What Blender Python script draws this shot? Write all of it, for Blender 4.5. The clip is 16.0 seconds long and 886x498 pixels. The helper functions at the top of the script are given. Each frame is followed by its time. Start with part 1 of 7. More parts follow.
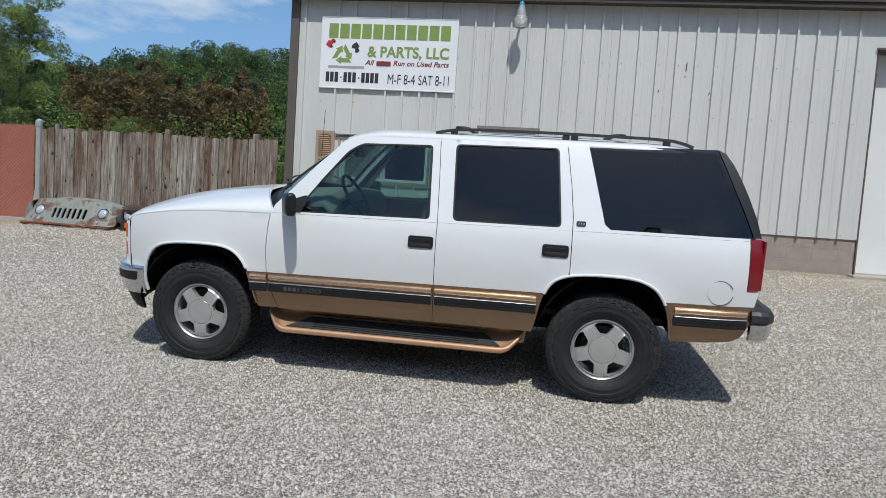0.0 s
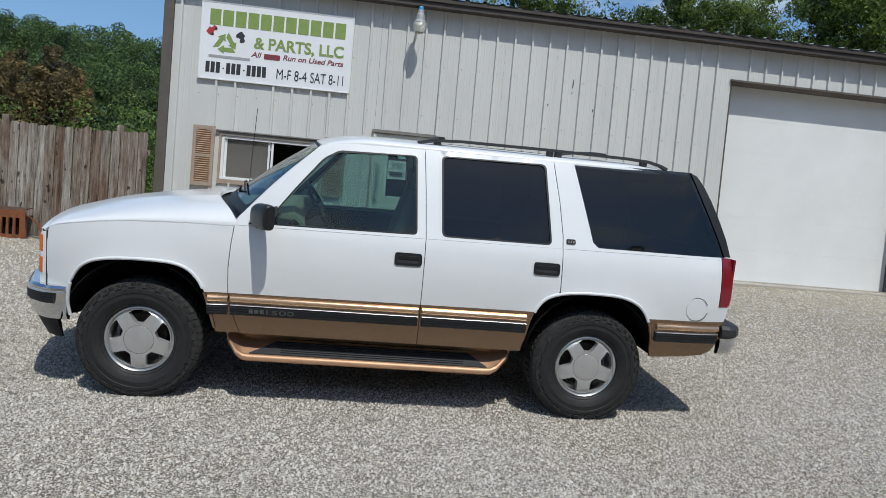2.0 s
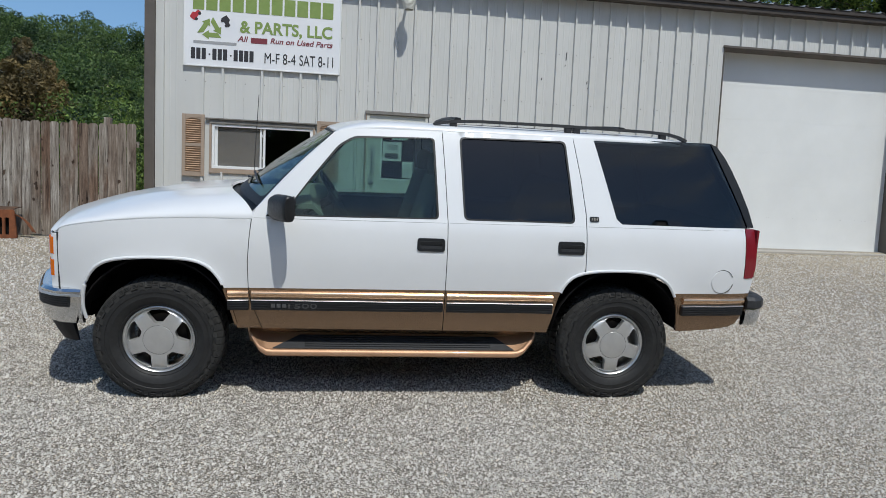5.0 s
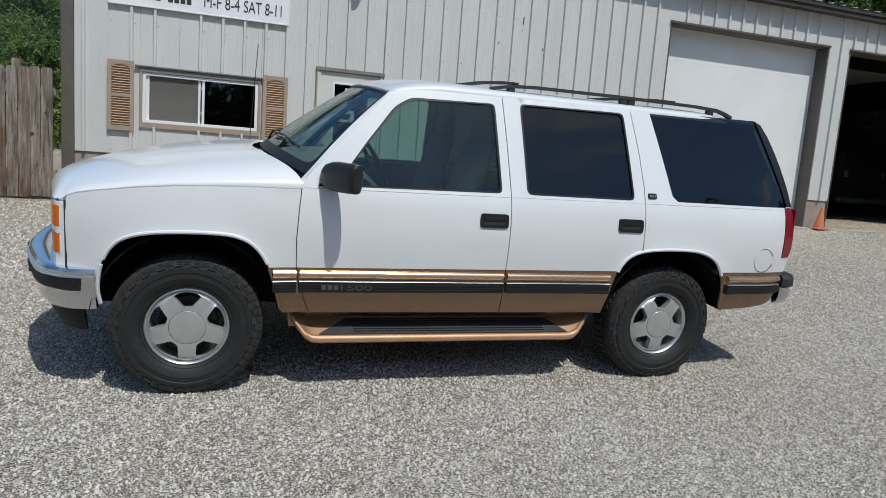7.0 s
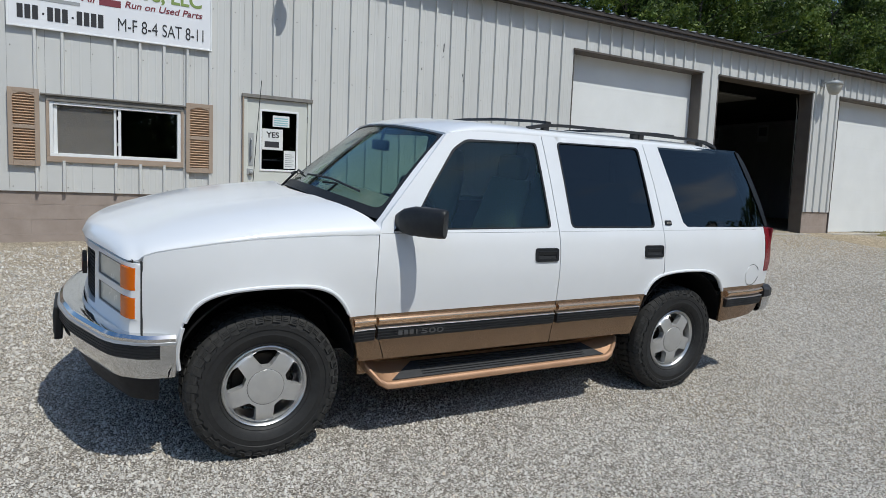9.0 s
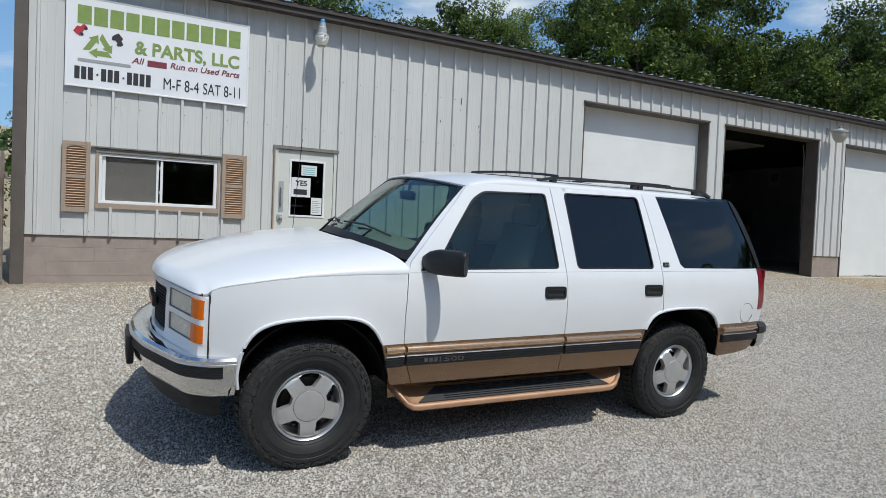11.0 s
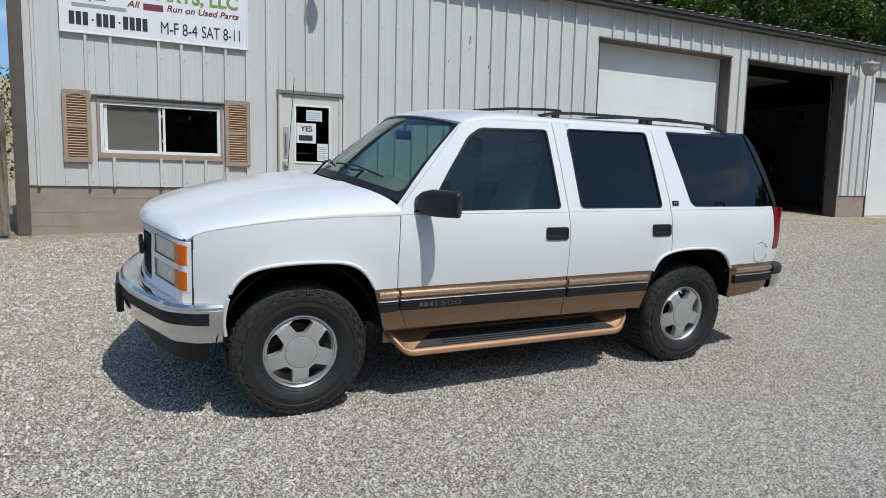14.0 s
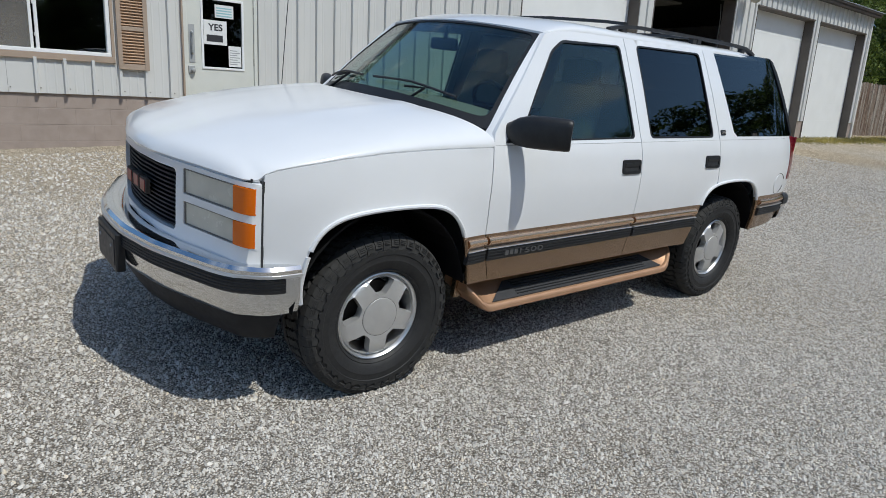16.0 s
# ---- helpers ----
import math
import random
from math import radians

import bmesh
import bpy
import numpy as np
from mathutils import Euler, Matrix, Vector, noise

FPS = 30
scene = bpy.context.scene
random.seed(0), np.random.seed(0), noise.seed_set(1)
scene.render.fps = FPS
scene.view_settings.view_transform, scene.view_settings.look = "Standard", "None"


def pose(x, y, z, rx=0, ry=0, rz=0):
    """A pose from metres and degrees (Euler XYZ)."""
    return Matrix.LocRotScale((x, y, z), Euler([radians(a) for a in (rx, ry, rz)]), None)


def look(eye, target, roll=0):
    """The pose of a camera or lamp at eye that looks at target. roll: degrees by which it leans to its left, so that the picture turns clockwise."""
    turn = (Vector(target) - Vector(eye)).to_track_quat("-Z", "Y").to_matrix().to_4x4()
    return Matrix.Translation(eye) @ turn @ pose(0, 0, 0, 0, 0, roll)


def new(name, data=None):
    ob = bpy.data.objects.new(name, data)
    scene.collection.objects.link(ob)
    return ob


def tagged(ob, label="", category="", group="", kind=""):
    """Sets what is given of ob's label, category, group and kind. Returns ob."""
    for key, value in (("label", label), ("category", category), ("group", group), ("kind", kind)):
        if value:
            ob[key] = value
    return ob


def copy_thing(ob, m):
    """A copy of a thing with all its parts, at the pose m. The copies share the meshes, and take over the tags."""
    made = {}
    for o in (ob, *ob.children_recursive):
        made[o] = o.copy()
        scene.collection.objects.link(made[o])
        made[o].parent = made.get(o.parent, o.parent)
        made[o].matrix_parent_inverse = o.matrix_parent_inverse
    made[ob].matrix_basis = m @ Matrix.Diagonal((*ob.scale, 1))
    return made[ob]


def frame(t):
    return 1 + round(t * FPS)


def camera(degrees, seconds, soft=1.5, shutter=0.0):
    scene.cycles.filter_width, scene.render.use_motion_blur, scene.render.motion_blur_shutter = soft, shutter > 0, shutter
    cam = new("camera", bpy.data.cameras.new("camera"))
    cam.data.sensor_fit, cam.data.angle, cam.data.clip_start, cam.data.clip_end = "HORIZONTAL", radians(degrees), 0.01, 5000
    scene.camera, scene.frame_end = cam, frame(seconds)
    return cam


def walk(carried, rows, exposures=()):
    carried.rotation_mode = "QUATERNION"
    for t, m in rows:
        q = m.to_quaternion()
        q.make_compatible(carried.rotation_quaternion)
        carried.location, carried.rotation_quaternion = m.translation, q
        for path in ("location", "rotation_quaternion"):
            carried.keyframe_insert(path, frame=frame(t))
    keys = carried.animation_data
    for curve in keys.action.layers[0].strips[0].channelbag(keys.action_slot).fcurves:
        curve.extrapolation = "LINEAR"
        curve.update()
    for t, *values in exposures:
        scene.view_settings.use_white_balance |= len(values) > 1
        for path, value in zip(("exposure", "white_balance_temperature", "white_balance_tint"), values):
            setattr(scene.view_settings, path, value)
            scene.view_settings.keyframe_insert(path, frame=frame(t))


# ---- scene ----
cam = camera(69.4, 16.0, soft=0.75)
PATH = [
    (0, (0.087, 0.13, 1.346), (-0.202, 2.104, 1.202), 3.8),
    (0.5, (-0.035, -0.026, 1.356), (-0.283, 1.95, 1.179), 4.9),
    (1, (-0.384, -0.018, 1.364), (-0.395, 1.975, 1.204), 1.3),
    (1.5, (-0.684, 0.179, 1.341), (-0.725, 2.169, 1.146), -0.2),
    (2, (-0.958, 0.354, 1.367), (-0.737, 2.339, 1.263), 5.0),
    (2.5, (-1.172, 0.46, 1.397), (-0.843, 2.431, 1.308), 2.8),
    (3, (-1.205, 0.414, 1.4), (-0.95, 2.396, 1.303), 4.3),
    (3.5, (-1.153, 0.408, 1.385), (-0.956, 2.391, 1.216), 3.2),
    (3.7, (-1.118, 0.419, 1.38), (-0.911, 2.4, 1.197), 3.7),
    (5.8, (-1.411, 0.59, 1.387), (-1.092, 2.557, 1.224), 1.6),
    (6, (-1.506, 0.65, 1.379), (-1.149, 2.608, 1.184), 2.2),
    (6.5, (-1.771, 0.851, 1.371), (-1.311, 2.784, 1.146), 1.4),
    (7, (-2.125, 1.017, 1.375), (-1.527, 2.908, 1.111), 4.2),
    (7.5, (-2.474, 1.149, 1.394), (-1.736, 2.978, 1.061), 4.5),
    (8, (-2.692, 1.372, 1.408), (-1.86, 3.168, 1.117), 2.0),
    (8.5, (-2.984, 1.511, 1.44), (-1.996, 3.233, 1.195), 1.7),
    (9, (-3.19, 1.413, 1.453), (-2.215, 3.149, 1.26), 2.3),
    (9.2, (-3.24, 1.312, 1.445), (-2.307, 3.072, 1.272), 2.3),
    (11.3, (-3.473, 0.972, 1.461), (-2.535, 2.738, 1.408), 2.5),
    (11.5, (-3.463, 0.969, 1.459), (-2.514, 2.728, 1.389), 2.9),
    (12, (-3.414, 0.964, 1.452), (-2.441, 2.709, 1.352), 2.2),
    (12.5, (-3.38, 0.967, 1.443), (-2.439, 2.728, 1.322), 1.8),
    (13, (-3.337, 0.995, 1.434), (-2.378, 2.742, 1.277), 1.7),
    (13.5, (-3.296, 1.019, 1.429), (-2.391, 2.796, 1.273), 1.1),
    (14, (-3.26, 1.053, 1.415), (-2.382, 2.836, 1.193), 1.3),
    (14.1, (-3.249, 1.053, 1.414), (-2.408, 2.848, 1.149), 1.2),
    (14.5, (-3.349, 1.22, 1.407), (-2.414, 2.961, 1.103), 5.0),
    (14.6, (-3.399, 1.26, 1.425), (-2.471, 3.004, 1.112), 5.2),
    (15, (-3.594, 1.522, 1.424), (-2.478, 3.151, 1.103), 3.4),
    (15.5, (-3.78, 1.867, 1.409), (-2.627, 3.465, 1.067), 0.9),
    (16, (-3.975, 2.266, 1.422), (-2.738, 3.766, 0.952), 3.1),
]
walk(cam, [(t, look(eye, target, roll)) for t, eye, target, roll in PATH], [(0.0, -0.18, 6380, 6), (2.5, -0.24, 6380, 6), (7.0, -0.27, 6380, 6), (9.0, -0.18, 6380, 6), (12.5, -0.13, 6380, 6), (16.0, -0.18, 6380, 6)])

# ---- light ----
SUN = Vector((-0.17, 0.59, -1.0))          # the way the sunlight travels
world = bpy.data.worlds.new("sky_world")
scene.world = world
world.use_nodes = True
wn, wl = world.node_tree.nodes, world.node_tree.links
wn.clear()
sky = wn.new("ShaderNodeTexSky")
sky.sky_type, sky.sun_disc = "NISHITA", False
sky.sun_elevation = math.asin(1.0 / SUN.length)
sky.sun_rotation = math.atan2(-SUN.x, -SUN.y)
sky.air_density, sky.dust_density, sky.ozone_density = 1.0, 0.7, 1.4
wco = wn.new("ShaderNodeTexCoord")
wsep = wn.new("ShaderNodeSeparateXYZ")
wl.new(wco.outputs["Generated"], wsep.inputs[0])
wmap = wn.new("ShaderNodeMapping")
wmap.inputs["Scale"].default_value = (1.0, 1.0, 3.2)
wl.new(wco.outputs["Generated"], wmap.inputs[0])
wnoise = wn.new("ShaderNodeTexNoise")
wnoise.inputs["Scale"].default_value, wnoise.inputs["Detail"].default_value, wnoise.inputs["Roughness"].default_value = 2.6, 9, 0.58
wl.new(wmap.outputs[0], wnoise.inputs["Vector"])
wramp = wn.new("ShaderNodeValToRGB")
wramp.color_ramp.elements[0].position, wramp.color_ramp.elements[1].position = 0.535, 0.70
wl.new(wnoise.outputs["Fac"], wramp.inputs[0])
wmix = wn.new("ShaderNodeMix")
wmix.data_type = "RGBA"
wmix.inputs["B"].default_value = (9.0, 9.4, 10.0, 1)
wl.new(wramp.outputs[0], wmix.inputs["Factor"])
whs = wn.new("ShaderNodeHueSaturation")
whs.inputs["Saturation"].default_value, whs.inputs["Value"].default_value = 1.2, 1.5
wl.new(sky.outputs[0], whs.inputs["Color"])
whaze, wveil = wn.new("ShaderNodeValToRGB"), wn.new("ShaderNodeMix")     # summer haze, thinning upwards
whaze.color_ramp.elements[0].position, whaze.color_ramp.elements[0].color = 0.0, (0.85, 0.85, 0.85, 1)
whaze.color_ramp.elements[1].position, whaze.color_ramp.elements[1].color = 0.52, (0, 0, 0, 1)
wl.new(wsep.outputs["Z"], whaze.inputs[0])
wveil.data_type = "RGBA"
wveil.inputs["B"].default_value = (2.85, 5.1, 8.9, 1)
wl.new(whaze.outputs[0], wveil.inputs["Factor"])
wl.new(whs.outputs[0], wveil.inputs["A"])
wl.new(wveil.outputs["Result"], wmix.inputs["A"])
wback = wn.new("ShaderNodeBackground")
wback.inputs["Strength"].default_value = 0.094
wl.new(wmix.outputs["Result"], wback.inputs[0])
wout = wn.new("ShaderNodeOutputWorld")
wl.new(wback.outputs[0], wout.inputs[0])
sun = new("sun", bpy.data.lights.new("sun", "SUN"))
sun.data.energy, sun.data.angle, sun.data.color = 3.75, radians(0.55), (1.0, 0.968, 0.915)
sun.matrix_world = look((0, 0, 40), Vector((0, 0, 40)) + SUN)


# ---- materials ----
def mat(name, color=(0.5, 0.5, 0.5), rough=0.6, metal=0.0, coat=0.0, spec=0.5):
    m = bpy.data.materials.new(name)
    m.use_nodes = True
    b = m.node_tree.nodes["Principled BSDF"]
    b.inputs["Base Color"].default_value = (*color, 1)
    b.inputs["Roughness"].default_value = rough
    b.inputs["Metallic"].default_value = metal
    b.inputs["Coat Weight"].default_value = coat
    b.inputs["Coat Roughness"].default_value = 0.03
    b.inputs["Specular IOR Level"].default_value = spec
    return m


def noise_node(m, scale, detail=4, rough=0.55, stretch=(1, 1, 1), coord="Object", shift=False):
    n, l = m.node_tree.nodes, m.node_tree.links
    co, mp, t = n.new("ShaderNodeTexCoord"), n.new("ShaderNodeMapping"), n.new("ShaderNodeTexNoise")
    mp.inputs["Scale"].default_value = stretch
    t.inputs["Scale"].default_value, t.inputs["Detail"].default_value, t.inputs["Roughness"].default_value = scale, detail, rough
    l.new(co.outputs[coord], mp.inputs[0])
    if shift:                        # each piece takes its grain from another place
        rnd, mul, add = n.new("ShaderNodeObjectInfo"), n.new("ShaderNodeMath"), n.new("ShaderNodeVectorMath")
        mul.operation, mul.inputs[1].default_value = "MULTIPLY", 97.0
        l.new(rnd.outputs["Random"], mul.inputs[0])
        l.new(mp.outputs[0], add.inputs[0])
        l.new(mul.outputs[0], add.inputs[1])
        l.new(add.outputs[0], t.inputs["Vector"])
    else:
        l.new(mp.outputs[0], t.inputs["Vector"])
    return t.outputs["Fac"]


def ramp_node(m, fac, stops):
    n, l = m.node_tree.nodes, m.node_tree.links
    r = n.new("ShaderNodeValToRGB")
    while len(r.color_ramp.elements) < len(stops):
        r.color_ramp.elements.new(0.5)
    for e, (p, c) in zip(r.color_ramp.elements, stops):
        e.position, e.color = p, (*c, 1)
    l.new(fac, r.inputs[0])
    return r.outputs[0]


def mix_node(m, a, b, fac, kind="MIX"):
    n, l = m.node_tree.nodes, m.node_tree.links
    x = n.new("ShaderNodeMix")
    x.data_type, x.blend_type = "RGBA", kind
    for key, v in (("A", a), ("B", b), ("Factor", fac)):
        s = x.inputs[key]
        if isinstance(v, (int, float)):
            s.default_value = v
        elif isinstance(v, tuple):
            s.default_value = (*v, 1)
        else:
            l.new(v, s)
    return x.outputs["Result"]


def set_in(m, key, value):
    m.node_tree.links.new(value, m.node_tree.nodes["Principled BSDF"].inputs[key])


def bump_node(m, height, strength=0.3, distance=0.01):
    n, l = m.node_tree.nodes, m.node_tree.links
    b = n.new("ShaderNodeBump")
    b.inputs["Strength"].default_value, b.inputs["Distance"].default_value = strength, distance
    l.new(height, b.inputs["Height"])
    set_in(m, "Normal", b.outputs[0])


def object_random(m):
    return m.node_tree.nodes.new("ShaderNodeObjectInfo").outputs["Random"]


def island_random(m):
    return m.node_tree.nodes.new("ShaderNodeNewGeometry").outputs["Random Per Island"]


def worn(name, c0, c1, scale=3.0, rough=(0.5, 0.7), metal=0.0, coat=0.0, bump=0.0, bscale=60, stretch=(1, 1, 1), spec=0.5):
    """A paint or plastic whose colour runs between two near tones, with fine relief."""
    m = mat(name, c0, rough[0], metal, coat, spec)
    f = noise_node(m, scale, 6, 0.6, stretch)
    set_in(m, "Base Color", ramp_node(m, f, [(0.3, c0), (0.7, c1)]))
    set_in(m, "Roughness", ramp_node(m, noise_node(m, scale * 2.3, 5), [(0.3, (rough[0],) * 3), (0.7, (rough[1],) * 3)]))
    if bump:
        bump_node(m, noise_node(m, bscale, 5), bump, 0.004)
    return m


def glass(name, tint, haze=0.0, gloss=0.045):
    """A thin pane: it lets tinted light through and mirrors more at grazing angles."""
    m = bpy.data.materials.new(name)
    m.use_nodes = True
    n, l = m.node_tree.nodes, m.node_tree.links
    n.clear()
    lw, pw, ma = n.new("ShaderNodeLayerWeight"), n.new("ShaderNodeMath"), n.new("ShaderNodeMath")
    lw.inputs["Blend"].default_value = 0.5
    pw.operation, pw.inputs[1].default_value = "POWER", 4.0
    ma.operation, ma.inputs[1].default_value, ma.inputs[2].default_value = "MULTIPLY_ADD", 0.9, gloss
    l.new(lw.outputs["Facing"], pw.inputs[0])
    l.new(pw.outputs[0], ma.inputs[0])
    tr, gl, mx, out = n.new("ShaderNodeBsdfTransparent"), n.new("ShaderNodeBsdfGlossy"), n.new("ShaderNodeMixShader"), n.new("ShaderNodeOutputMaterial")
    tr.inputs[0].default_value = (*tint, 1)
    gl.inputs["Roughness"].default_value = 0.01 + haze
    l.new(ma.outputs[0], mx.inputs[0])
    l.new(tr.outputs[0], mx.inputs[1])
    l.new(gl.outputs[0], mx.inputs[2])
    l.new(mx.outputs[0], out.inputs[0])
    return m


# ---- mesh helpers ----
def finish(bm, mats, smooth):
    me = bpy.data.meshes.new("m")
    bmesh.ops.recalc_face_normals(bm, faces=bm.faces)
    if smooth:
        for f in bm.faces:
            f.smooth = True
        for e in bm.edges:
            if len(e.link_faces) == 2 and e.calc_face_angle(0) > radians(35):
                e.smooth = False
    bm.to_mesh(me)
    bm.free()
    for m in mats if isinstance(mats, (list, tuple)) else [mats]:
        me.materials.append(m)
    return me


def part(name, bm, mats, parent=None, label="", smooth=False):
    """One mesh object out of a bmesh, under a thing or a part."""
    ob = new(name, finish(bm, mats, smooth))
    ob.parent = parent
    if label:
        ob["label"] = label
    return ob


def thing(name, label, category, m=None, group="", kind=""):
    ob = new(name)
    ob.empty_display_size = 0.1
    if m is not None:
        ob.matrix_world = m
    return tagged(ob, label, category, group, kind)


def add_box(bm, x0, x1, y0, y1, z0, z1, bevel=0.0):
    r = bmesh.ops.create_cube(bm, size=1)
    for v in r["verts"]:
        v.co = Vector(((x0 + x1) / 2 + v.co.x * (x1 - x0), (y0 + y1) / 2 + v.co.y * (y1 - y0), (z0 + z1) / 2 + v.co.z * (z1 - z0)))
    if bevel:
        es = list({e for v in r["verts"] for e in v.link_edges})
        bmesh.ops.bevel(bm, geom=es, offset=bevel, segments=2, profile=0.5, affect="EDGES")
    return bm


def box(x0, x1, y0, y1, z0, z1, bevel=0.0):
    return add_box(bmesh.new(), x0, x1, y0, y1, z0, z1, bevel)


def add_grid(bm, rows, close=False):
    """Faces between rows of points of equal length."""
    vs = [[bm.verts.new(p) for p in r] for r in rows]
    for a, b in zip(vs, vs[1:]):
        n = len(a)
        for i in range(n if close else n - 1):
            j = (i + 1) % n
            try:
                bm.faces.new((a[i], a[j], b[j], b[i]))
            except ValueError:
                pass
    return vs


def solid_grid(rows, under):
    """A closed shell: the grid of rows and, beneath it, the same moved by under(point)."""
    bm = bmesh.new()
    a = add_grid(bm, rows)
    b = add_grid(bm, [[under(Vector(p)) for p in r] for r in rows])
    n, k = len(rows), len(rows[0])
    rim = [(i, 0) for i in range(n)] + [(n - 1, j) for j in range(1, k)] + [(i, k - 1) for i in range(n - 2, -1, -1)] + [(0, j) for j in range(k - 2, 0, -1)]
    for (i, j), (p, q) in zip(rim, rim[1:] + rim[:1]):
        bm.faces.new((a[i][j], a[p][q], b[p][q], b[i][j]))
    return bm


def sweep(path, section, up=(0, 0, 1), cap=True, bm=None):
    """A section (pairs: sideways, up) carried along a path of points."""
    bm = bm or bmesh.new()
    path = [Vector(p) for p in path]
    up = Vector(up)
    rows = []
    for i, p in enumerate(path):
        d = (path[min(i + 1, len(path) - 1)] - path[max(i - 1, 0)]).normalized()
        s = d.cross(up).normalized()
        u = s.cross(d).normalized()
        rows.append([p + s * a + u * b for a, b in section])
    vs = add_grid(bm, rows, close=True)
    if cap:
        bm.faces.new(vs[0])
        bm.faces.new(vs[-1])
    return bm


def ring(r, n=10, flat=1.0):
    return [(r * math.cos(2 * math.pi * i / n), flat * r * math.sin(2 * math.pi * i / n)) for i in range(n)]


def tube(path, r, n=8, bm=None, up=(0, 0, 1)):
    return sweep(path, ring(r, n), up, True, bm)


def lathe(profile, n=48, axis="y"):
    """Turns (radius, along) pairs round an axis through the origin."""
    bm = bmesh.new()
    rows = []
    for r, a in profile:
        row = []
        for i in range(n):
            t = 2 * math.pi * i / n
            c, s = r * math.cos(t), r * math.sin(t)
            row.append({"y": (c, a, s), "z": (c, s, a), "x": (a, c, s)}[axis])
        rows.append(row)
    add_grid(bm, rows, close=True)
    bmesh.ops.remove_doubles(bm, verts=bm.verts, dist=1e-5)
    return bm


def resample(poly, step, closed=True):
    out = []
    n = len(poly)
    for i in range(n if closed else n - 1):
        a, b = Vector(poly[i]).to_2d(), Vector(poly[(i + 1) % n]).to_2d()
        k = max(1, int((b - a).length / step + 0.5))
        out += [a.lerp(b, j / k) for j in range(k)]
    if not closed:
        out.append(Vector(poly[-1]).to_2d())
    return out


def inside(p, poly):
    c = False
    n = len(poly)
    for i in range(n):
        a, b = poly[i], poly[i - 1]
        if (a[1] > p[1]) != (b[1] > p[1]) and p[0] < (b[0] - a[0]) * (p[1] - a[1]) / (b[1] - a[1]) + a[0]:
            c = not c
    return c


def rounded(poly, r, k=4):
    """The polygon with its corners rounded."""
    out = []
    n = len(poly)
    for i in range(n):
        p, a, b = Vector(poly[i]), Vector(poly[i - 1]), Vector(poly[(i + 1) % n])
        ra = min(r, (a - p).length * 0.45, (b - p).length * 0.45)
        s, e = p + (a - p).normalized() * ra, p + (b - p).normalized() * ra
        for j in range(k + 1):
            t = j / k
            out.append((1 - t) ** 2 * s + 2 * t * (1 - t) * p + t * t * e)
    return [tuple(v) for v in out]


def sheet(outline, place, thick, holes=(), step=0.06, lines=(), which=None):
    """A bent panel: an outline with holes in a plane of two parameters, set in space by place(u, v, depth), closed to a solid of that thickness."""
    from mathutils.geometry import delaunay_2d_cdt
    loops = [resample(outline, step)] + [resample(h, step) for h in holes]
    pts, edges = [], []
    for lp in loops:
        b = len(pts)
        pts += lp
        edges += [(b + i, b + (i + 1) % len(lp)) for i in range(len(lp))]
    for ln in lines:
        rs = resample(ln, step, False)
        b = len(pts)
        pts += rs
        edges += [(b + i, b + i + 1) for i in range(len(rs) - 1)]
    us, vs = [p[0] for p in loops[0]], [p[1] for p in loops[0]]
    base = np.array([(p[0], p[1]) for p in pts])
    u = min(us) + step / 2
    while u < max(us):
        v = min(vs) + step / 2
        while v < max(vs):
            if inside((u, v), loops[0]) and not any(inside((u, v), h) for h in loops[1:]) and np.min(np.abs(base - (u, v)).sum(1)) > step * 0.45:
                pts.append(Vector((u, v)))
            v += step
        u += step
    co, _, tris, _, _, _ = delaunay_2d_cdt(pts, edges, [], 0, 1e-5)
    bm = bmesh.new()
    top = [bm.verts.new(place(p[0], p[1], 0.0)) for p in co]
    low = [bm.verts.new(place(p[0], p[1], thick)) for p in co]
    count = {}
    for t in tris:
        c = ((co[t[0]] + co[t[1]] + co[t[2]]) / 3)
        if not inside(c, loops[0]) or any(inside(c, h) for h in loops[1:]):
            continue
        k = which(c[0], c[1]) if which else 0
        f = bm.faces.new([top[i] for i in t])
        f.material_index = k
        bm.faces.new([low[i] for i in reversed(t)]).material_index = k
        for i in range(3):
            e = (t[i], t[(i + 1) % 3])
            key = (min(e), max(e))
            count[key] = None if key in count else (e, k)
    for v in count.values():
        if v:
            (a, b), k = v
            bm.faces.new((top[b], top[a], low[a], low[b])).material_index = k
    for v in [v for v in bm.verts if not v.link_faces]:
        bm.verts.remove(v)
    return bm


def text_mesh(body, size, width=None, bold=0.0, extrude=0.002):
    """Letters in Blender's own font as a bmesh in the plane of x and z, from x = 0, facing -y."""
    cu = bpy.data.curves.new("t", "FONT")
    cu.body, cu.size, cu.offset, cu.extrude = body, size, bold, extrude
    ob = bpy.data.objects.new("t", cu)
    scene.collection.objects.link(ob)
    dg = bpy.context.evaluated_depsgraph_get()
    dg.update()
    me = bpy.data.meshes.new_from_object(ob.evaluated_get(dg))
    bm = bmesh.new()
    bm.from_mesh(me)
    bpy.data.objects.remove(ob)
    xs = [v.co.x for v in bm.verts]
    k = width / (max(xs) - min(xs)) if width else 1.0
    x0 = min(xs)
    for v in bm.verts:
        v.co = Vector(((v.co.x - x0) * k, -v.co.z, v.co.y))
    return bm


def moved(bm, m):
    bmesh.ops.transform(bm, matrix=m, verts=bm.verts)
    return bm


# ---- the lie of the land ----
def smooth(t):
    t = min(1.0, max(0.0, t))
    return t * t * (3 - 2 * t)


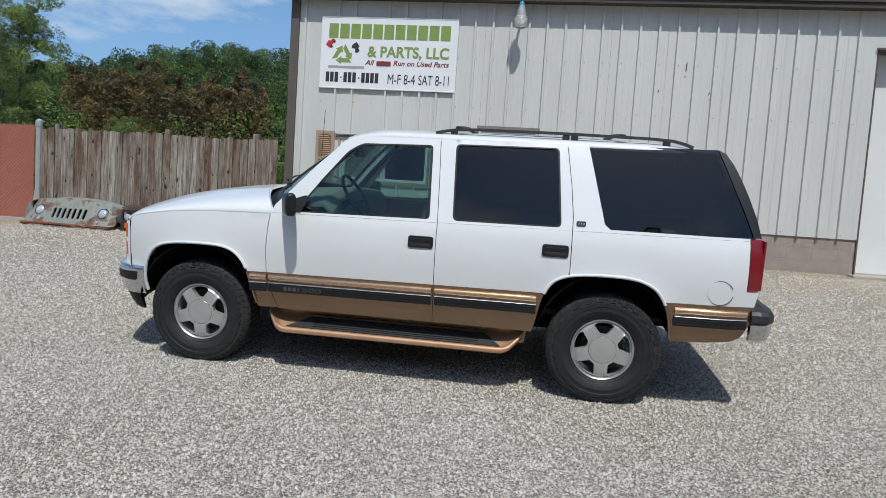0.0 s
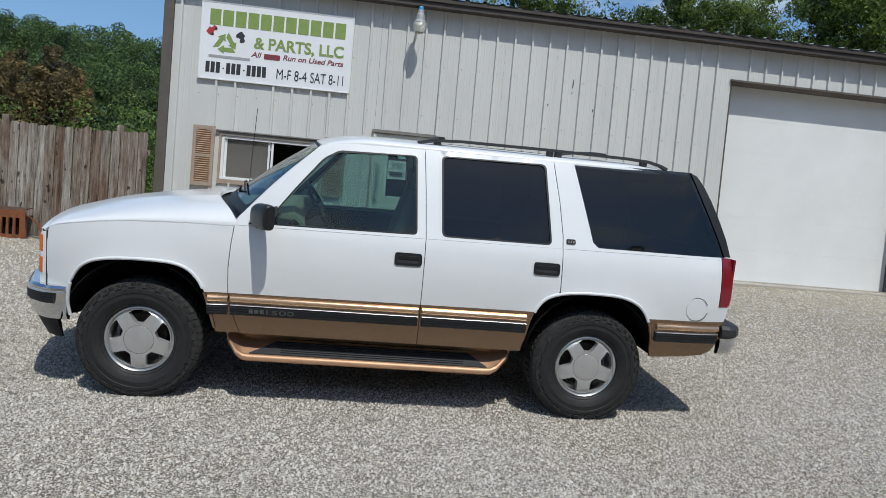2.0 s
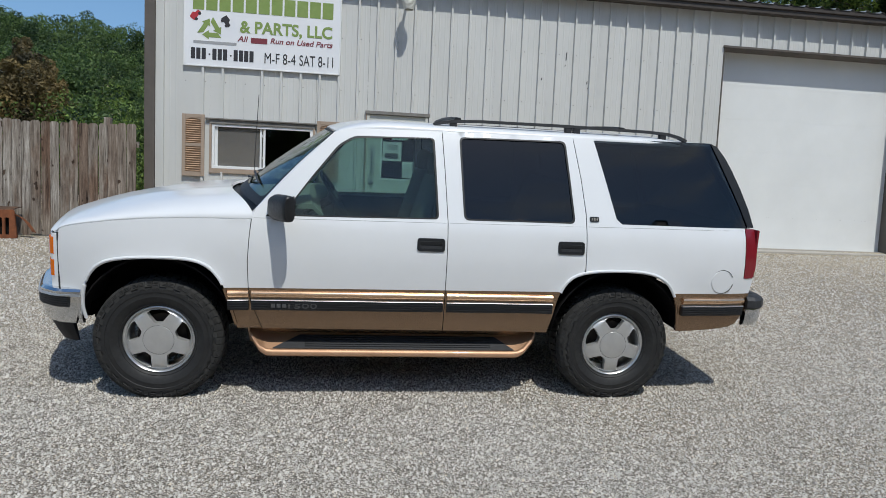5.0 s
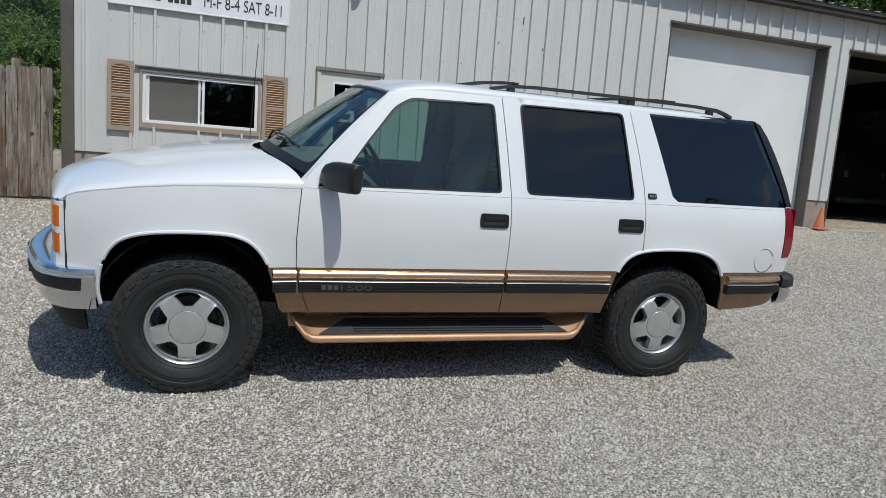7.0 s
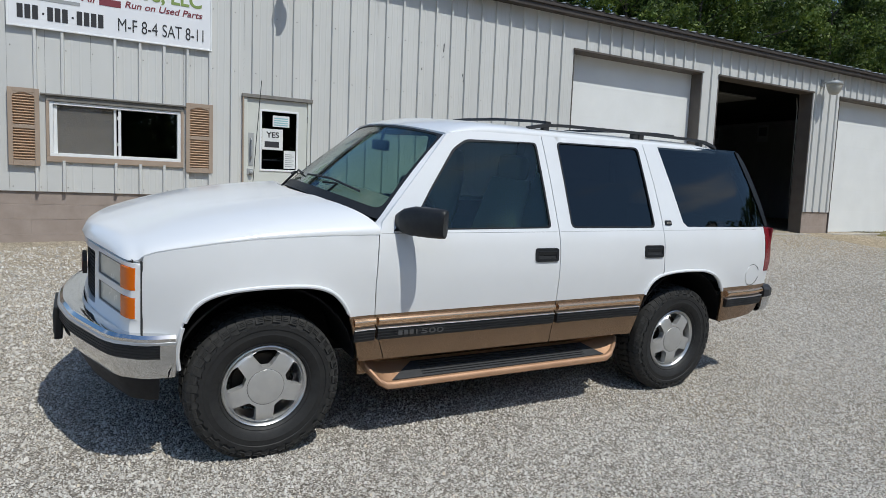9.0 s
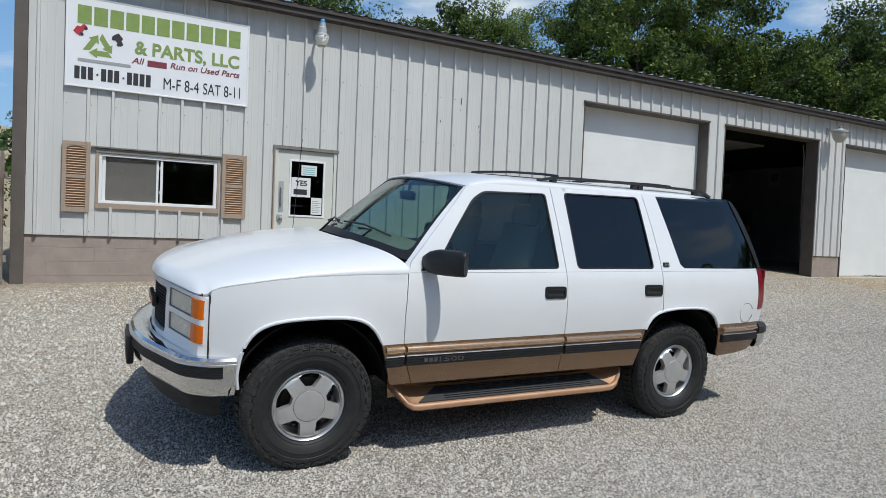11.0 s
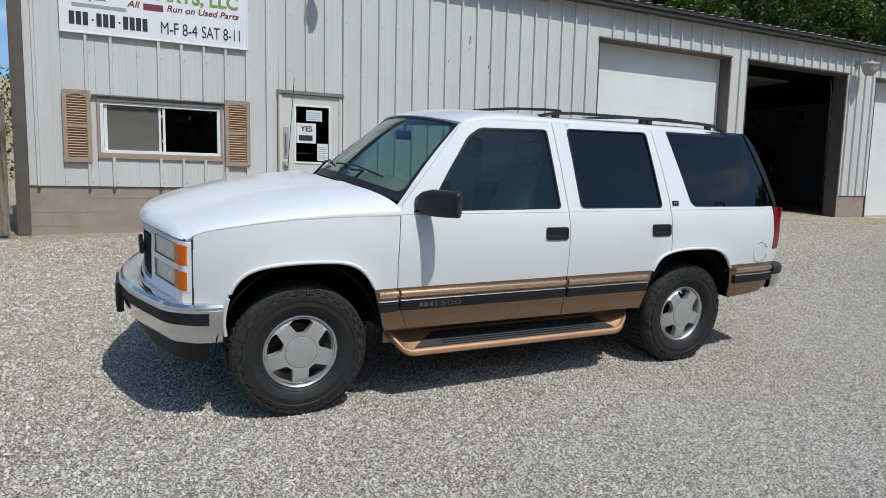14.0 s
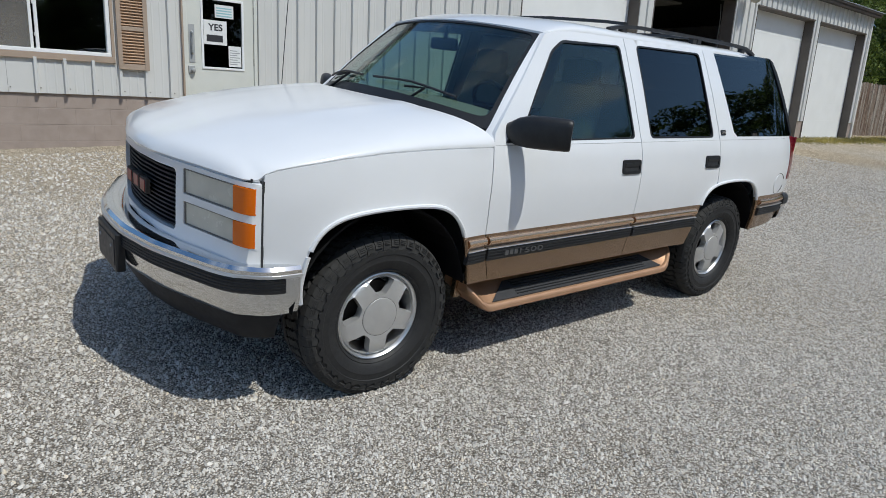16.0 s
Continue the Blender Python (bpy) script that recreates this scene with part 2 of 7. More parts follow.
def ground_z(x, y):
    z = 0.082 * (y - 4.35)
    if y < -1:                       # it levels out behind and beyond the yard
        z = 0.082 * (-1 - 4.35) + 0.02 * (y + 1)
    if y > 12.5:
        z = 0.082 * (12.5 - 4.35)
    z -= 0.10 * smooth((1 - x) / 6) * smooth((y - 7) / 4.5)
    z += 0.03 * smooth((x - 4) / 6) * smooth((y - 7) / 4.5)
    return z


# ---- surfaces of the place ----
M_GRAVEL = mat("gravel_bed", (0.4, 0.39, 0.38), 0.95)


def voronoi(m, scale):
    n, l = m.node_tree.nodes, m.node_tree.links
    co, v = n.new("ShaderNodeTexCoord"), n.new("ShaderNodeTexVoronoi")
    v.inputs["Scale"].default_value = scale
    l.new(co.outputs["Object"], v.inputs["Vector"])
    return v


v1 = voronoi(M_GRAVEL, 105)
sepc = M_GRAVEL.node_tree.nodes.new("ShaderNodeSeparateColor")
M_GRAVEL.node_tree.links.new(v1.outputs["Color"], sepc.inputs[0])
g1 = ramp_node(M_GRAVEL, sepc.outputs[0], [(0.0, (0.36, 0.325, 0.285)), (0.35, (0.63, 0.585, 0.525)), (0.75, (0.78, 0.735, 0.67)), (1.0, (0.90, 0.86, 0.795))])
# darker towards cell edges: shade between the stones put into the colour
gap_shade = ramp_node(M_GRAVEL, v1.outputs["Distance"], [(0.38, (1, 1, 1)), (0.64, (0.36, 0.34, 0.31))])
g2 = ramp_node(M_GRAVEL, noise_node(M_GRAVEL, 0.45, 5, 0.6), [(0.35, (0.84, 0.82, 0.79)), (0.65, (1.0, 1.0, 1.0))])
g3 = ramp_node(M_GRAVEL, noise_node(M_GRAVEL, 0.16, 3, 0.5), [(0.45, (1, 1, 1)), (0.62, (1.0, 0.94, 0.84))])
g4 = mix_node(M_GRAVEL, mix_node(M_GRAVEL, g1, gap_shade, 1.0, "MULTIPLY"), g2, 1.0, "MULTIPLY")
gco, gsp = M_GRAVEL.node_tree.nodes.new("ShaderNodeTexCoord"), M_GRAVEL.node_tree.nodes.new("ShaderNodeSeparateXYZ")
M_GRAVEL.node_tree.links.new(gco.outputs["Object"], gsp.inputs[0])
gdv = M_GRAVEL.node_tree.nodes.new("ShaderNodeMath")
gdv.operation, gdv.inputs[1].default_value = "DIVIDE", 12.0
M_GRAVEL.node_tree.links.new(gsp.outputs[1], gdv.inputs[0])
g5 = ramp_node(M_GRAVEL, noise_node(M_GRAVEL, 15, 9, 0.85), [(0.34, (0.52, 0.51, 0.49)), (0.50, (1.0, 1.0, 1.0)), (0.66, (1.36, 1.35, 1.32))])        # clumps of stones and fines
g4 = mix_node(M_GRAVEL, g4, g5, 1.0, "MULTIPLY")
dusty = ramp_node(M_GRAVEL, gdv.outputs[0], [(0.50, (1, 1, 1)), (0.85, (1.16, 1.085, 0.945))])       # yellower fines by the wall
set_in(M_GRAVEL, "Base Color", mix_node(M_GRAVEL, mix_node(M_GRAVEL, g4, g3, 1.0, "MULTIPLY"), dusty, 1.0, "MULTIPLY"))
inv = M_GRAVEL.node_tree.nodes.new("ShaderNodeMath")
inv.operation, inv.inputs[0].default_value = "SUBTRACT", 1.0
M_GRAVEL.node_tree.links.new(v1.outputs["Distance"], inv.inputs[1])
bump_node(M_GRAVEL, inv.outputs[0], 1.0, 0.016)
M_STONE = mat("crushed_stone", (0.4, 0.4, 0.39), 0.85)
set_in(M_STONE, "Base Color", ramp_node(M_STONE, island_random(M_STONE), [(0.0, (0.24, 0.22, 0.195)), (0.25, (0.47, 0.44, 0.395)), (0.7, (0.64, 0.605, 0.55)), (0.95, (0.73, 0.695, 0.64)), (1.0, (0.66, 0.57, 0.44))]))
M_EARTH = worn("bare_earth", (0.30, 0.24, 0.16), (0.40, 0.33, 0.22), 4, (0.9, 0.98), bump=0.6, bscale=40)
M_METAL = worn("painted_steel_siding", (0.58, 0.58, 0.56), (0.64, 0.64, 0.62), 1.6, (0.42, 0.55), stretch=(1, 1, 0.25), bump=0.05, bscale=8)
M_BROWN = worn("brown_steel_trim", (0.095, 0.081, 0.070), (0.130, 0.111, 0.096), 3, (0.5, 0.6))
M_FASCIA = worn("dark_eave_steel", (0.046, 0.037, 0.031), (0.064, 0.052, 0.044), 3, (0.5, 0.6))
M_BLOCK = worn("painted_block", (0.30, 0.245, 0.21), (0.37, 0.305, 0.265), 5, (0.8, 0.92), bump=0.5, bscale=70)
M_MORTAR = worn("mortar", (0.36, 0.305, 0.265), (0.42, 0.36, 0.315), 8, (0.9, 0.95), bump=0.4)
M_WHITE = worn("white_door_paint", (0.74, 0.75, 0.74), (0.80, 0.81, 0.80), 1.2, (0.45, 0.6))
M_CREAM = worn("cream_door_paint", (0.60, 0.61, 0.56), (0.66, 0.67, 0.62), 2, (0.45, 0.6))
M_VINYL = worn("white_vinyl", (0.78, 0.79, 0.79), (0.84, 0.85, 0.85), 3, (0.35, 0.45))
M_TAN = worn("tan_plastic_shutter", (0.40, 0.26, 0.165), (0.47, 0.31, 0.20), 6, (0.6, 0.75))
M_TAUPE = worn("taupe_trim", (0.34, 0.26, 0.195), (0.40, 0.31, 0.24), 5, (0.6, 0.7))
M_HEADTRIM = worn("weathered_grey_head_trim", (0.17, 0.16, 0.145), (0.25, 0.24, 0.22), 9, (0.6, 0.75), metal=0.2)
# white door panel with the bay's shade put into its colour
M_PANELSHADE = worn("shaded_white_panel", (0.10, 0.10, 0.095), (0.14, 0.14, 0.13), 4, (0.8, 0.9))
# near-black: the shade of the unlit rooms is put into this colour
M_ROOMSHADE = worn("room_shade", (0.020, 0.019, 0.018), (0.032, 0.030, 0.028), 2, (0.85, 0.95))
M_CONCRETE = worn("concrete", (0.36, 0.33, 0.29), (0.45, 0.42, 0.37), 2.5, (0.85, 0.95), bump=0.4, bscale=50)
M_GALV = worn("galvanised_steel", (0.36, 0.37, 0.37), (0.45, 0.46, 0.46), 7, (0.5, 0.65), metal=0.3)
M_PANE = glass("window_pane", (0.85, 0.88, 0.86), 0.0, 0.05)
M_SCREEN = mat("insect_screen", (0.19, 0.18, 0.165), 0.9)
M_SCREEN.node_tree.nodes["Principled BSDF"].inputs["Alpha"].default_value = 0.5
M_CURTAIN = worn("grey_blind", (0.40, 0.36, 0.30), (0.52, 0.48, 0.41), 2, (0.9, 0.95))
M_BLACK = mat("black_paint", (0.015, 0.015, 0.016), 0.5)
M_PAPER = worn("printed_paper", (0.72, 0.73, 0.72), (0.78, 0.79, 0.78), 6, (0.7, 0.8))
M_INK = mat("ink", (0.03, 0.03, 0.035), 0.6)
M_INKGREY = mat("small_print", (0.35, 0.36, 0.37), 0.7)
M_TEAL = mat("teal_print", (0.30, 0.52, 0.55), 0.7)
M_SIGN = worn("white_sign_face", (0.80, 0.81, 0.84), (0.84, 0.85, 0.87), 2, (0.35, 0.5))
M_GREEN = worn("olive_green_print", (0.20, 0.29, 0.07), (0.25, 0.34, 0.10), 9, (0.5, 0.6))
M_MAROON = mat("maroon_print", (0.20, 0.035, 0.05), 0.6)
M_RED = mat("red_print", (0.45, 0.03, 0.04), 0.6)
M_BLUE = mat("blue_cap", (0.05, 0.30, 0.60), 0.4)

# ---- ground ----
bm = bmesh.new()
xs = sorted({*np.arange(-14, 26.1, 1.0).tolist(), -2500, -900, -350, -160, -90, -60, -40, -28, -20, 34, 48, 70, 110, 180, 350, 900, 2500})
ys_ = sorted({*np.arange(-6, 14.1, 0.5).tolist(), -2500, -900, -350, -160, -90, -55, -30, -18, -11, 18, 26, 40, 60, 90, 160, 350, 900, 2500})
add_grid(bm, [[(x, y, ground_z(x, max(-60, y))) for x in xs] for y in ys_])
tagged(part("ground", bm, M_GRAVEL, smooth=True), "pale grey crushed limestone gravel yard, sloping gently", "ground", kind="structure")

# loose stones lying on the bed, where the camera passes nearest
def stones(seed, n, x0, x1, y0, y1, r0, r1, far=False):
    rng = np.random.default_rng(seed)
    base = np.array([(1, 0.1, 0), (0.3, 0.95, 0), (-0.8, 0.6, 0), (-0.8, -0.6, 0), (0.3, -0.95, 0), (0.35, 0.3, 0.9), (-0.45, 0.05, 0.85), (0.25, -0.4, 0.8)], float)
    tri = np.array([(0, 1, 5), (1, 2, 5), (2, 6, 5), (2, 3, 6), (3, 4, 7), (3, 7, 6), (4, 0, 7), (0, 5, 7), (5, 6, 7)])
    px, py = rng.uniform(x0, x1, n), rng.uniform(y0, y1, n)
    away = np.hypot((px + 0.8) * 0.9, py - 0.9)
    keep = rng.random(n) < (np.clip((away - 4.2) / 2.5, 0.0, 1.0) if far else np.clip((8.8 - away) / 4.2, 0.04, 1.0))     # the fine chips thin out towards the wall
    px, py = px[keep], py[keep]
    n = len(px)
    r = r0 + (r1 - r0) * rng.random(n) ** 2
    a = rng.uniform(0, 6.28, n)
    v = base[None] * (0.75 + 0.45 * rng.random((n, 8, 1)))
    v += rng.normal(0, 0.13, v.shape)
    c, s = np.cos(a)[:, None], np.sin(a)[:, None]
    X = (v[..., 0] * c - v[..., 1] * s) * r[:, None]
    Y = (v[..., 0] * s + v[..., 1] * c) * r[:, None]
    Z = v[..., 2] * r[:, None] * (0.9 + 0.7 * rng.random(n))[:, None]
    gz = np.array([ground_z(p, q) for p, q in zip(px, py)])
    co = np.stack([X + px[:, None], Y + py[:, None], Z + gz[:, None] - (r * 0.05)[:, None]], -1).reshape(-1, 3)
    f = (tri[None] + 8 * np.arange(n)[:, None, None]).reshape(-1, 3)
    return co, f


bits = [stones(2, 62000, -9.5, 13.0, 3.5, 11.1, 0.008, 0.016, True), stones(1, 290000, -6.4, 8.0, 2.4, 9.2, 0.0042, 0.0098)]
off, cs, fs = 0, [], []
for c_, f_ in bits:
    cs.append(c_)
    fs.append(f_ + off)
    off += len(c_)
me = bpy.data.meshes.new("m")
me.from_pydata(np.concatenate(cs).tolist(), [], np.concatenate(fs).tolist())
me.materials.append(M_STONE)
tagged(new("gravel", me), "loose angular grey limestone chips on the yard", "gravel", kind="stuff")

# ---- building ----
WX0, WX1, WY, WZ0, WZ1, DEPTH = -4.62, 22.86, 11.5, 1.18, 4.86, 13.0
GAR = [(5.25, 8.985), (9.545, 13.205), (14.42, 18.11), (18.58, 22.40)]
GTOP = 4.25
RIB = 0.3105


def ribbed(x0, x1, z0, z1):
    """A length of ribbed steel sheet, its ribs at fixed places along the wall."""
    prof = [(x0, 0.0)]
    k = math.ceil((x0 + 4.05) / RIB - 0.2)
    while -4.05 + k * RIB < x1 - 0.03:
        c = -4.05 + k * RIB
        if c > x0 + 0.03:
            prof += [(c - 0.026, 0.0), (c - 0.017, -0.042), (c + 0.015, -0.042), (c + 0.024, 0.0)]
            for q in (0.105, 0.205):
                if c + q + 0.02 < x1:
                    prof += [(c + q - 0.014, 0.0), (c + q, -0.0025), (c + q + 0.014, 0.0)]
        k += 1
    prof.append((x1, 0.0))
    prof = sorted(prof)
    b = bmesh.new()
    rows = [[(x, WY + y, z) for x, y in prof] for z in (z0, z1)] + [[(x, WY + 0.012, z) for x, y in prof] for z in (z1, z0)]
    rows.append(rows[0])
    add_grid(b, rows)
    bmesh.ops.remove_doubles(b, verts=b.verts, dist=1e-5)
    return b


wall_front = thing("wall_front", "light grey ribbed steel siding on the long workshop front", "wall", kind="structure")
cells = []
x = WX0 + 0.14
cuts = sorted([x, -4.05, -3.10, -3.63, -1.93, -1.08, -0.045, 1.073, 2.005, 2.936, 3.868, 4.80, *[v for g in GAR for v in g], 13.8, WX1 - 0.1])
for a, b in zip(cuts, cuts[1:]):
    mid = (a + b) / 2
    spans = [(WZ0, WZ1)]
    if -3.63 < mid < -1.93:
        spans = [(WZ0, 1.60), (2.45, WZ1)]
    elif -1.08 < mid < -0.045:
        spans = [(2.74, WZ1)]
    elif any(p < mid < q for p, q in GAR):
        spans = [(GTOP, WZ1)]
    for z0, z1 in spans:
        part("siding_sheet", ribbed(a + 0.0015, b - 0.0015, z0, z1), M_METAL, wall_front)
# screws at the sheets
for z in (1.24, 3.05, 3.9):
    for k in range(0, 30):
        xx = -4.05 + k * RIB + 0.04
        if xx < 5 and not (-1.1 < xx < 0 and z < 2.8):
            b = box(xx - 0.006, xx + 0.006, WY - 0.006, WY + 0.004, z - 0.006, z + 0.006)
            part("screw", b, M_HEADTRIM, wall_front)

# block plinth, course by course
plinth = thing("wall_plinth", "low wall of brownish-pink painted concrete blocks under the siding", "wall", kind="structure")


def plinth_run(x0, x1):
    z_low = 0.20
    part("mortar_core", box(x0, x1, WY + 0.0262, WY + 0.20, z_low, WZ0 + 0.04), M_MORTAR, plinth)
    for i in range(5):
        z1 = WZ0 + 0.02 - i * 0.2
        xx = x0 - (0.2 if i % 2 else 0.0)
        while xx < x1:
            a, b = max(xx, x0) + 0.0008, min(xx + 0.4, x1) - 0.0008
            if b - a > 0.05:
                part("block", box(a, b, WY + 0.0235, WY + 0.06, z1 - 0.195, z1, 0.002), M_BLOCK, plinth)
            xx += 0.4


for run in ((WX0, -1.13), (0.0, 5.25), (8.985, 9.545), (13.205, 14.42), (18.11, 18.58), (22.40, WX1)):
    plinth_run(*run)

# shell of the building: back, sides, roof and the floor inside
tagged(part("wall_left", box(WX0 + 0.02, WX0 + 0.16, WY + 0.2, WY + DEPTH, 0.1, WZ1), M_METAL), "grey steel side wall of the workshop", "wall", kind="structure")
tagged(part("wall_right", box(WX1 - 0.16, WX1, WY + 0.2, WY + DEPTH, 0.1, WZ1), M_METAL), "grey steel side wall of the workshop", "wall", kind="structure")
tagged(part("wall_back", box(WX0, WX1, WY + DEPTH, WY + DEPTH + 0.15, 0.1, WZ1), M_ROOMSHADE), "steel back wall of the workshop, shade put in its colour", "wall", kind="structure")
tagged(part("wall_inner", box(WX0 + 0.16, WX1 - 0.16, WY + 0.21, WY + 0.26, GTOP + 0.02, WZ1), M_ROOMSHADE), "lining above the garage doors, shade put in its colour", "wall", kind="structure")
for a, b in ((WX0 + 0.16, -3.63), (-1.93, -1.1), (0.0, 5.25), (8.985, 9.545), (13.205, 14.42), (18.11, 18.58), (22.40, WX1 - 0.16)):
    tagged(part("wall_lining", box(a, b, WY + 0.21, WY + 0.26, 0.3, GTOP + 0.02), M_ROOMSHADE), "inner lining of the workshop wall, shade put in its colour", "wall", kind="structure")
tagged(part("wall_partition", box(5.0, 5.1, WY + 0.26, WY + DEPTH, 0.5, WZ1), M_ROOMSHADE), "partition inside the workshop, shade put in its colour", "wall", kind="structure")
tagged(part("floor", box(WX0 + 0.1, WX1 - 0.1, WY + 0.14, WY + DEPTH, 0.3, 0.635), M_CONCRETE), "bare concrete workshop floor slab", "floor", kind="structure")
tagged(part("ceiling", box(WX0 + 0.16, WX1 - 0.16, WY + 0.2, WY + DEPTH, WZ1 - 0.03, WZ1 + 0.02), M_ROOMSHADE), "ceiling inside the workshop, shade put in its colour", "ceiling", kind="structure")

roof = thing("roof", "low-pitched ribbed steel roof with a dark brown eave", "roof", kind="structure")
bm = bmesh.new()
prof = []
k = 0
while WX0 - 0.12 + k * 0.3 < WX1 + 0.1:
    c = WX0 - 0.12 + k * 0.3
    prof += [(c, 0.0), (c + 0.2, 0.0), (c + 0.225, 0.032), (c + 0.265, 0.032), (c + 0.29, 0.0)]
    k += 1
add_grid(bm, [[(x, y, z + dz) for x, dz in prof] for y, z in ((WY - 0.27, WZ1 + 0.125), (WY + 7, WZ1 + 1.35), (WY + DEPTH + 0.3, WZ1 + 0.1))])
part("roof_sheet", bm, M_GALV, roof)
part("fascia", box(WX0 - 0.06, WX1 + 0.1, WY - 0.225, WY - 0.20, WZ1 - 0.03, WZ1 + 0.115, 0.004), M_FASCIA, roof)
part("drip_edge", box(WX0 - 0.06, WX1 + 0.1, WY - 0.255, WY - 0.226, WZ1 + 0.055, WZ1 + 0.122, 0.004), M_FASCIA, roof)
part("soffit", box(WX0 - 0.06, WX1 + 0.1, WY - 0.20, WY - 0.03, WZ1 - 0.02, WZ1 + 0.0, 0.002), M_FASCIA, roof)
part("gable_end", box(WX0 - 0.02, WX0 + 0.03, WY + 0.1, WY + DEPTH, WZ1, WZ1 + 0.3), M_BROWN, roof)

trim = thing("trim", "dark brown folded steel corner and door trims", "trim", kind="structure")
part("corner_trim", box(WX0 - 0.02, WX0 + 0.137, WY - 0.035, WY + 0.10, 0.25, WZ1 - 0.03, 0.004), M_BROWN, trim)
part("corner_trim", box(WX1 - 0.10, WX1 + 0.02, WY - 0.035, WY + 0.10, 0.5, WZ1 - 0.03, 0.004), M_METAL, trim)


def garage_door(i, x0, x1, is_open):
    d = thing("door_%d" % i, "open overhead garage doorway into a dark workshop" if is_open else "closed white sectional overhead garage door", "garage door", kind="structure")
    y = WY + 0.27
    for a, b in ((x0, x0 + 0.02), (x1 - 0.02, x1)):
        part("jamb", box(a, b, WY - 0.012, y + 0.06, 0.55, GTOP), M_BROWN, d)
    part("head", box(x0, x1, WY - 0.012, y + 0.06, GTOP - 0.02, GTOP + 0.012), M_BROWN, d)
    part("drip_cap", box(x0 - 0.02, x1 + 0.02, WY - 0.045, WY - 0.012, GTOP - 0.012, GTOP + 0.022), M_BROWN, d)
    part("corner_bead", box(x1, x1 + 0.03, WY - 0.034, WY - 0.002, 1.19, GTOP), M_METAL, d)
    if is_open:
        part("track", tube([(x0 + 0.05, y + 0.08, 0.63), (x0 + 0.05, y + 0.08, GTOP - 0.4), (x0 + 0.05, y + 0.12, GTOP - 0.1)], 0.013), M_HEADTRIM, d)
        part("track", tube([(x1 - 0.05, y + 0.08, 0.63), (x1 - 0.05, y + 0.08, GTOP - 0.4), (x1 - 0.05, y + 0.12, GTOP - 0.1)], 0.013), M_HEADTRIM, d)
        # the raised white door, coloured grey for the shade inside
        part("raised_panel", box(x0 + 0.04, x1 - 0.04, y + 1.3, y + 4.6, GTOP - 0.02, GTOP + 0.03, 0.01), M_PANELSHADE, d)
        return
    n = 6
    h = (GTOP - 0.02 - 0.62) / n
    for k in range(n):
        part("door_panel", box(x0 + 0.02, x1 - 0.02, y, y + 0.045, 0.62 + k * h + 0.0004, 0.62 + (k + 1) * h - 0.0004, 0.0006), M_WHITE, d)
    part("seal", box(x0 + 0.02, x1 - 0.02, y + 0.005, y + 0.04, 0.59, 0.622), M_BLACK, d)


for i, (a, b) in enumerate(GAR):
    garage_door(i + 2, a, b, i == 1)
for a, b in GAR:
    tagged(part("threshold", box(a - 0.1, b + 0.1, WY - 0.25, WY + 0.2, 0.35, 0.615, 0.01), M_CONCRETE), "weathered concrete apron at a garage door", "threshold", kind="structure")

# window with shutters
win = thing("window_1", "white vinyl sliding window in a taupe surround, dark inside", "window", kind="structure")
wx0, wx1, wz0, wz1 = -3.63, -1.93, 1.60, 2.45
for nm, b in (("casing", (wx0, wx1, WY - 0.03, WY + 0.2, wz1 - 0.07, wz1)), ("casing", (wx0, wx1, WY - 0.03, WY + 0.2, wz0 - 0.02, wz0 + 0.055)), ("casing", (wx0, wx0 + 0.035, WY - 0.028, WY + 0.2, wz0 + 0.056, wz1 - 0.071)), ("casing", (wx1 - 0.035, wx1, WY - 0.028, WY + 0.2, wz0 + 0.056, wz1 - 0.071))):
    part(nm, box(*b, 0.004), M_HEADTRIM if b[5] > 2.4 and b[4] > 2.3 else M_TAUPE, win)
part("drip_cap", box(wx0 - 0.06, wx1 + 0.06, WY - 0.055, WY, wz1, wz1 + 0.022, 0.003), M_HEADTRIM, win)
fx0, fx1, fz0, fz1 = wx0 + 0.037, wx1 - 0.037, wz0 + 0.057, wz1 - 0.072
for b in ((fx0, fx1, fz1 - 0.04, fz1), (fx0, fx1, fz0, fz0 + 0.045), (fx0, fx0 + 0.045, fz0 + 0.045, fz1 - 0.04), (fx1 - 0.045, fx1, fz0 + 0.045, fz1 - 0.04)):
    part("window_frame", box(b[0], b[1], WY - 0.012, WY + 0.07, b[2], b[3], 0.004), M_VINYL, win)
mx = (fx0 + fx1) / 2 + 0.04
part("meeting_rail", box(mx - 0.035, mx + 0.0, WY + 0.004, WY + 0.05, fz0 + 0.045, fz1 - 0.04, 0.003), M_VINYL, win)
part("sash_stile", box(mx - 0.09, mx - 0.058, WY + 0.02, WY + 0.05, fz0 + 0.045, fz1 - 0.04, 0.003), M_VINYL, win)
part("sash_stile", box(fx0 + 0.047, fx0 + 0.09, WY + 0.02, WY + 0.05, fz0 + 0.045, fz1 - 0.04, 0.003), M_VINYL, win)
part("latch", box(mx - 0.05, mx - 0.036, WY - 0.006, WY + 0.01, 2.2, 2.24, 0.002), M_VINYL, win)
part("latch", box(mx - 0.05, mx - 0.036, WY - 0.006, WY + 0.01, 1.84, 1.88, 0.002), M_VINYL, win)
p = part("pane", box(fx0 + 0.085, mx - 0.088, WY + 0.032, WY + 0.037, fz0 + 0.04, fz1 - 0.04), M_SCREEN, win, "grey insect screen over glass")
p = part("pane", box(mx, fx1 - 0.044, WY + 0.045, WY + 0.05, fz0 + 0.04, fz1 - 0.04), M_PANE, win)
room = part("window_blind", box(fx0, mx - 0.05, WY + 0.15, WY + 0.16, fz0, fz1), M_CURTAIN, win, "grey blind behind the screen")
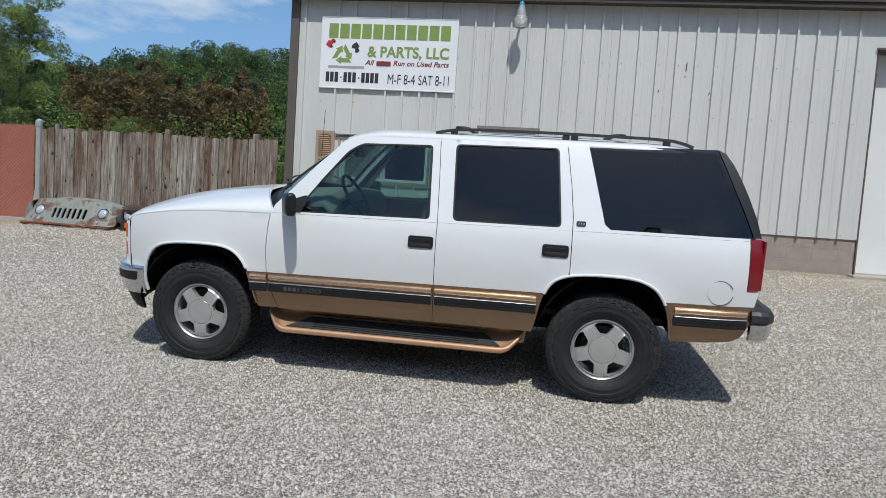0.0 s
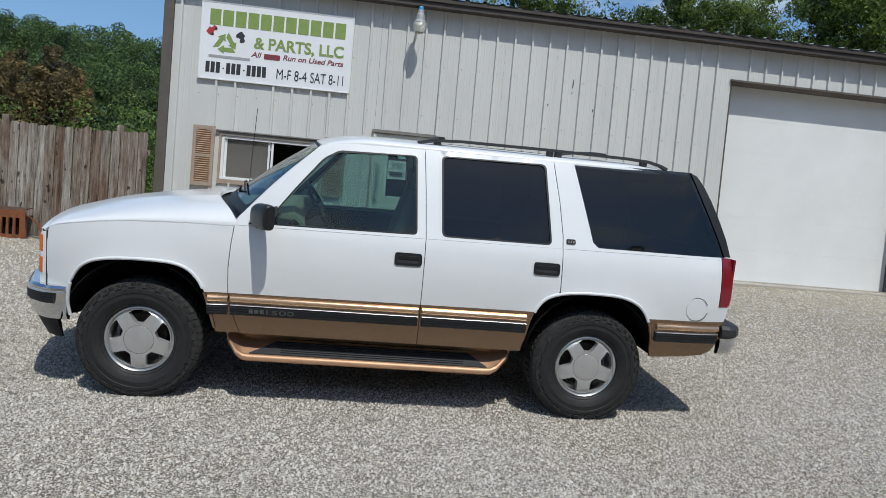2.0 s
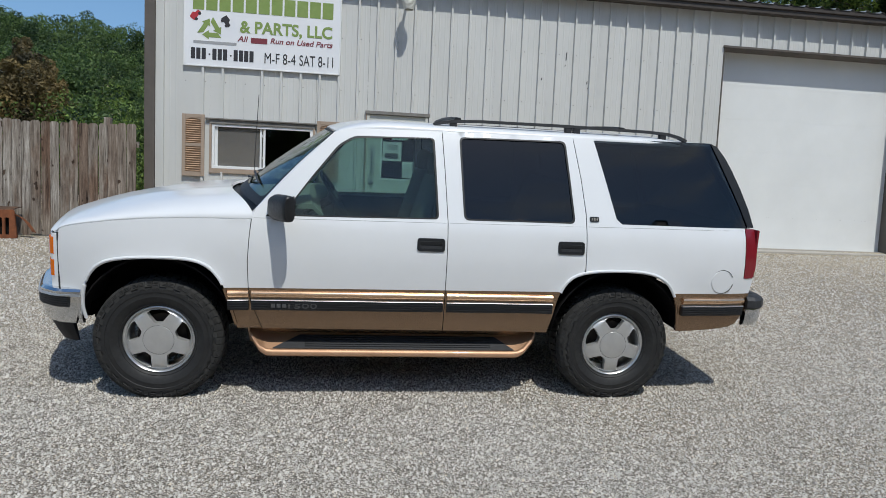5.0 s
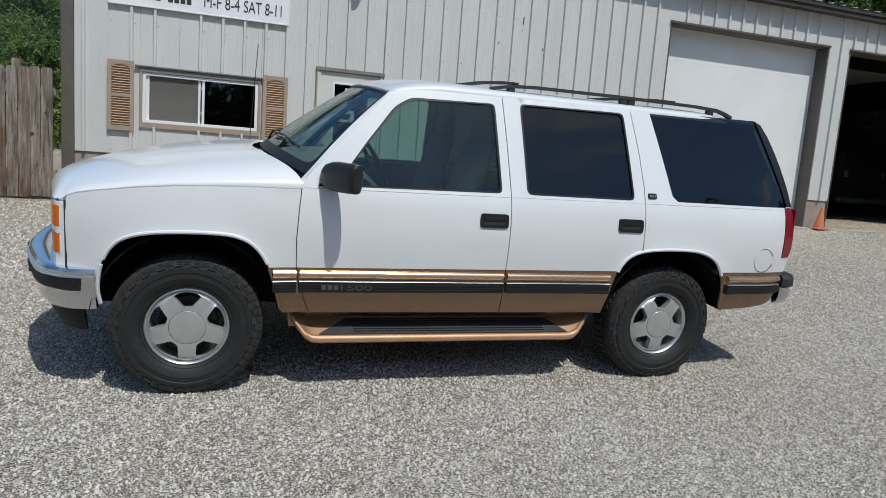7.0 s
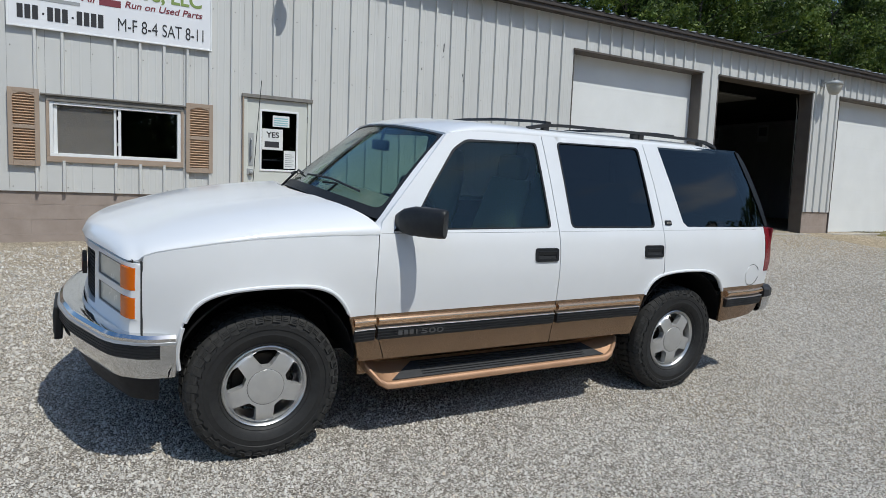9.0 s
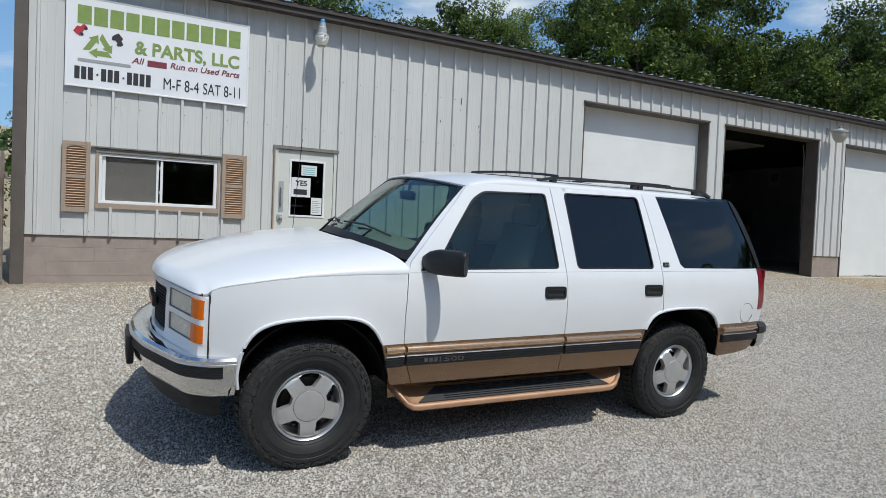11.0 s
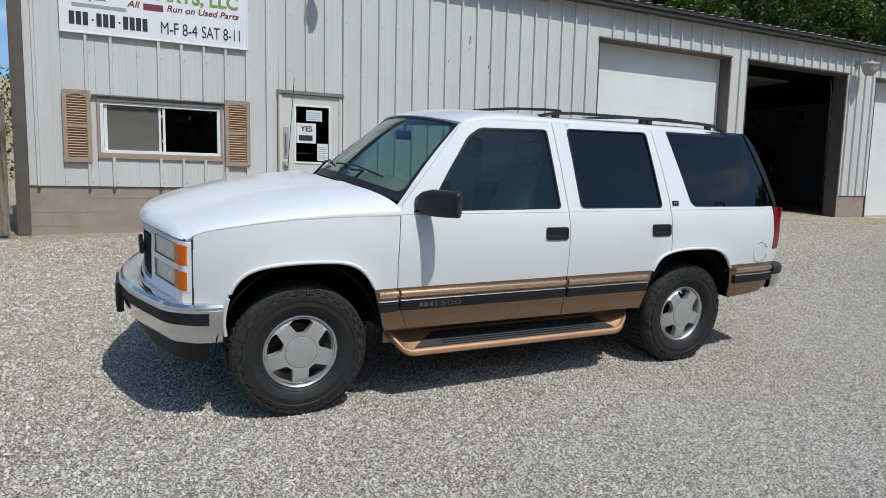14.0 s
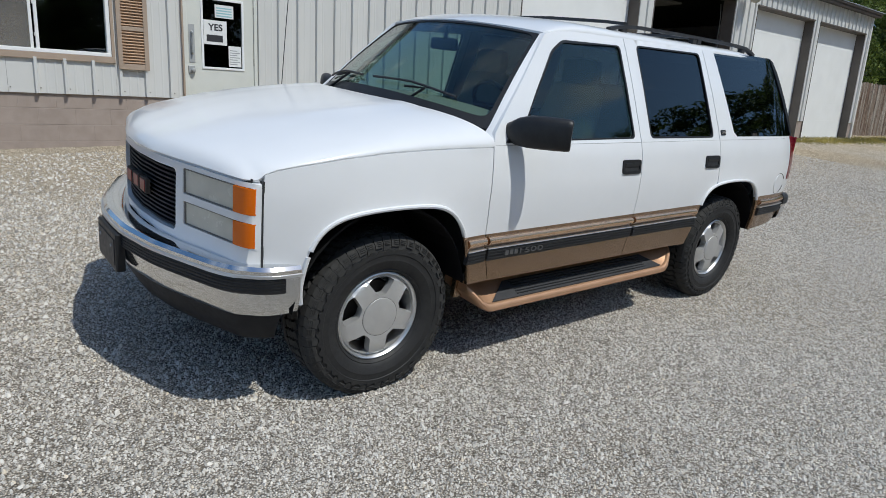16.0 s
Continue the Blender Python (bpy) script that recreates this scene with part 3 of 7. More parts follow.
part("blind_rail", box(fx0 + 0.25, fx0 + 0.62, WY + 0.125, WY + 0.149, fz1 - 0.10, fz1 - 0.05), M_VINYL, win)
# near-black sheet, coloured for the shade behind the window
tagged(part("wall_office", box(wx0 - 0.3, wx1 + 1.2, WY + 2.4, WY + 2.5, 0.6, 3.2), M_ROOMSHADE), "office wall behind the window, shade put in its colour", "wall", kind="structure")


def shutter(x0, x1):
    s = thing("window_shutter", "tan louvred plastic shutter beside the window", "shutter", group="window shutters")
    z0, z1 = 1.515, 2.515
    part("stile", box(x0, x0 + 0.055, WY - 0.058, WY - 0.027, z0, z1, 0.004), M_TAUPE, s)
    part("stile", box(x1 - 0.055, x1, WY - 0.058, WY - 0.027, z0, z1, 0.004), M_TAUPE, s)
    for a, b in ((z0, z0 + 0.07), (1.995, 2.045), (z1 - 0.055, z1)):
        part("rail", box(x0 + 0.055, x1 - 0.055, WY - 0.056, WY - 0.027, a, b, 0.003), M_TAUPE, s)
    part("backing", box(x0 + 0.05, x1 - 0.05, WY - 0.034, WY - 0.028, z0, z1), M_TAN, s)
    arch = bmesh.new()
    n = 10
    w = x1 - x0 - 0.11
    lo = [(x0 + 0.055 + w * i / n, WY - 0.054, z1 - 0.058 - 0.035 + 0.033 * math.sin(math.pi * i / n)) for i in range(n + 1)]
    hi = [(p[0], p[1], z1 - 0.05) for p in lo]
    add_grid(arch, [lo, hi, [(p[0], WY - 0.03, p[2]) for p in hi], [(p[0], WY - 0.03, p[2]) for p in lo], lo])
    part("arched_head", arch, M_TAUPE, s)
    for a, b in ((z0 + 0.075, 1.992), (2.05, z1 - 0.075)):
        k = int((b - a) / 0.034)
        for i in range(k):
            z = a + (b - a) * (i + 0.5) / k
            lv = box(-w / 2, w / 2, -0.013, 0.013, -0.003, 0.003)
            moved(lv, pose((x0 + x1) / 2, WY - 0.044, z, 38, 0, 0))
            part("slat", lv, M_TAN, s)


shutter(-4.05, -3.70)
shutter(-1.90, -1.53)

# office door
door = thing("door_1", "cream steel office door with a dark half window and taped notices", "door", kind="structure")
dx0, dx1, dz1 = -1.08, -0.045, 2.72
part("head_casing", box(dx0 - 0.03, dx1 + 0.03, WY - 0.05, WY + 0.1, dz1 - 0.035, dz1 + 0.02, 0.004), M_HEADTRIM, door)
part("jamb", box(dx0, dx0 + 0.05, WY - 0.03, WY + 0.12, 0.55, dz1 - 0.035, 0.004), M_CREAM, door)
part("jamb", box(dx1 - 0.05, dx1, WY - 0.03, WY + 0.12, 0.55, dz1 - 0.035, 0.004), M_CREAM, door)
part("edge_trim", box(dx0 - 0.02, dx0, WY - 0.045, WY, 0.6, dz1 - 0.035), M_TAUPE, door)
lx0, lx1, lz0, lz1 = dx0 + 0.053, dx1 - 0.053, 0.64, dz1 - 0.04
gx0, gx1, gz0, gz1 = lx0 + 0.22, lx1 - 0.17, 1.62, 2.50
leaf = sheet([(lx0, lz0), (lx1, lz0), (lx1, lz1), (lx0, lz1)], lambda u, v, d: (u, WY - 0.008 + d, v), 0.045, [[(gx0, gz0), (gx1, gz0), (gx1, gz1), (gx0, gz1)]], step=0.5)
part("door_leaf", leaf, M_CREAM, door)
for b in ((gx0 - 0.03, gx1 + 0.03, gz0 - 0.03, gz0), (gx0 - 0.03, gx1 + 0.03, gz1, gz1 + 0.03), (gx0 - 0.03, gx0, gz0, gz1), (gx1, gx1 + 0.03, gz0, gz1)):
    part("glazing_bead", box(b[0], b[1], WY - 0.02, WY + 0.0, b[2], b[3], 0.003), M_VINYL, door)
part("pane", box(gx0, gx1, WY + 0.006, WY + 0.012, gz0, gz1), glass("door_pane", (0.10, 0.11, 0.12)), door)
part("lock_plate", box(lx0 + 0.02, lx0 + 0.10, WY - 0.014, WY - 0.009, 1.66, 2.16, 0.002), M_GALV, door)
part("door_handle", tube([(lx0 + 0.06, WY - 0.02, 2.07), (lx0 + 0.06, WY - 0.06, 2.05), (lx0 + 0.06, WY - 0.06, 1.80), (lx0 + 0.06, WY - 0.02, 1.78)], 0.012, up=(1, 0, 0)), M_GALV, door)
part("knob", moved(lathe([(0.0, -0.07), (0.022, -0.065), (0.03, -0.045), (0.022, -0.025), (0.014, -0.02), (0.035, -0.01), (0.035, -0.005)], 20), pose(lx0 + 0.06, WY, 1.56)), M_GALV, door)
part("hasp", box(lx0 + 0.0, lx0 + 0.09, WY - 0.03, WY - 0.009, 1.52, 1.62, 0.006), M_GALV, door)
for z in (1.1, 1.72, 2.42):
    part("hinge", tube([(lx1 + 0.01, WY - 0.015, z - 0.05), (lx1 + 0.01, WY - 0.015, z + 0.05)], 0.011, up=(1, 0, 0)), M_BROWN, door)


def notice(x0, x1, z0, z1, label, bars=(), ink=None):
    n = thing("notice", label, "notice", group="notices on the door")
    part("paper", box(x0, x1, WY + 0.0015, WY + 0.0045, z0, z1), M_PAPER, n)
    for a, b, c, e in bars:
        part("text_bar", box(x0 + a * (x1 - x0), x0 + b * (x1 - x0), WY + 0.0, WY + 0.0016, z0 + c * (z1 - z0), z0 + e * (z1 - z0)), ink or M_INKGREY, n)
    return n


n1 = notice(gx0 + 0.01, gx0 + 0.33, gz0 + 0.30, gz0 + 0.62, "hand-lettered white paper notice taped inside the door glass", [(0.12, 0.82, 0.12, 0.40)], M_INK)
YES_TEXT = (gx0 + 0.07, WY + 0.001, gz0 + 0.49)
notice(gx0 + 0.17, gx0 + 0.43, gz0 + 0.66, gz0 + 0.83, "pale teal printed card on the door glass", [(0.08, 0.9, 0.1 + 0.2 * i, 0.2 + 0.2 * i) for i in range(4)], M_TEAL)
notice(gx0 + 0.35, gx1 - 0.01, gz0 + 0.02, gz0 + 0.30, "printed white sheet on the door glass", [(0.1, 0.9 if i % 2 else 0.7, 0.1 + 0.11 * i, 0.14 + 0.11 * i) for i in range(7)])

# sign
sg = thing("business_sign", "white rectangular business sign with green and black lettering on the siding", "sign")
sx0, sx1, sz0, sz1, sy = -4.035, -1.555, 3.29, 4.55, WY - 0.03
part("panel", box(sx0, sx1, sy - 0.018, sy, sz0, sz1, 0.003), M_SIGN, sg)
for b in ((sx0 - 0.006, sx1 + 0.006, sz0 - 0.006, sz0 + 0.016), (sx0 - 0.006, sx1 + 0.006, sz1 - 0.016, sz1 + 0.006), (sx0 - 0.006, sx0 + 0.016, sz0 + 0.016, sz1 - 0.016), (sx1 - 0.016, sx1 + 0.006, sz0 + 0.016, sz1 - 0.016)):
    part("edging", box(b[0], b[1], sy - 0.024, sy - 0.002, b[2], b[3], 0.003), M_VINYL, sg)
SW, SH, sf = sx1 - sx0, sz1 - sz0, sy - 0.0215


def on_sign(u, v):
    return sx0 + u * SW, sz1 - v * SH


def sign_bar(u0, u1, v0, v1, m, r=0.006):
    x0, z1 = on_sign(u0, v0)
    x1, z0 = on_sign(u1, v1)
    return part("text_bar", sheet(rounded([(x0, z0), (x1, z0), (x1, z1), (x0, z1)], r, 3), lambda u, v, d: (u, sf + d, v), 0.003, step=0.5), m, sg)


def letters(bm, m, parent):
    """Each letter of a line of writing as a part of its own."""
    left = set(bm.faces)
    groups = []
    while left:
        stack, seen = [left.pop()], set()
        while stack:
            f = stack.pop()
            seen.add(f)
            for e in f.edges:
                for g in e.link_faces:
                    if g in left:
                        left.discard(g)
                        stack.append(g)
        groups.append(seen)
    for g in sorted(groups, key=lambda q: min(v.co.x for f in q for v in f.verts)):
        b = bmesh.new()
        vm = {}
        for f in g:
            b.faces.new([vm.setdefault(v, b.verts.new(v.co)) if v not in vm else vm[v] for v in f.verts])
        for v in [v for v in b.verts if not v.link_faces]:
            b.verts.remove(v)
        part("letter", b, m, parent)
    bm.free()


def sign_text(body, u0, u1, v1, h, m, bold=0.004, slant=0.0):
    x0, z0 = on_sign(u0, v1)
    lean = Matrix(((1, 0, slant, 0), (0, 1, 0, 0), (0, 0, 1, 0), (0, 0, 0, 1)))
    letters(moved(text_mesh(body, h * SH * 1.38, (u1 - u0) * SW, bold), pose(x0, sf + 0.001, z0) @ lean), m, sg)


for k in range(11):                                   # the firm's name as plain bars
    u = 0.055 + k * 0.0823
    sign_bar(u, u + 0.070, 0.095, 0.30, M_GREEN)
sign_text("& PARTS, LLC", 0.35, 0.945, 0.545, 0.150, M_GREEN, 0.007)
sign_text("All", 0.335, 0.395, 0.66, 0.07, M_MAROON, 0.002, 0.25)
sign_bar(0.42, 0.525, 0.605, 0.675, M_MAROON)
sign_text("Run on Used Parts", 0.545, 0.945, 0.66, 0.07, M_MAROON, 0.002, 0.25)
sign_bar(0.06, 0.33, 0.685, 0.72, M_INKGREY)
for k in range(12):
    u = 0.045 + k * 0.0335
    if k in (3, 7):
        sign_bar(u + 0.01, u + 0.02, 0.84, 0.86, M_INK, 0.003)
    else:
        sign_bar(u, u + 0.026, 0.775, 0.915, M_INK)
sign_text("M-F 8-4", 0.51, 0.71, 0.915, 0.14, M_INK, 0.0)
sign_text("SAT 8-11", 0.735, 0.955, 0.915, 0.14, M_INK, 0.0)
letters(moved(text_mesh("YES", 0.12, 0.20, 0.003), pose(*YES_TEXT)), M_INK, n1)
# three bent green arrows in a triangle, with two small vehicles as plain shapes
cu, cv = on_sign(0.165, 0.535)
tri = [Vector((0.275 * math.cos(math.pi / 2 - k * 2 * math.pi / 3), 0.275 * math.sin(math.pi / 2 - k * 2 * math.pi / 3) * 0.92)) for k in range(3)]
for k in range(3):
    p0, p1 = tri[k], tri[(k + 1) % 3]
    d = (p1 - p0).normalized()
    nin = -Vector((p0 + p1)).normalized()
    pts = [p0 + d * a_ + nin * b_ for a_, b_ in ((0.07, 0.0), (0.26, 0.0), (0.26, -0.035), (0.365, 0.036), (0.26, 0.110), (0.26, 0.072), (0.125, 0.072))]
    part("arrow", sheet([(cu + q.x, cv + q.y) for q in pts], lambda u, v, dd: (u, sf + dd, v), 0.003, step=0.5), M_GREEN, sg, "olive green bent arrow")
for u, v, m, rot in ((0.075, 0.37, M_RED, 60), (0.262, 0.43, M_INK, -50)):
    x, z = on_sign(u, v)
    body = [(-0.085, -0.03), (0.085, -0.03), (0.085, 0.02), (0.03, 0.03), (0.015, 0.07), (-0.075, 0.07), (-0.085, 0.02)]
    c, s = math.cos(radians(rot)), math.sin(radians(rot))
    part("emblem_shape", sheet([(x + p * c - q * s, z + p * s + q * c) for p, q in body], lambda u_, v_, d_: (u_, sf + d_, v_), 0.003, step=0.5), m, sg)
    for wx in (-0.05, 0.05):
        px, pz = x + wx * c + 0.035 * s, z + wx * s - 0.035 * c
        part("emblem_wheel", sheet([(px + 0.024 * math.cos(t * math.pi / 6), pz + 0.024 * math.sin(t * math.pi / 6)) for t in range(12)], lambda u_, v_, d_: (u_, sf - 0.001 + d_, v_), 0.003, step=0.5), M_INK, sg)


# yard lamps on the wall
M_OLDLENS = worn("dusty_lamp_lens", (0.40, 0.385, 0.33), (0.50, 0.48, 0.42), 9, (0.4, 0.6))
M_LENS = worn("ribbed_lamp_lens", (0.66, 0.66, 0.60), (0.74, 0.74, 0.68), 9, (0.25, 0.4))


def wall_lamp(x, z, k, cap, label):
    """A yard lamp k times the small one's size, its ribbed lens hanging from a neck on a wall arm."""
    l = thing("wall_lamp", label, "lamp", group="lamps on the wall")
    y = WY - 0.34
    part("bracket", box(x - 0.05, x + 0.05, WY - 0.035, WY, z + 0.10, z + 0.28, 0.006), M_GALV, l)
    part("arm", tube([(x, WY - 0.02, z + 0.19), (x, WY - 0.16, z + 0.21), (x, y, z + 0.17)], 0.022, up=(1, 0, 0)), M_GALV, l)
    at = pose(x, y, z) @ Matrix.Scale(k, 4)
    if cap:
        part("housing", moved(lathe([(0.0, 0.30), (0.05, 0.30), (0.055, 0.24), (0.072, 0.22), (0.080, 0.13), (0.108, 0.105), (0.112, 0.085), (0.09, 0.085)], 24, "z"), at), M_GALV, l, smooth=True)
        part("photocell", moved(lathe([(0.0, 0.365), (0.032, 0.36), (0.040, 0.34), (0.040, 0.30), (0.0, 0.30)], 20, "z"), at), M_BLUE, l, "blue photocell cap")
        pr = [(0.09, 0.09)]
        for i in range(8):
            pr += [(0.112 - 0.0022 * i * i * 0.25, 0.085 - i * 0.018), (0.106 - 0.0022 * i * i * 0.25, 0.077 - i * 0.018)]
        part("lens", moved(lathe(pr + [(0.075, -0.065), (0.072, -0.06), (0.085, 0.085)], 24, "z"), at), M_LENS, l, "ribbed frosted lens")
    else:
        part("housing", moved(lathe([(0.0, 0.20), (0.06, 0.195), (0.085, 0.17), (0.16, 0.15), (0.178, 0.135), (0.178, 0.105), (0.15, 0.105)], 28, "z"), at), M_GALV, l, "flat weathered steel hood", smooth=True)
        part("photocell", moved(lathe([(0.0, 0.255), (0.028, 0.25), (0.036, 0.235), (0.036, 0.195), (0.0, 0.195)], 16, "z"), at), M_HEADTRIM, l)
        pr = [(0.14, 0.11)]
        for i in range(9):
            pr += [(0.160 - 0.0009 * i * i, 0.105 - i * 0.023), (0.153 - 0.0009 * i * i, 0.094 - i * 0.023)]
        part("lens", moved(lathe(pr + [(0.06, -0.112), (0.055, -0.10), (0.13, 0.105)], 28, "z"), at), M_OLDLENS, l, "wide dusty ribbed bucket lens")


wall_lamp(-0.465, 4.42, 1.0, True, "grey dusk-to-dawn yard lamp with blue cap on a wall arm")
wall_lamp(13.55, 4.33, 1.15, False, "large weathered bucket yard lamp on a wall arm")
# scrapes in the paint
for x, z, h in ((2.32, 3.80, 0.16), (2.31, 3.70, 0.03), (1.90, 3.44, 0.05), (2.72, 3.42, 0.06), (2.74, 3.34, 0.03)):
    part("scrape", sheet(rounded([(x, z), (x + 0.016, z + 0.01), (x + 0.022, z + h), (x + 0.004, z + h * 0.8)], 0.005), lambda u, v, d: (u, WY - 0.0055 + d, v), 0.004, step=0.5), M_INK, wall_front, "dark scrape through the paint")


# ---- the parked car ----
M_CARWHITE = mat("white_car_paint", (0.80, 0.812, 0.828), 0.28, 0.0, 0.7)
M_CARWHITE.node_tree.nodes["Principled BSDF"].inputs["Coat Roughness"].default_value = 0.09
set_in(M_CARWHITE, "Base Color", ramp_node(M_CARWHITE, noise_node(M_CARWHITE, 2.2, 5), [(0.3, (0.735, 0.747, 0.760)), (0.7, (0.770, 0.782, 0.796))]))
M_GOLD = mat("gold_metallic_paint", (0.42, 0.27, 0.15), 0.26, 0.88, 0.6)
set_in(M_GOLD, "Base Color", ramp_node(M_GOLD, noise_node(M_GOLD, 900, 2), [(0.3, (0.27, 0.178, 0.110)), (0.7, (0.375, 0.25, 0.16))]))
M_GOLDB = mat("bright_gold_paint", (0.72, 0.48, 0.30), 0.22, 0.9, 0.3)
M_COPPER = mat("copper_gold_paint", (0.60, 0.32, 0.17), 0.50, 0.5, 0.15)
set_in(M_COPPER, "Base Color", ramp_node(M_COPPER, noise_node(M_COPPER, 7, 6), [(0.3, (0.42, 0.242, 0.142)), (0.7, (0.50, 0.30, 0.18))]))
M_CHROME = mat("chrome", (0.70, 0.71, 0.72), 0.11, 1.0)
M_RUBBER = worn("black_rubber_trim", (0.022, 0.023, 0.026), (0.034, 0.035, 0.038), 18, (0.45, 0.6))
M_PLASTIC = worn("black_plastic", (0.012, 0.013, 0.015), (0.019, 0.020, 0.022), 25, (0.4, 0.52), spec=0.35)
M_TYRE = worn("tyre_rubber", (0.011, 0.011, 0.012), (0.021, 0.021, 0.021), 20, (0.58, 0.72), bump=0.25, bscale=130)
M_TREAD = worn("dusty_tread", (0.020, 0.020, 0.020), (0.040, 0.039, 0.037), 30, (0.8, 0.95), bump=0.25, bscale=130)
M_ALLOY = worn("machined_alloy", (0.60, 0.60, 0.60), (0.68, 0.68, 0.67), 12, (0.36, 0.46), metal=0.7)
M_ALLOYB = worn("bright_alloy_lip", (0.58, 0.58, 0.58), (0.66, 0.66, 0.66), 12, (0.30, 0.40), metal=0.85)
M_STEEL = worn("rusty_dark_steel", (0.035, 0.030, 0.027), (0.060, 0.048, 0.040), 12, (0.7, 0.85), metal=0.3)
M_GRILLE = worn("dark_grille_plastic", (0.010, 0.011, 0.014), (0.015, 0.016, 0.020), 14, (0.55, 0.65), spec=0.3)
M_UNDER = worn("underbody_black", (0.008, 0.008, 0.009), (0.014, 0.013, 0.013), 8, (0.9, 0.97), spec=0.1)
M_AMBER = mat("amber_lens", (0.74, 0.145, 0.0), 0.25, 0.0, 0.15, 0.3)
bump_node(M_AMBER, noise_node(M_AMBER, 150, 2), 0.25, 0.003)
M_REDLENS = mat("red_lens", (0.20, 0.010, 0.018), 0.25, 0.0, 0.3)
M_HEADLENS = worn("hazed_headlight_lens", (0.50, 0.485, 0.41), (0.64, 0.62, 0.53), 5, (0.2, 0.3), coat=0.4)
M_TINT = glass("dark_privacy_glass", (0.19, 0.215, 0.225), 0.0, 0.062)
M_CLEAR = glass("green_tinted_glass", (0.66, 0.77, 0.74), 0.0, 0.05)
M_SHIELD = glass("windshield_glass", (0.70, 0.79, 0.765), 0.0, 0.06)
M_CLOTH = worn("grey_beige_seat_cloth", (0.17, 0.165, 0.15), (0.23, 0.22, 0.20), 40, (0.9, 0.98), bump=0.3, bscale=200)
M_DASH = worn("tan_dash_vinyl", (0.34, 0.325, 0.27), (0.40, 0.38, 0.315), 15, (0.6, 0.75), bump=0.2, bscale=300)
M_CABIN = worn("dark_cabin_trim", (0.05, 0.05, 0.052), (0.075, 0.073, 0.072), 6, (0.8, 0.9))
M_HEADLINER = worn("grey_headliner", (0.22, 0.22, 0.21), (0.26, 0.26, 0.25), 20, (0.9, 0.95))
M_FIGURE = worn("dull_silver_figures", (0.10, 0.10, 0.102), (0.15, 0.15, 0.152), 30, (0.4, 0.5), metal=0.5)
M_LOGO = mat("red_emblem", (0.23, 0.032, 0.030), 0.35)

CAR = Matrix.Translation((-2.40, 5.55, 0.087)) @ Euler((math.atan(0.082), 0, radians(0.2))).to_matrix().to_4x4()
car = thing("car", "white and gold four-door off-road estate car parked on gravel", "car", CAR)
WB = 2.985

ZS = [0.30, 0.47, 0.60, 0.75, 0.90, 1.0, 1.10, 1.18, 1.205, 1.30, 1.50, 1.71, 1.79]
YS = [0.895, 0.935, 0.955, 0.968, 0.974, 0.971, 0.957, 0.937, 0.924, 0.888, 0.810, 0.722, 0.685]


def half(x, z):
    """Half the car's width at a place along it and a height."""
    y = float(np.interp(z, ZS, YS))
    if x < -0.10:
        y -= 0.095 * ((-0.10 - x) / 0.5) ** 2.2
    if x > 3.6:
        y -= 0.045 * ((x - 3.6) / 0.35) ** 2
    for c in (0.0, WB):                      # the wings swell a little round the wheels
        r = math.hypot(x - c, z - 0.42)
        y += 0.012 * math.exp(-((r - 0.50) / 0.07) ** 2)
    return y


def flank(side):
    return lambda u, v, d: (u, side * (half(u, v) - d), v)


def two_tone(u, v):
    return 1 if v < 0.752 + 0.0095 * (u - 0.44) and u > 0.2 else 0


TONE = [(0.2, 0.7497), (4.0, 0.7858)]


def eased(pts, k=4):
    """A smooth curve through the points, k steps between each two."""
    out = []
    for i in range(len(pts) - 1):
        a, b, c, d = (Vector(pts[min(len(pts) - 1, max(0, i + j))]) for j in (-1, 0, 1, 2))
        for q in range(k):
            t = q / k
            v = 0.5 * (2 * b + (c - a) * t + (2 * a - 5 * b + 4 * c - d) * t * t + (3 * b - a - 3 * c + d) * t ** 3)
            out.append((v.x, v.y))
    return out + [tuple(pts[-1])]


ARCH_F = eased([(-0.415, 0.53), (-0.425, 0.62), (-0.405, 0.745), (-0.36, 0.835), (-0.29, 0.89), (-0.19, 0.918), (-0.05, 0.930), (0.12, 0.930), (0.23, 0.918), (0.31, 0.885), (0.37, 0.825), (0.41, 0.75), (0.445, 0.64), (0.485, 0.49)])
ARCH_R = eased([(2.495, 0.49), (2.515, 0.60), (2.54, 0.72), (2.575, 0.81), (2.63, 0.87), (2.715, 0.905), (2.84, 0.922), (2.98, 0.926), (3.12, 0.920), (3.22, 0.895), (3.30, 0.845), (3.355, 0.76), (3.39, 0.65), (3.41, 0.51)])
WIN_F = rounded([(0.748, 1.208), (0.922, 1.448), (1.085, 1.654), (1.178, 1.710), (1.690, 1.728), (1.722, 1.222)], 0.03)
WIN_R = rounded([(1.868, 1.742), (2.585, 1.752), (2.632, 1.228), (1.898, 1.224)], 0.035)
WIN_Q = rounded([(2.80, 1.782), (3.665, 1.788), (3.885, 1.240), (2.955, 1.236)], 0.03)
FENDER = [(-0.5705, 1.048), (-0.565, 1.072), (-0.52, 1.090), (-0.44, 1.108), (-0.25, 1.139), (-0.06, 1.158), (0.14, 1.168), (0.33, 1.174), (0.562, 1.177), (0.553, 1.07), (0.545, 0.92), (0.550, 0.76), (0.566, 0.66), (0.632, 0.49)] + ARCH_F[::-1] + [(-0.445, 0.69), (-0.562, 0.702), (-0.5705, 0.80), (-0.5725, 0.93)]
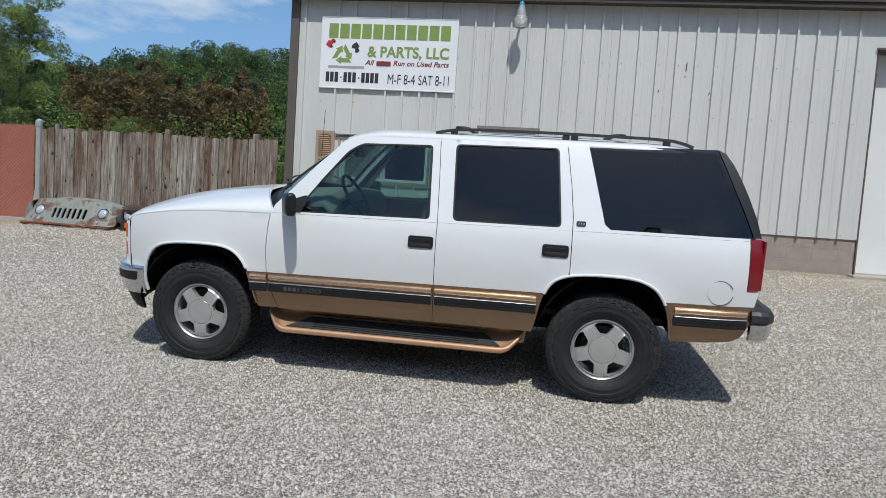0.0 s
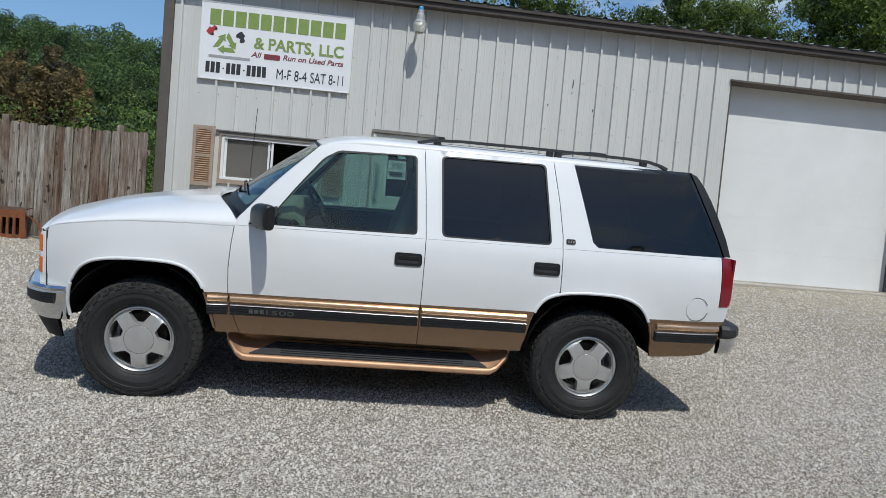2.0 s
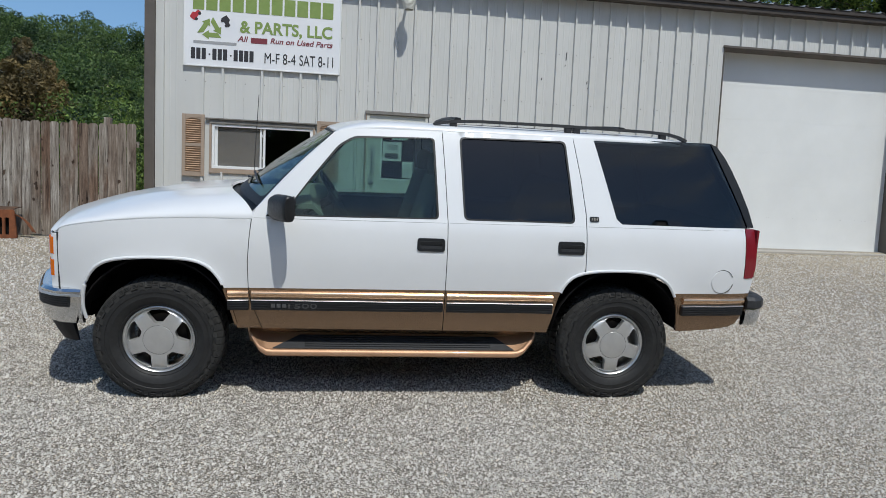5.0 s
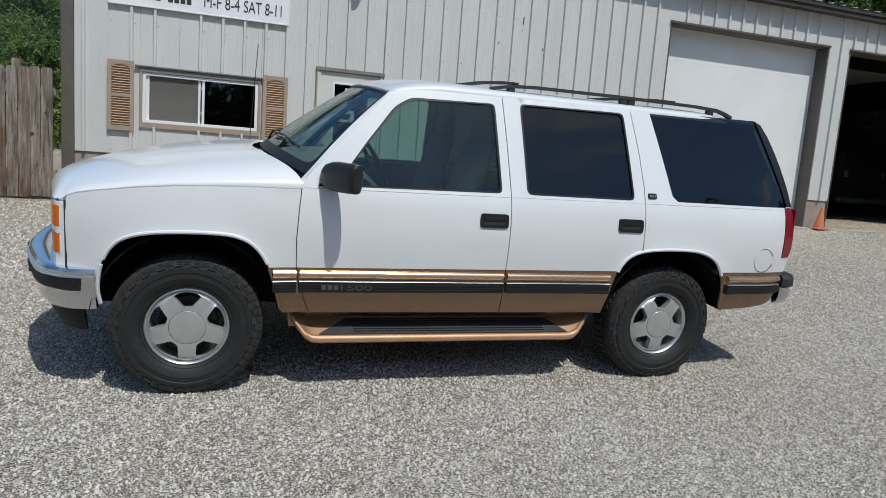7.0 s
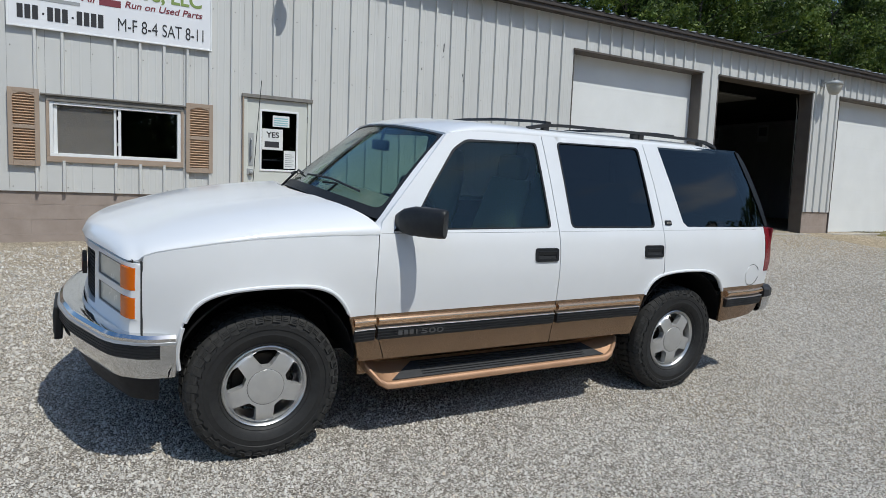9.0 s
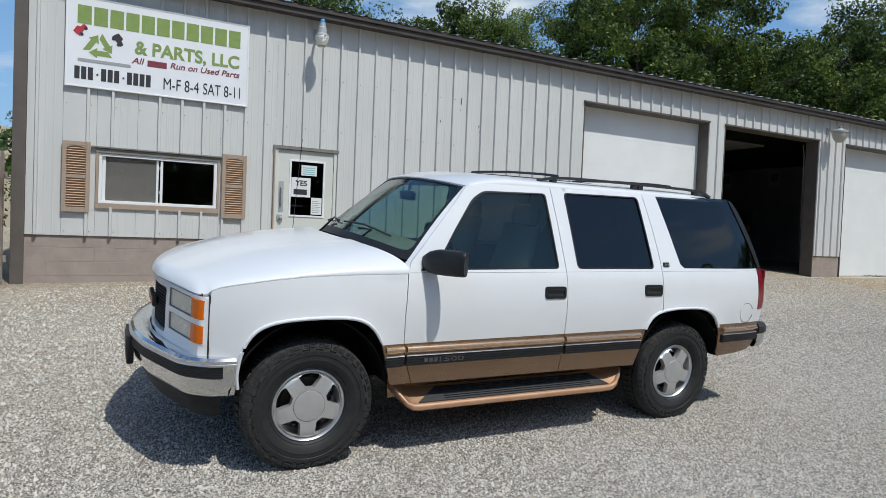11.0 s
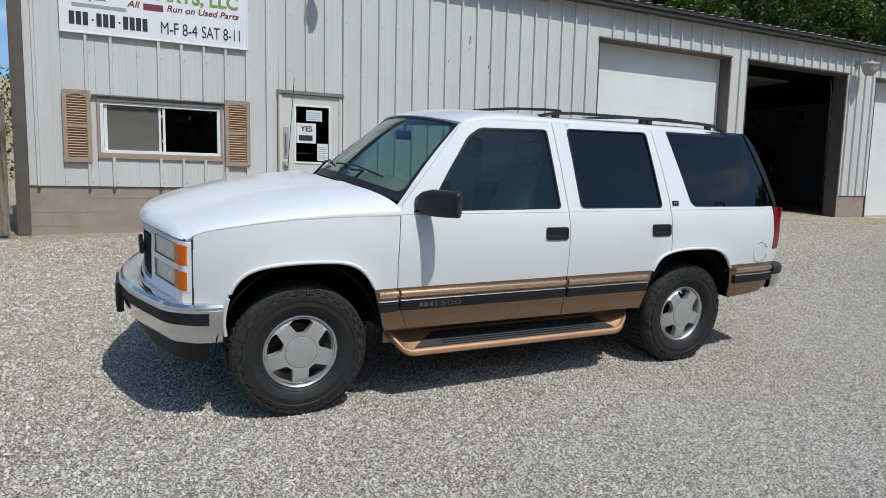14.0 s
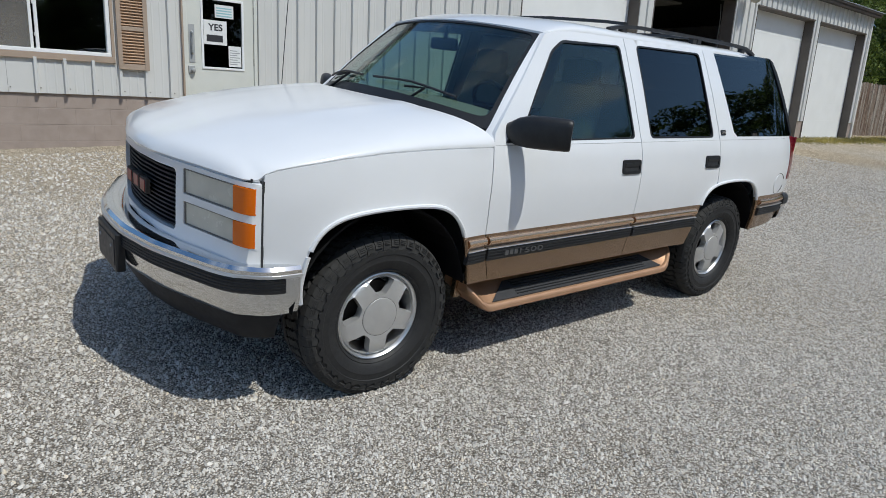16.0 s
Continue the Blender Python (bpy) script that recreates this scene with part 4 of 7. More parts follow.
DOOR_F = [(0.637, 0.487), (1.7845, 0.487), (1.7845, 1.20), (1.7645, 1.52), (1.7445, 1.775), (1.25, 1.768), (1.12, 1.755), (1.045, 1.735), (0.59, 1.245), (0.568, 1.18), (0.558, 1.07), (0.550, 0.92), (0.555, 0.76), (0.571, 0.66)]
DOOR_R = [(1.7895, 0.487), (2.488, 0.487)] + ARCH_R[4:17] + [(2.702, 0.897), (2.7125, 0.93), (2.7110, 1.29), (2.687, 1.51), (2.643, 1.782), (1.7495, 1.777), (1.7695, 1.52), (1.7895, 1.20)]
QUARTER = [(2.718, 0.912)] + ARCH_R[24:] + [(3.63, 0.52), (3.80, 0.54), (3.86, 0.57), (3.915, 0.67), (3.925, 0.78), (3.945, 0.885), (3.862, 0.888), (3.862, 1.232), (2.965, 1.230), (2.925, 1.262), (2.79, 1.787), (2.648, 1.784), (2.692, 1.51), (2.7165, 1.29)]


def grown(poly, d):
    c = sum((Vector(p) for p in poly), Vector((0, 0))) / len(poly)
    return [tuple(Vector(p) + (Vector(p) - c).normalized() * d) for p in poly]


def molding(parent, x0, x1, side, chrome=True):
    """The black rub strip with its bright top line, and the raised gold band above it."""
    def run(za, zb, proud, n=14, peak=0.5):
        b = bmesh.new()
        rows = []
        for i in range(n + 1):
            x = x0 + (x1 - x0) * i / n
            k = 0.0055 * (x - 0.44)
            row = []
            for j in range(9 if peak > 0.5 else 5):
                q = j / (8 if peak > 0.5 else 4)
                z = za + (zb - za) * q
                o = proud * math.sin(math.pi * q) ** 0.55 if peak > 0.5 else proud * (1.0 if 0 < q < 1 else 0.85)
                row.append((x, side * (half(x, z + k) + (o if peak > 0.5 else o)), z + k))
            rows.append([(x, side * (half(x, za + k) - 0.006), za + k)] + row + [(x, side * (half(x, zb + k) - 0.006), zb + k)])
        vs = add_grid(b, rows, close=True)
        b.faces.new(vs[0])
        b.faces.new(vs[-1])
        return b
    m = part("rub_strip", run(0.612, 0.674, 0.020), M_RUBBER, parent, "black ribbed rubber rub strip")
    for i in range(3):
        z = 0.624 + 0.016 * i
        part("strip_rib", run(z, z + 0.006, 0.0245), M_PLASTIC, parent)
    part("bright_line", run(0.672, 0.683, 0.025, 14, 1.0), M_ALLOYB, parent, "bright silver line")
    part("gold_band", run(0.692, 0.738, 0.024, 14, 1.0), M_GOLDB, parent, "raised gold band")


def door_handle(parent, x0, z0, side):
    w, h = 0.178, 0.082
    b = sheet(rounded([(x0, z0), (x0 + w, z0), (x0 + w, z0 + h), (x0, z0 + h)], 0.02), lambda u, v, d: (u, side * (half(u, v) + 0.008 - d), v), 0.012, [rounded([(x0 + 0.018, z0 + 0.018), (x0 + w - 0.018, z0 + 0.018), (x0 + w - 0.018, z0 + h - 0.016), (x0 + 0.018, z0 + h - 0.016)], 0.012)], step=0.05)
    hd = part("door_handle", b, M_PLASTIC, parent, "black door handle bezel")
    y = half(x0 + w / 2, z0 + h / 2)
    part("handle_recess", sheet([(x0 + 0.012, z0 + 0.012), (x0 + w - 0.012, z0 + 0.012), (x0 + w - 0.012, z0 + h - 0.010), (x0 + 0.012, z0 + h - 0.010)], lambda u, v, d: (u, side * (half(u, v) + 0.003 - d), v), 0.01, step=0.05), M_RUBBER, parent)
    part("handle_paddle", box(x0 + 0.02, x0 + w - 0.02, *sorted((side * (y + 0.001), side * (y + 0.007))), z0 + 0.038, z0 + h - 0.018, 0.003), M_PLASTIC, parent)


def window(parent, poly, side, m, name, depth=0.008):
    part(name, sheet(grown(poly, 0.012), lambda u, v, d: (u, side * (half(u, v) - depth - d), v), 0.004, step=0.09), m, parent, smooth=True)
    part("window_seal", sheet(grown(poly, 0.008), lambda u, v, d: (u, side * (half(u, v) + 0.0015 - d), v), 0.012, [grown(poly, -0.006)], step=0.09), M_PLASTIC, parent)


def car_side(side):
    f = part("fender", sheet(FENDER, flank(side), 0.02, lines=[[(0.3, 0.7507), (0.66, 0.7541)]], which=two_tone), [M_CARWHITE, M_GOLD], car, "white front wing with a gold lower edge", smooth=True)
    d1 = part("front_door", sheet(DOOR_F, flank(side), 0.022, [WIN_F], lines=[TONE], which=two_tone), [M_CARWHITE, M_GOLD], car, "white front door with gold lower third", smooth=True)
    d2 = part("rear_door", sheet(DOOR_R, flank(side), 0.022, [WIN_R], lines=[TONE], which=two_tone), [M_CARWHITE, M_GOLD], car, "white rear door with gold lower third", smooth=True)
    q = part("quarter_panel", sheet(QUARTER, flank(side), 0.02, lines=[TONE], which=two_tone), [M_CARWHITE, M_GOLD], car, "white rear quarter with gold lower third", smooth=True)
    # dark strips set in the gaps round the doors to stand for their shade
    for owner, line in ((d1, [(0.565, 1.18), (0.556, 1.07), (0.5475, 0.92), (0.5525, 0.76), (0.5685, 0.66), (0.635, 0.49)]), (d1, [(1.787, 0.49), (1.787, 1.20), (1.767, 1.52), (1.747, 1.77)]), (d2, [(2.7145, 0.93), (2.7138, 1.29), (2.6895, 1.51), (2.6455, 1.775)])):
        part("door_seal", sheet([(x - 0.010, z) for x, z in line] + [(x + 0.010, z) for x, z in line[::-1]], lambda u, v, d: (u, side * (half(u, v) - 0.007 - d), v), 0.006, step=0.2), M_RUBBER, owner)
    window(d1, WIN_F, side, M_CLEAR, "window_glass")
    window(d2, WIN_R, side, M_TINT, "window_glass")
    part("quarter_window", sheet(grown(WIN_Q, 0.016), lambda u, v, d: (u, side * (half(u, v) - 0.003 - d), v), 0.006, step=0.09), M_TINT, car, "dark tinted rear side window", smooth=True)
    pil = [(3.655, 1.793), (3.70, 1.778), (3.755, 1.70), (3.80, 1.615), (3.855, 1.49), (3.905, 1.36), (3.937, 1.236), (3.885, 1.238), (3.84, 1.36), (3.78, 1.50), (3.70, 1.69)]
    part("rear_pillar", sheet(pil, lambda u, v, d: (u, side * (half(u, v) + 0.004 - d), v), 0.03), M_PLASTIC, car, "black rear pillar cover", smooth=True)
    molding(f, 0.432, 0.556, side)
    molding(d1, 0.573, 1.775, side)
    molding(d2, 1.80, 2.505, side)
    molding(q, 3.418, 3.885, side)
    door_handle(d1, 1.592, 1.018, side)
    door_handle(d2, 2.520, 1.026, side)
    # bright lips round the wheel openings
    for arch, owner in ((ARCH_F, f), (ARCH_R[4:], q)):
        run = resample(arch[:-1], 0.03, False)
        for part_run, paint in (([p for p in run if p[1] >= 0.755], M_CARWHITE), ([p for p in run if p[1] < 0.765 and p[0] > 0.2 and (p[0] < 1.0 or p[0] > 3.0)], M_GOLD), ([p for p in run if p[1] < 0.765 and p[0] < -0.2], M_CARWHITE)):
            if len(part_run) > 1:
                b = bmesh.new()
                tube([(x, side * (half(x, z) + 0.003), z) for x, z in part_run], 0.0105, 8, b, (0, 1, 0))
                part("arch_lip", b, paint, owner, smooth=True)
    # badge on the rear pillar
    part("badge", sheet(rounded([(2.737, 1.240), (2.800, 1.241), (2.800, 1.274), (2.737, 1.273)], 0.01), lambda u, v, d: (u, side * (half(u, v) + 0.006 - d), v), 0.009, step=0.1), M_PLASTIC, q, "small black trim badge")
    for i in range(3):
        x = 2.747 + 0.017 * i
        part("badge_bar", box(x, x + 0.010, *sorted((side * (half(x, 1.257) + 0.002), side * (half(x, 1.257) + 0.0095))), 1.250, 1.265), M_CHROME, q)
    # model figures on the door strip
    y = half(0.7, 0.645) + 0.022
    if side < 0:
        for i in range(3):
            part("badge_bar", box(0.692 + 0.034 * i, 0.718 + 0.034 * i, -y - 0.004, -y + 0.012, 0.631, 0.659, 0.003), M_FIGURE, d1)
        letters(moved(text_mesh("1500", 0.043, 0.175, 0.0, 0.004), pose(0.80, -y - 0.001, 0.6305)), M_FIGURE, d1)
    # door mirror: housing on a foot at the front of the window
    hb = bmesh.new()
    rows = []
    # (x, out, half height, half depth) from the foot to the tip, swept back
    for mx, out, hh, dp in ((0.695, 0.85, 0.030, 0.024), (0.698, 0.90, 0.048, 0.034), (0.710, 0.945, 0.068, 0.042), (0.735, 1.00, 0.079, 0.046), (0.765, 1.06, 0.080, 0.046), (0.793, 1.12, 0.079, 0.043), (0.815, 1.168, 0.077, 0.038), (0.822, 1.182, 0.074, 0.034), (0.824, 1.187, 0.066, 0.028)):
        cz = 1.248 + 0.05 * min(0.4, out - 0.85) + 0.01 * smooth((out - 0.85) / 0.15)
        row = []
        for k in range(20):
            a = 2 * math.pi * k / 20
            ca, sa = math.copysign(abs(math.cos(a)) ** 0.65, math.cos(a)), math.copysign(abs(math.sin(a)) ** 0.65, math.sin(a))
            row.append((mx + dp * ca * (1.1 if ca < 0 else 0.75), side * (out - 0.02 * ca), cz + hh * sa))
        rows.append(row)
    vs = add_grid(hb, rows, close=True)
    hb.faces.new(vs[0])
    hb.faces.new(vs[-1])
    mir = part("door_mirror", hb, M_PLASTIC, car, "black plastic door mirror", smooth=True)
    mg = sheet(rounded([(0.93, 1.20), (1.145, 1.205), (1.135, 1.325), (0.95, 1.325)], 0.03), lambda u, v, d: (0.783 + (u - 1.04) * 0.42 - d, side * u, v), 0.006, step=0.1)
    part("mirror_glass", mg, M_CHROME, mir)
    part("mirror_foot", sheet([(0.650, 1.200), (0.790, 1.204), (0.830, 1.285), (0.815, 1.325), (0.740, 1.300)], lambda u, v, d: (u, side * (half(u, v) + 0.010 - d), v), 0.02), M_PLASTIC, mir)
    # thin grey line along the belt, laid on for the crease's shade
    for owner, xa, za, xb, zb in ((d1, 0.578, 1.187, 1.775, 1.197), (d2, 1.80, 1.198, 2.700, 1.206), (q, 2.726, 1.207, 3.85, 1.216)):
        part("belt_shade_line", tube([(xa + (xb - xa) * k / 8, side * (half(xa + (xb - xa) * k / 8, za + (zb - za) * k / 8) + 0.0003), za + (zb - za) * k / 8) for k in range(9)], 0.0016, 5, up=(0, 1, 0)), M_GALV, owner)
    # fuel flap
    if side < 0:
        c = [(3.695 + 0.078 * math.cos(a), 0.868 + 0.078 * math.sin(a)) for a in [2 * math.pi * k / 28 for k in range(28)]]
        part("fuel_flap", sheet(c, lambda u, v, d: (u, side * (half(u, v) + 0.0035 - d), v), 0.006, step=0.05), M_CARWHITE, q, smooth=True)
        tube_pts = [(3.695 + 0.081 * math.cos(a), side * (half(3.695, 0.868 + 0.081 * math.sin(a)) + 0.0005), 0.868 + 0.081 * math.sin(a)) for a in [radians(25) + 2 * math.pi * k / 32 * 0.9 for k in range(33)]]
        part("flap_gap", tube(tube_pts, 0.0022, 5, up=(0, 1, 0)), M_RUBBER, q)
    # tail lamp
    tl = [(3.866, 0.892), (3.935, 0.892), (3.955, 0.95), (3.958, 1.08), (3.950, 1.18), (3.938, 1.228), (3.866, 1.228)]
    tail = part("tail_lamp", sheet(tl, lambda u, v, d: (u, side * (half(u, v) + 0.004 - d), v), 0.06), M_REDLENS, car, "tall red tail lamp", smooth=True)
    part("tail_side", box(3.945, 3.962, *sorted((side * 0.72, side * 0.915)), 0.895, 1.225, 0.006), M_REDLENS, tail)
    # running board: copper-gold moulding with a black tread
    prof = [(0.792, 0.445), (0.806, 0.420), (0.822, 0.408), (0.932, 0.350), (0.944, 0.352), (0.955, 0.347), (0.964, 0.333), (0.964, 0.316), (0.955, 0.308), (0.93, 0.304), (0.78, 0.31), (0.78, 0.445)]
    b = bmesh.new()
    rows = []
    for x, lift, pull in ((0.548, 0.115, 0.075), (0.575, 0.085, 0.045), (0.62, 0.028, 0.012), (0.66, 0.004, 0.0), (0.70, 0, 0), (1.5, 0, 0), (2.26, 0, 0), (2.30, 0.004, 0.0), (2.345, 0.028, 0.012), (2.40, 0.085, 0.045), (2.43, 0.115, 0.075)):
        rows.append([(x, side * (y - pull), z + lift * (1.0 if z > 0.36 else 0.9)) for y, z in prof])
    vs = add_grid(b, rows, close=True)
    b.faces.new(vs[0])
    b.faces.new(vs[-1])
    rb = part("running_board", b, M_COPPER, car, "copper-gold moulded running board", smooth=True)
    part("tread_pad", sheet([(0.70, -0.935), (0.86, -0.828), (2.16, -0.828), (2.28, -0.935)], lambda u, v, d: (u, side * -v, 0.350 + 0.0085 + 0.527 * (v + 0.932) - d), 0.01, step=0.3), M_RUBBER, rb, "black ribbed tread pad")
    for i in range(6):
        yy = 0.838 + 0.0160 * i
        part("tread_rib", box(0.90, 2.12, *sorted((side * yy, side * (yy + 0.005))), 0.350 + 0.527 * (0.932 - yy) + 0.004, 0.350 + 0.527 * (0.932 - yy) + 0.011), M_PLASTIC, rb)
    part("sill", sheet([(0.54, 0.355), (2.44, 0.355), (2.46, 0.50), (0.52, 0.50)], lambda u, v, d: (u, side * (half(u, v) - 0.118 - d), v), 0.03, step=0.2), M_GOLD, car, "gold sill below the doors")


for s_ in (-1, 1):
    car_side(s_)

# bonnet
def hood_edge(x):
    return float(np.interp(x, [-0.66, -0.60, -0.582, -0.566, -0.52, -0.44, -0.25, -0.06, 0.14, 0.33, 0.57], [1.050, 1.052, 1.060, 1.077, 1.096, 1.114, 1.145, 1.164, 1.174, 1.180, 1.183]))


def front_x(y):
    return float(np.interp(abs(y), [0, 0.25, 0.435, 0.65, 0.78, 0.83, 0.852, 0.868, 0.878, 0.8845], [-0.80, -0.785, -0.745, -0.69, -0.656, -0.641, -0.632, -0.620, -0.606, -0.578]))


def cowl_x(y):
    return 0.575 - 0.27 * (1 - min(1, (abs(y) / 0.92) ** 2.2))


rows = []
NU, NV = 44, 48
for i in range(-1, NU + 1):
    t = max(0, i) / NU
    row = []
    for j in range(NV + 1):
        q = -1 + 2 * j / NV
        q = math.copysign(1 - (1 - abs(q)) ** 2.2, q)
        a = abs(q)
        fx = front_x(q * 0.884) - 0.008
        x = fx + (cowl_x(q * 0.92) - fx) * (t ** 1.9)
        e = hood_edge(x)
        y = q * (half(x, e) - 0.001)
        crown = 0.004 + 0.048 * (1 - math.exp(-(x - fx) / 0.022)) + 0.278 * (1 - math.exp(-(x - fx) / 0.70)) + 0.010 * (1 - a * a) * smooth((x - fx) / 0.5)
        z = e + (crown - (e - 1.050)) * max(0.0, 1 - a ** 5.5) ** 0.55 - 0.016 * a * a * (1 - a ** 8) * smooth((x - fx) / 0.3)
        z += 0.006 * math.exp(-((abs(y) - 0.46) / 0.05) ** 2) * smooth((x + 0.45) / 0.4)
        if i < 0:
            x, z = x + 0.004, 1.050
        row.append((x, y, z))
    rows.append(row)
part("bonnet", solid_grid(rows, lambda p: p + Vector((0.01, -0.012 * (1 if p.y > 0 else -1) * min(1, abs(p.y) * 3), -0.016))), M_CARWHITE, car, "white bonnet with soft raised shoulders", smooth=True)

# nose: white panel with the grille and the lamp openings
def nose(u, v, d):
    return (front_x(u) + d + 0.05 * max(0.0, v - 0.95) ** 1.0, u, v)


NOSE = rounded([(-0.8840, 0.70), (0.8840, 0.70), (0.8840, 1.0405), (-0.8840, 1.0405)], 0.012)
GR = rounded([(-0.395, 0.735), (0.395, 0.735), (0.405, 1.008), (-0.405, 1.008)], 0.03)
holes = [GR]
for s in (-1, 1):
    for z0, z1 in ((0.914, 1.022), (0.780, 0.882)):
        holes.append(rounded([(s * 0.455, z0), (s * 0.8775, z0), (s * 0.8775, z1), (s * 0.455, z1)], 0.010))
front = part("nose_panel", sheet(NOSE, nose, 0.06, holes, step=0.05), M_CARWHITE, car, "white nose panel round grille and lamps", smooth=True)
for s in (-1, 1):
    for z0, z1 in ((0.916, 1.020), (0.782, 0.880)):
        h = sheet([(s * 0.458, z0), (s * 0.785, z0), (s * 0.785, z1), (s * 0.458, z1)][::s], lambda u, v, d: (front_x(u) + 0.010 + d, u, v), 0.05, step=0.05)
        hl = part("headlight", h, M_HEADLENS, car, "hazed rectangular headlight", smooth=True)
        part("headlight_surround", sheet([(s * 0.457, z0), (s * 0.788, z0), (s * 0.788, z1), (s * 0.457, z1)][::s], lambda u, v, d: (front_x(u) + 0.004 + d, u, v), 0.012, [[(s * 0.461, z0 + 0.003), (s * 0.786, z0 + 0.003), (s * 0.786, z1 - 0.004), (s * 0.461, z1 - 0.004)][::s]], step=0.08), M_HEADTRIM, hl)
        a = sheet([(s * 0.790, z0), (s * 0.8792, z0), (s * 0.8792, z1), (s * 0.790, z1)][::s], lambda u, v, d: (front_x(u) - 0.003 + d, u * (1 - 0.2 * d), v), 0.05, step=0.010)
        part("marker_lamp", a, M_AMBER, front, "amber corner lamp", smooth=True)
for i in range(13):
    z = 0.745 + 0.0200 * i
    part("grille_bar", sheet([(-0.40, z), (0.40, z), (0.40, z + 0.008), (-0.40, z + 0.008)], lambda u, v, d: (front_x(u) + 0.018 + d, u, v), 0.02, step=0.1), M_GRILLE, front)
part("grille_back", sheet([(-0.42, 0.72), (0.42, 0.72), (0.42, 1.02), (-0.42, 1.02)], lambda u, v, d: (front_x(u) + 0.045 + d, u, v), 0.01, step=0.1), M_UNDER, front)
for i in range(3):                          # the maker's letters as plain blocks
    y = -0.155 + i * 0.108
    em = part("emblem_block", box(-0.808, -0.785, y, y + 0.092, 0.842, 0.912, 0.004), M_STEEL, front, "dark-edged red emblem block")
    part("emblem_face", box(-0.811, -0.807, y + 0.010, y + 0.082, 0.851, 0.903, 0.001), M_LOGO, front)

for s in (-1, 1):                           # dark strips for the shade in the gaps beside and above the nose panel
    part("nose_gap_shade", sheet([(-0.5785, 0.705), (-0.569, 0.705), (-0.569, 1.05), (-0.5785, 1.05)], lambda u, v, d: (u, s * (max(half(u, v) - 0.003, 0.8865) - d), v), 0.02, step=0.05), M_RUBBER, front)
part("nose_gap_shade", sheet([(-0.86, 1.03), (0.86, 1.03), (0.86, 1.056), (-0.86, 1.056)], lambda u, v, d: (front_x(u) + 0.016 + d, u, v), 0.004, step=0.05), M_RUBBER, front)

# front bumper
def bump_x(y):
    return sum(float(np.interp(min(0.93, abs(abs(y) + e)), [0, 0.16, 0.4, 0.5, 0.65, 0.80, 0.87, 0.915, 0.93], [-0.905, -0.90, -0.855, -0.822, -0.765, -0.705, -0.655, -0.565, -0.50])) for e in (-0.05, -0.03, -0.01, 0.01, 0.03)) / 5


plan = [(bump_x(y), y) for y in np.linspace(-0.9, 0.9, 41)]
plan = [(-0.432, -0.938), (-0.50, -0.936), (-0.55, -0.929), (-0.59, -0.912)] + [p for p in plan if abs(p[1]) < 0.88] + [(-0.59, 0.912), (-0.55, 0.929), (-0.50, 0.936), (-0.432, 0.938)]


def band(section, m, name, label="", trim=0):
    """A bumper strip: (how far out, height) pairs carried round the nose."""
    b = bmesh.new()
    rows = []
    for i, p in list(enumerate(plan))[trim:len(plan) - trim]:
        a, c = Vector(plan[max(0, i - 1)]), Vector(plan[min(len(plan) - 1, i + 1)])
        d = (c - a).normalized()
        n = Vector((-d.y, d.x))
        if n.x > 0 and abs(p[1]) < 0.9 or n.dot(Vector((p[0] + 0.2, p[1]))) < 0:
            n = -n
        rows.append([(p[0] + n.x * o, p[1] + n.y * o, z) for o, z in section])
    vs = add_grid(b, rows, close=True)
    b.faces.new(vs[0])
    b.faces.new(vs[-1])
    return part(name, b, m, bumper, label, smooth=True)


bumper = part("front_bumper", box(-0.62, -0.44, -0.76, 0.76, 0.50, 0.66), M_UNDER, car, "chrome front bumper with black rub strip")
band([(-0.10, 0.700), (-0.03, 0.716), (0.0, 0.712), (0.014, 0.698), (0.016, 0.684), (0.004, 0.676), (-0.10, 0.676)], M_CHROME, "bumper_top")
band([(0.010, 0.684), (0.024, 0.682), (0.026, 0.672), (0.010, 0.668)], M_ALLOYB, "bright_bead")
rs = band([(-0.05, 0.672), (0.012, 0.672), (0.019, 0.664), (0.019, 0.608), (0.008, 0.600), (-0.05, 0.600)], M_RUBBER, "rub_strip", "black ribbed rub strip", 1)
for i in range(4):
    z = 0.612 + 0.0135 * i
    band([(0.014, z), (0.0225, z + 0.001), (0.0225, z + 0.006), (0.014, z + 0.007)], M_PLASTIC, "rib", "", 1)
band([(-0.05, 0.675), (0.004, 0.675), (0.007, 0.602), (0.004, 0.56), (-0.010, 0.515), (-0.024, 0.496), (-0.050, 0.492)], M_CHROME, "bumper_lower")
band([(-0.032, 0.494), (-0.066, 0.420), (-0.098, 0.362), (-0.104, 0.357), (-0.112, 0.362), (-0.070, 0.494)], M_GRILLE, "air_dam", "black plastic air dam", 1)
plate = part("plate_bracket", box(-0.945, -0.905, -0.165, 0.165, 0.485, 0.665, 0.006), M_PLASTIC, bumper, "empty black number plate bracket")
part("plate_recess", box(-0.949, -0.944, -0.145, 0.145, 0.515, 0.635, 0.002), M_RUBBER, bumper)
for yy in (-0.10, 0.10):
    part("plate_bolt", moved(lathe([(0, -0.006), (0.008, -0.005), (0.008, 0.0)], 10, "x"), pose(-0.948, yy, 0.60)), M_GALV, bumper)

# roof
rows = []
prof = [(0.690, 1.776), (0.687, 1.788), (0.675, 1.801), (0.645, 1.813), (0.56, 1.826), (0.42, 1.835), (0.22, 1.841), (0.0, 1.843)]
full = [(-y, z) for y, z in prof] + [(y, z) for y, z in prof[-2::-1]]
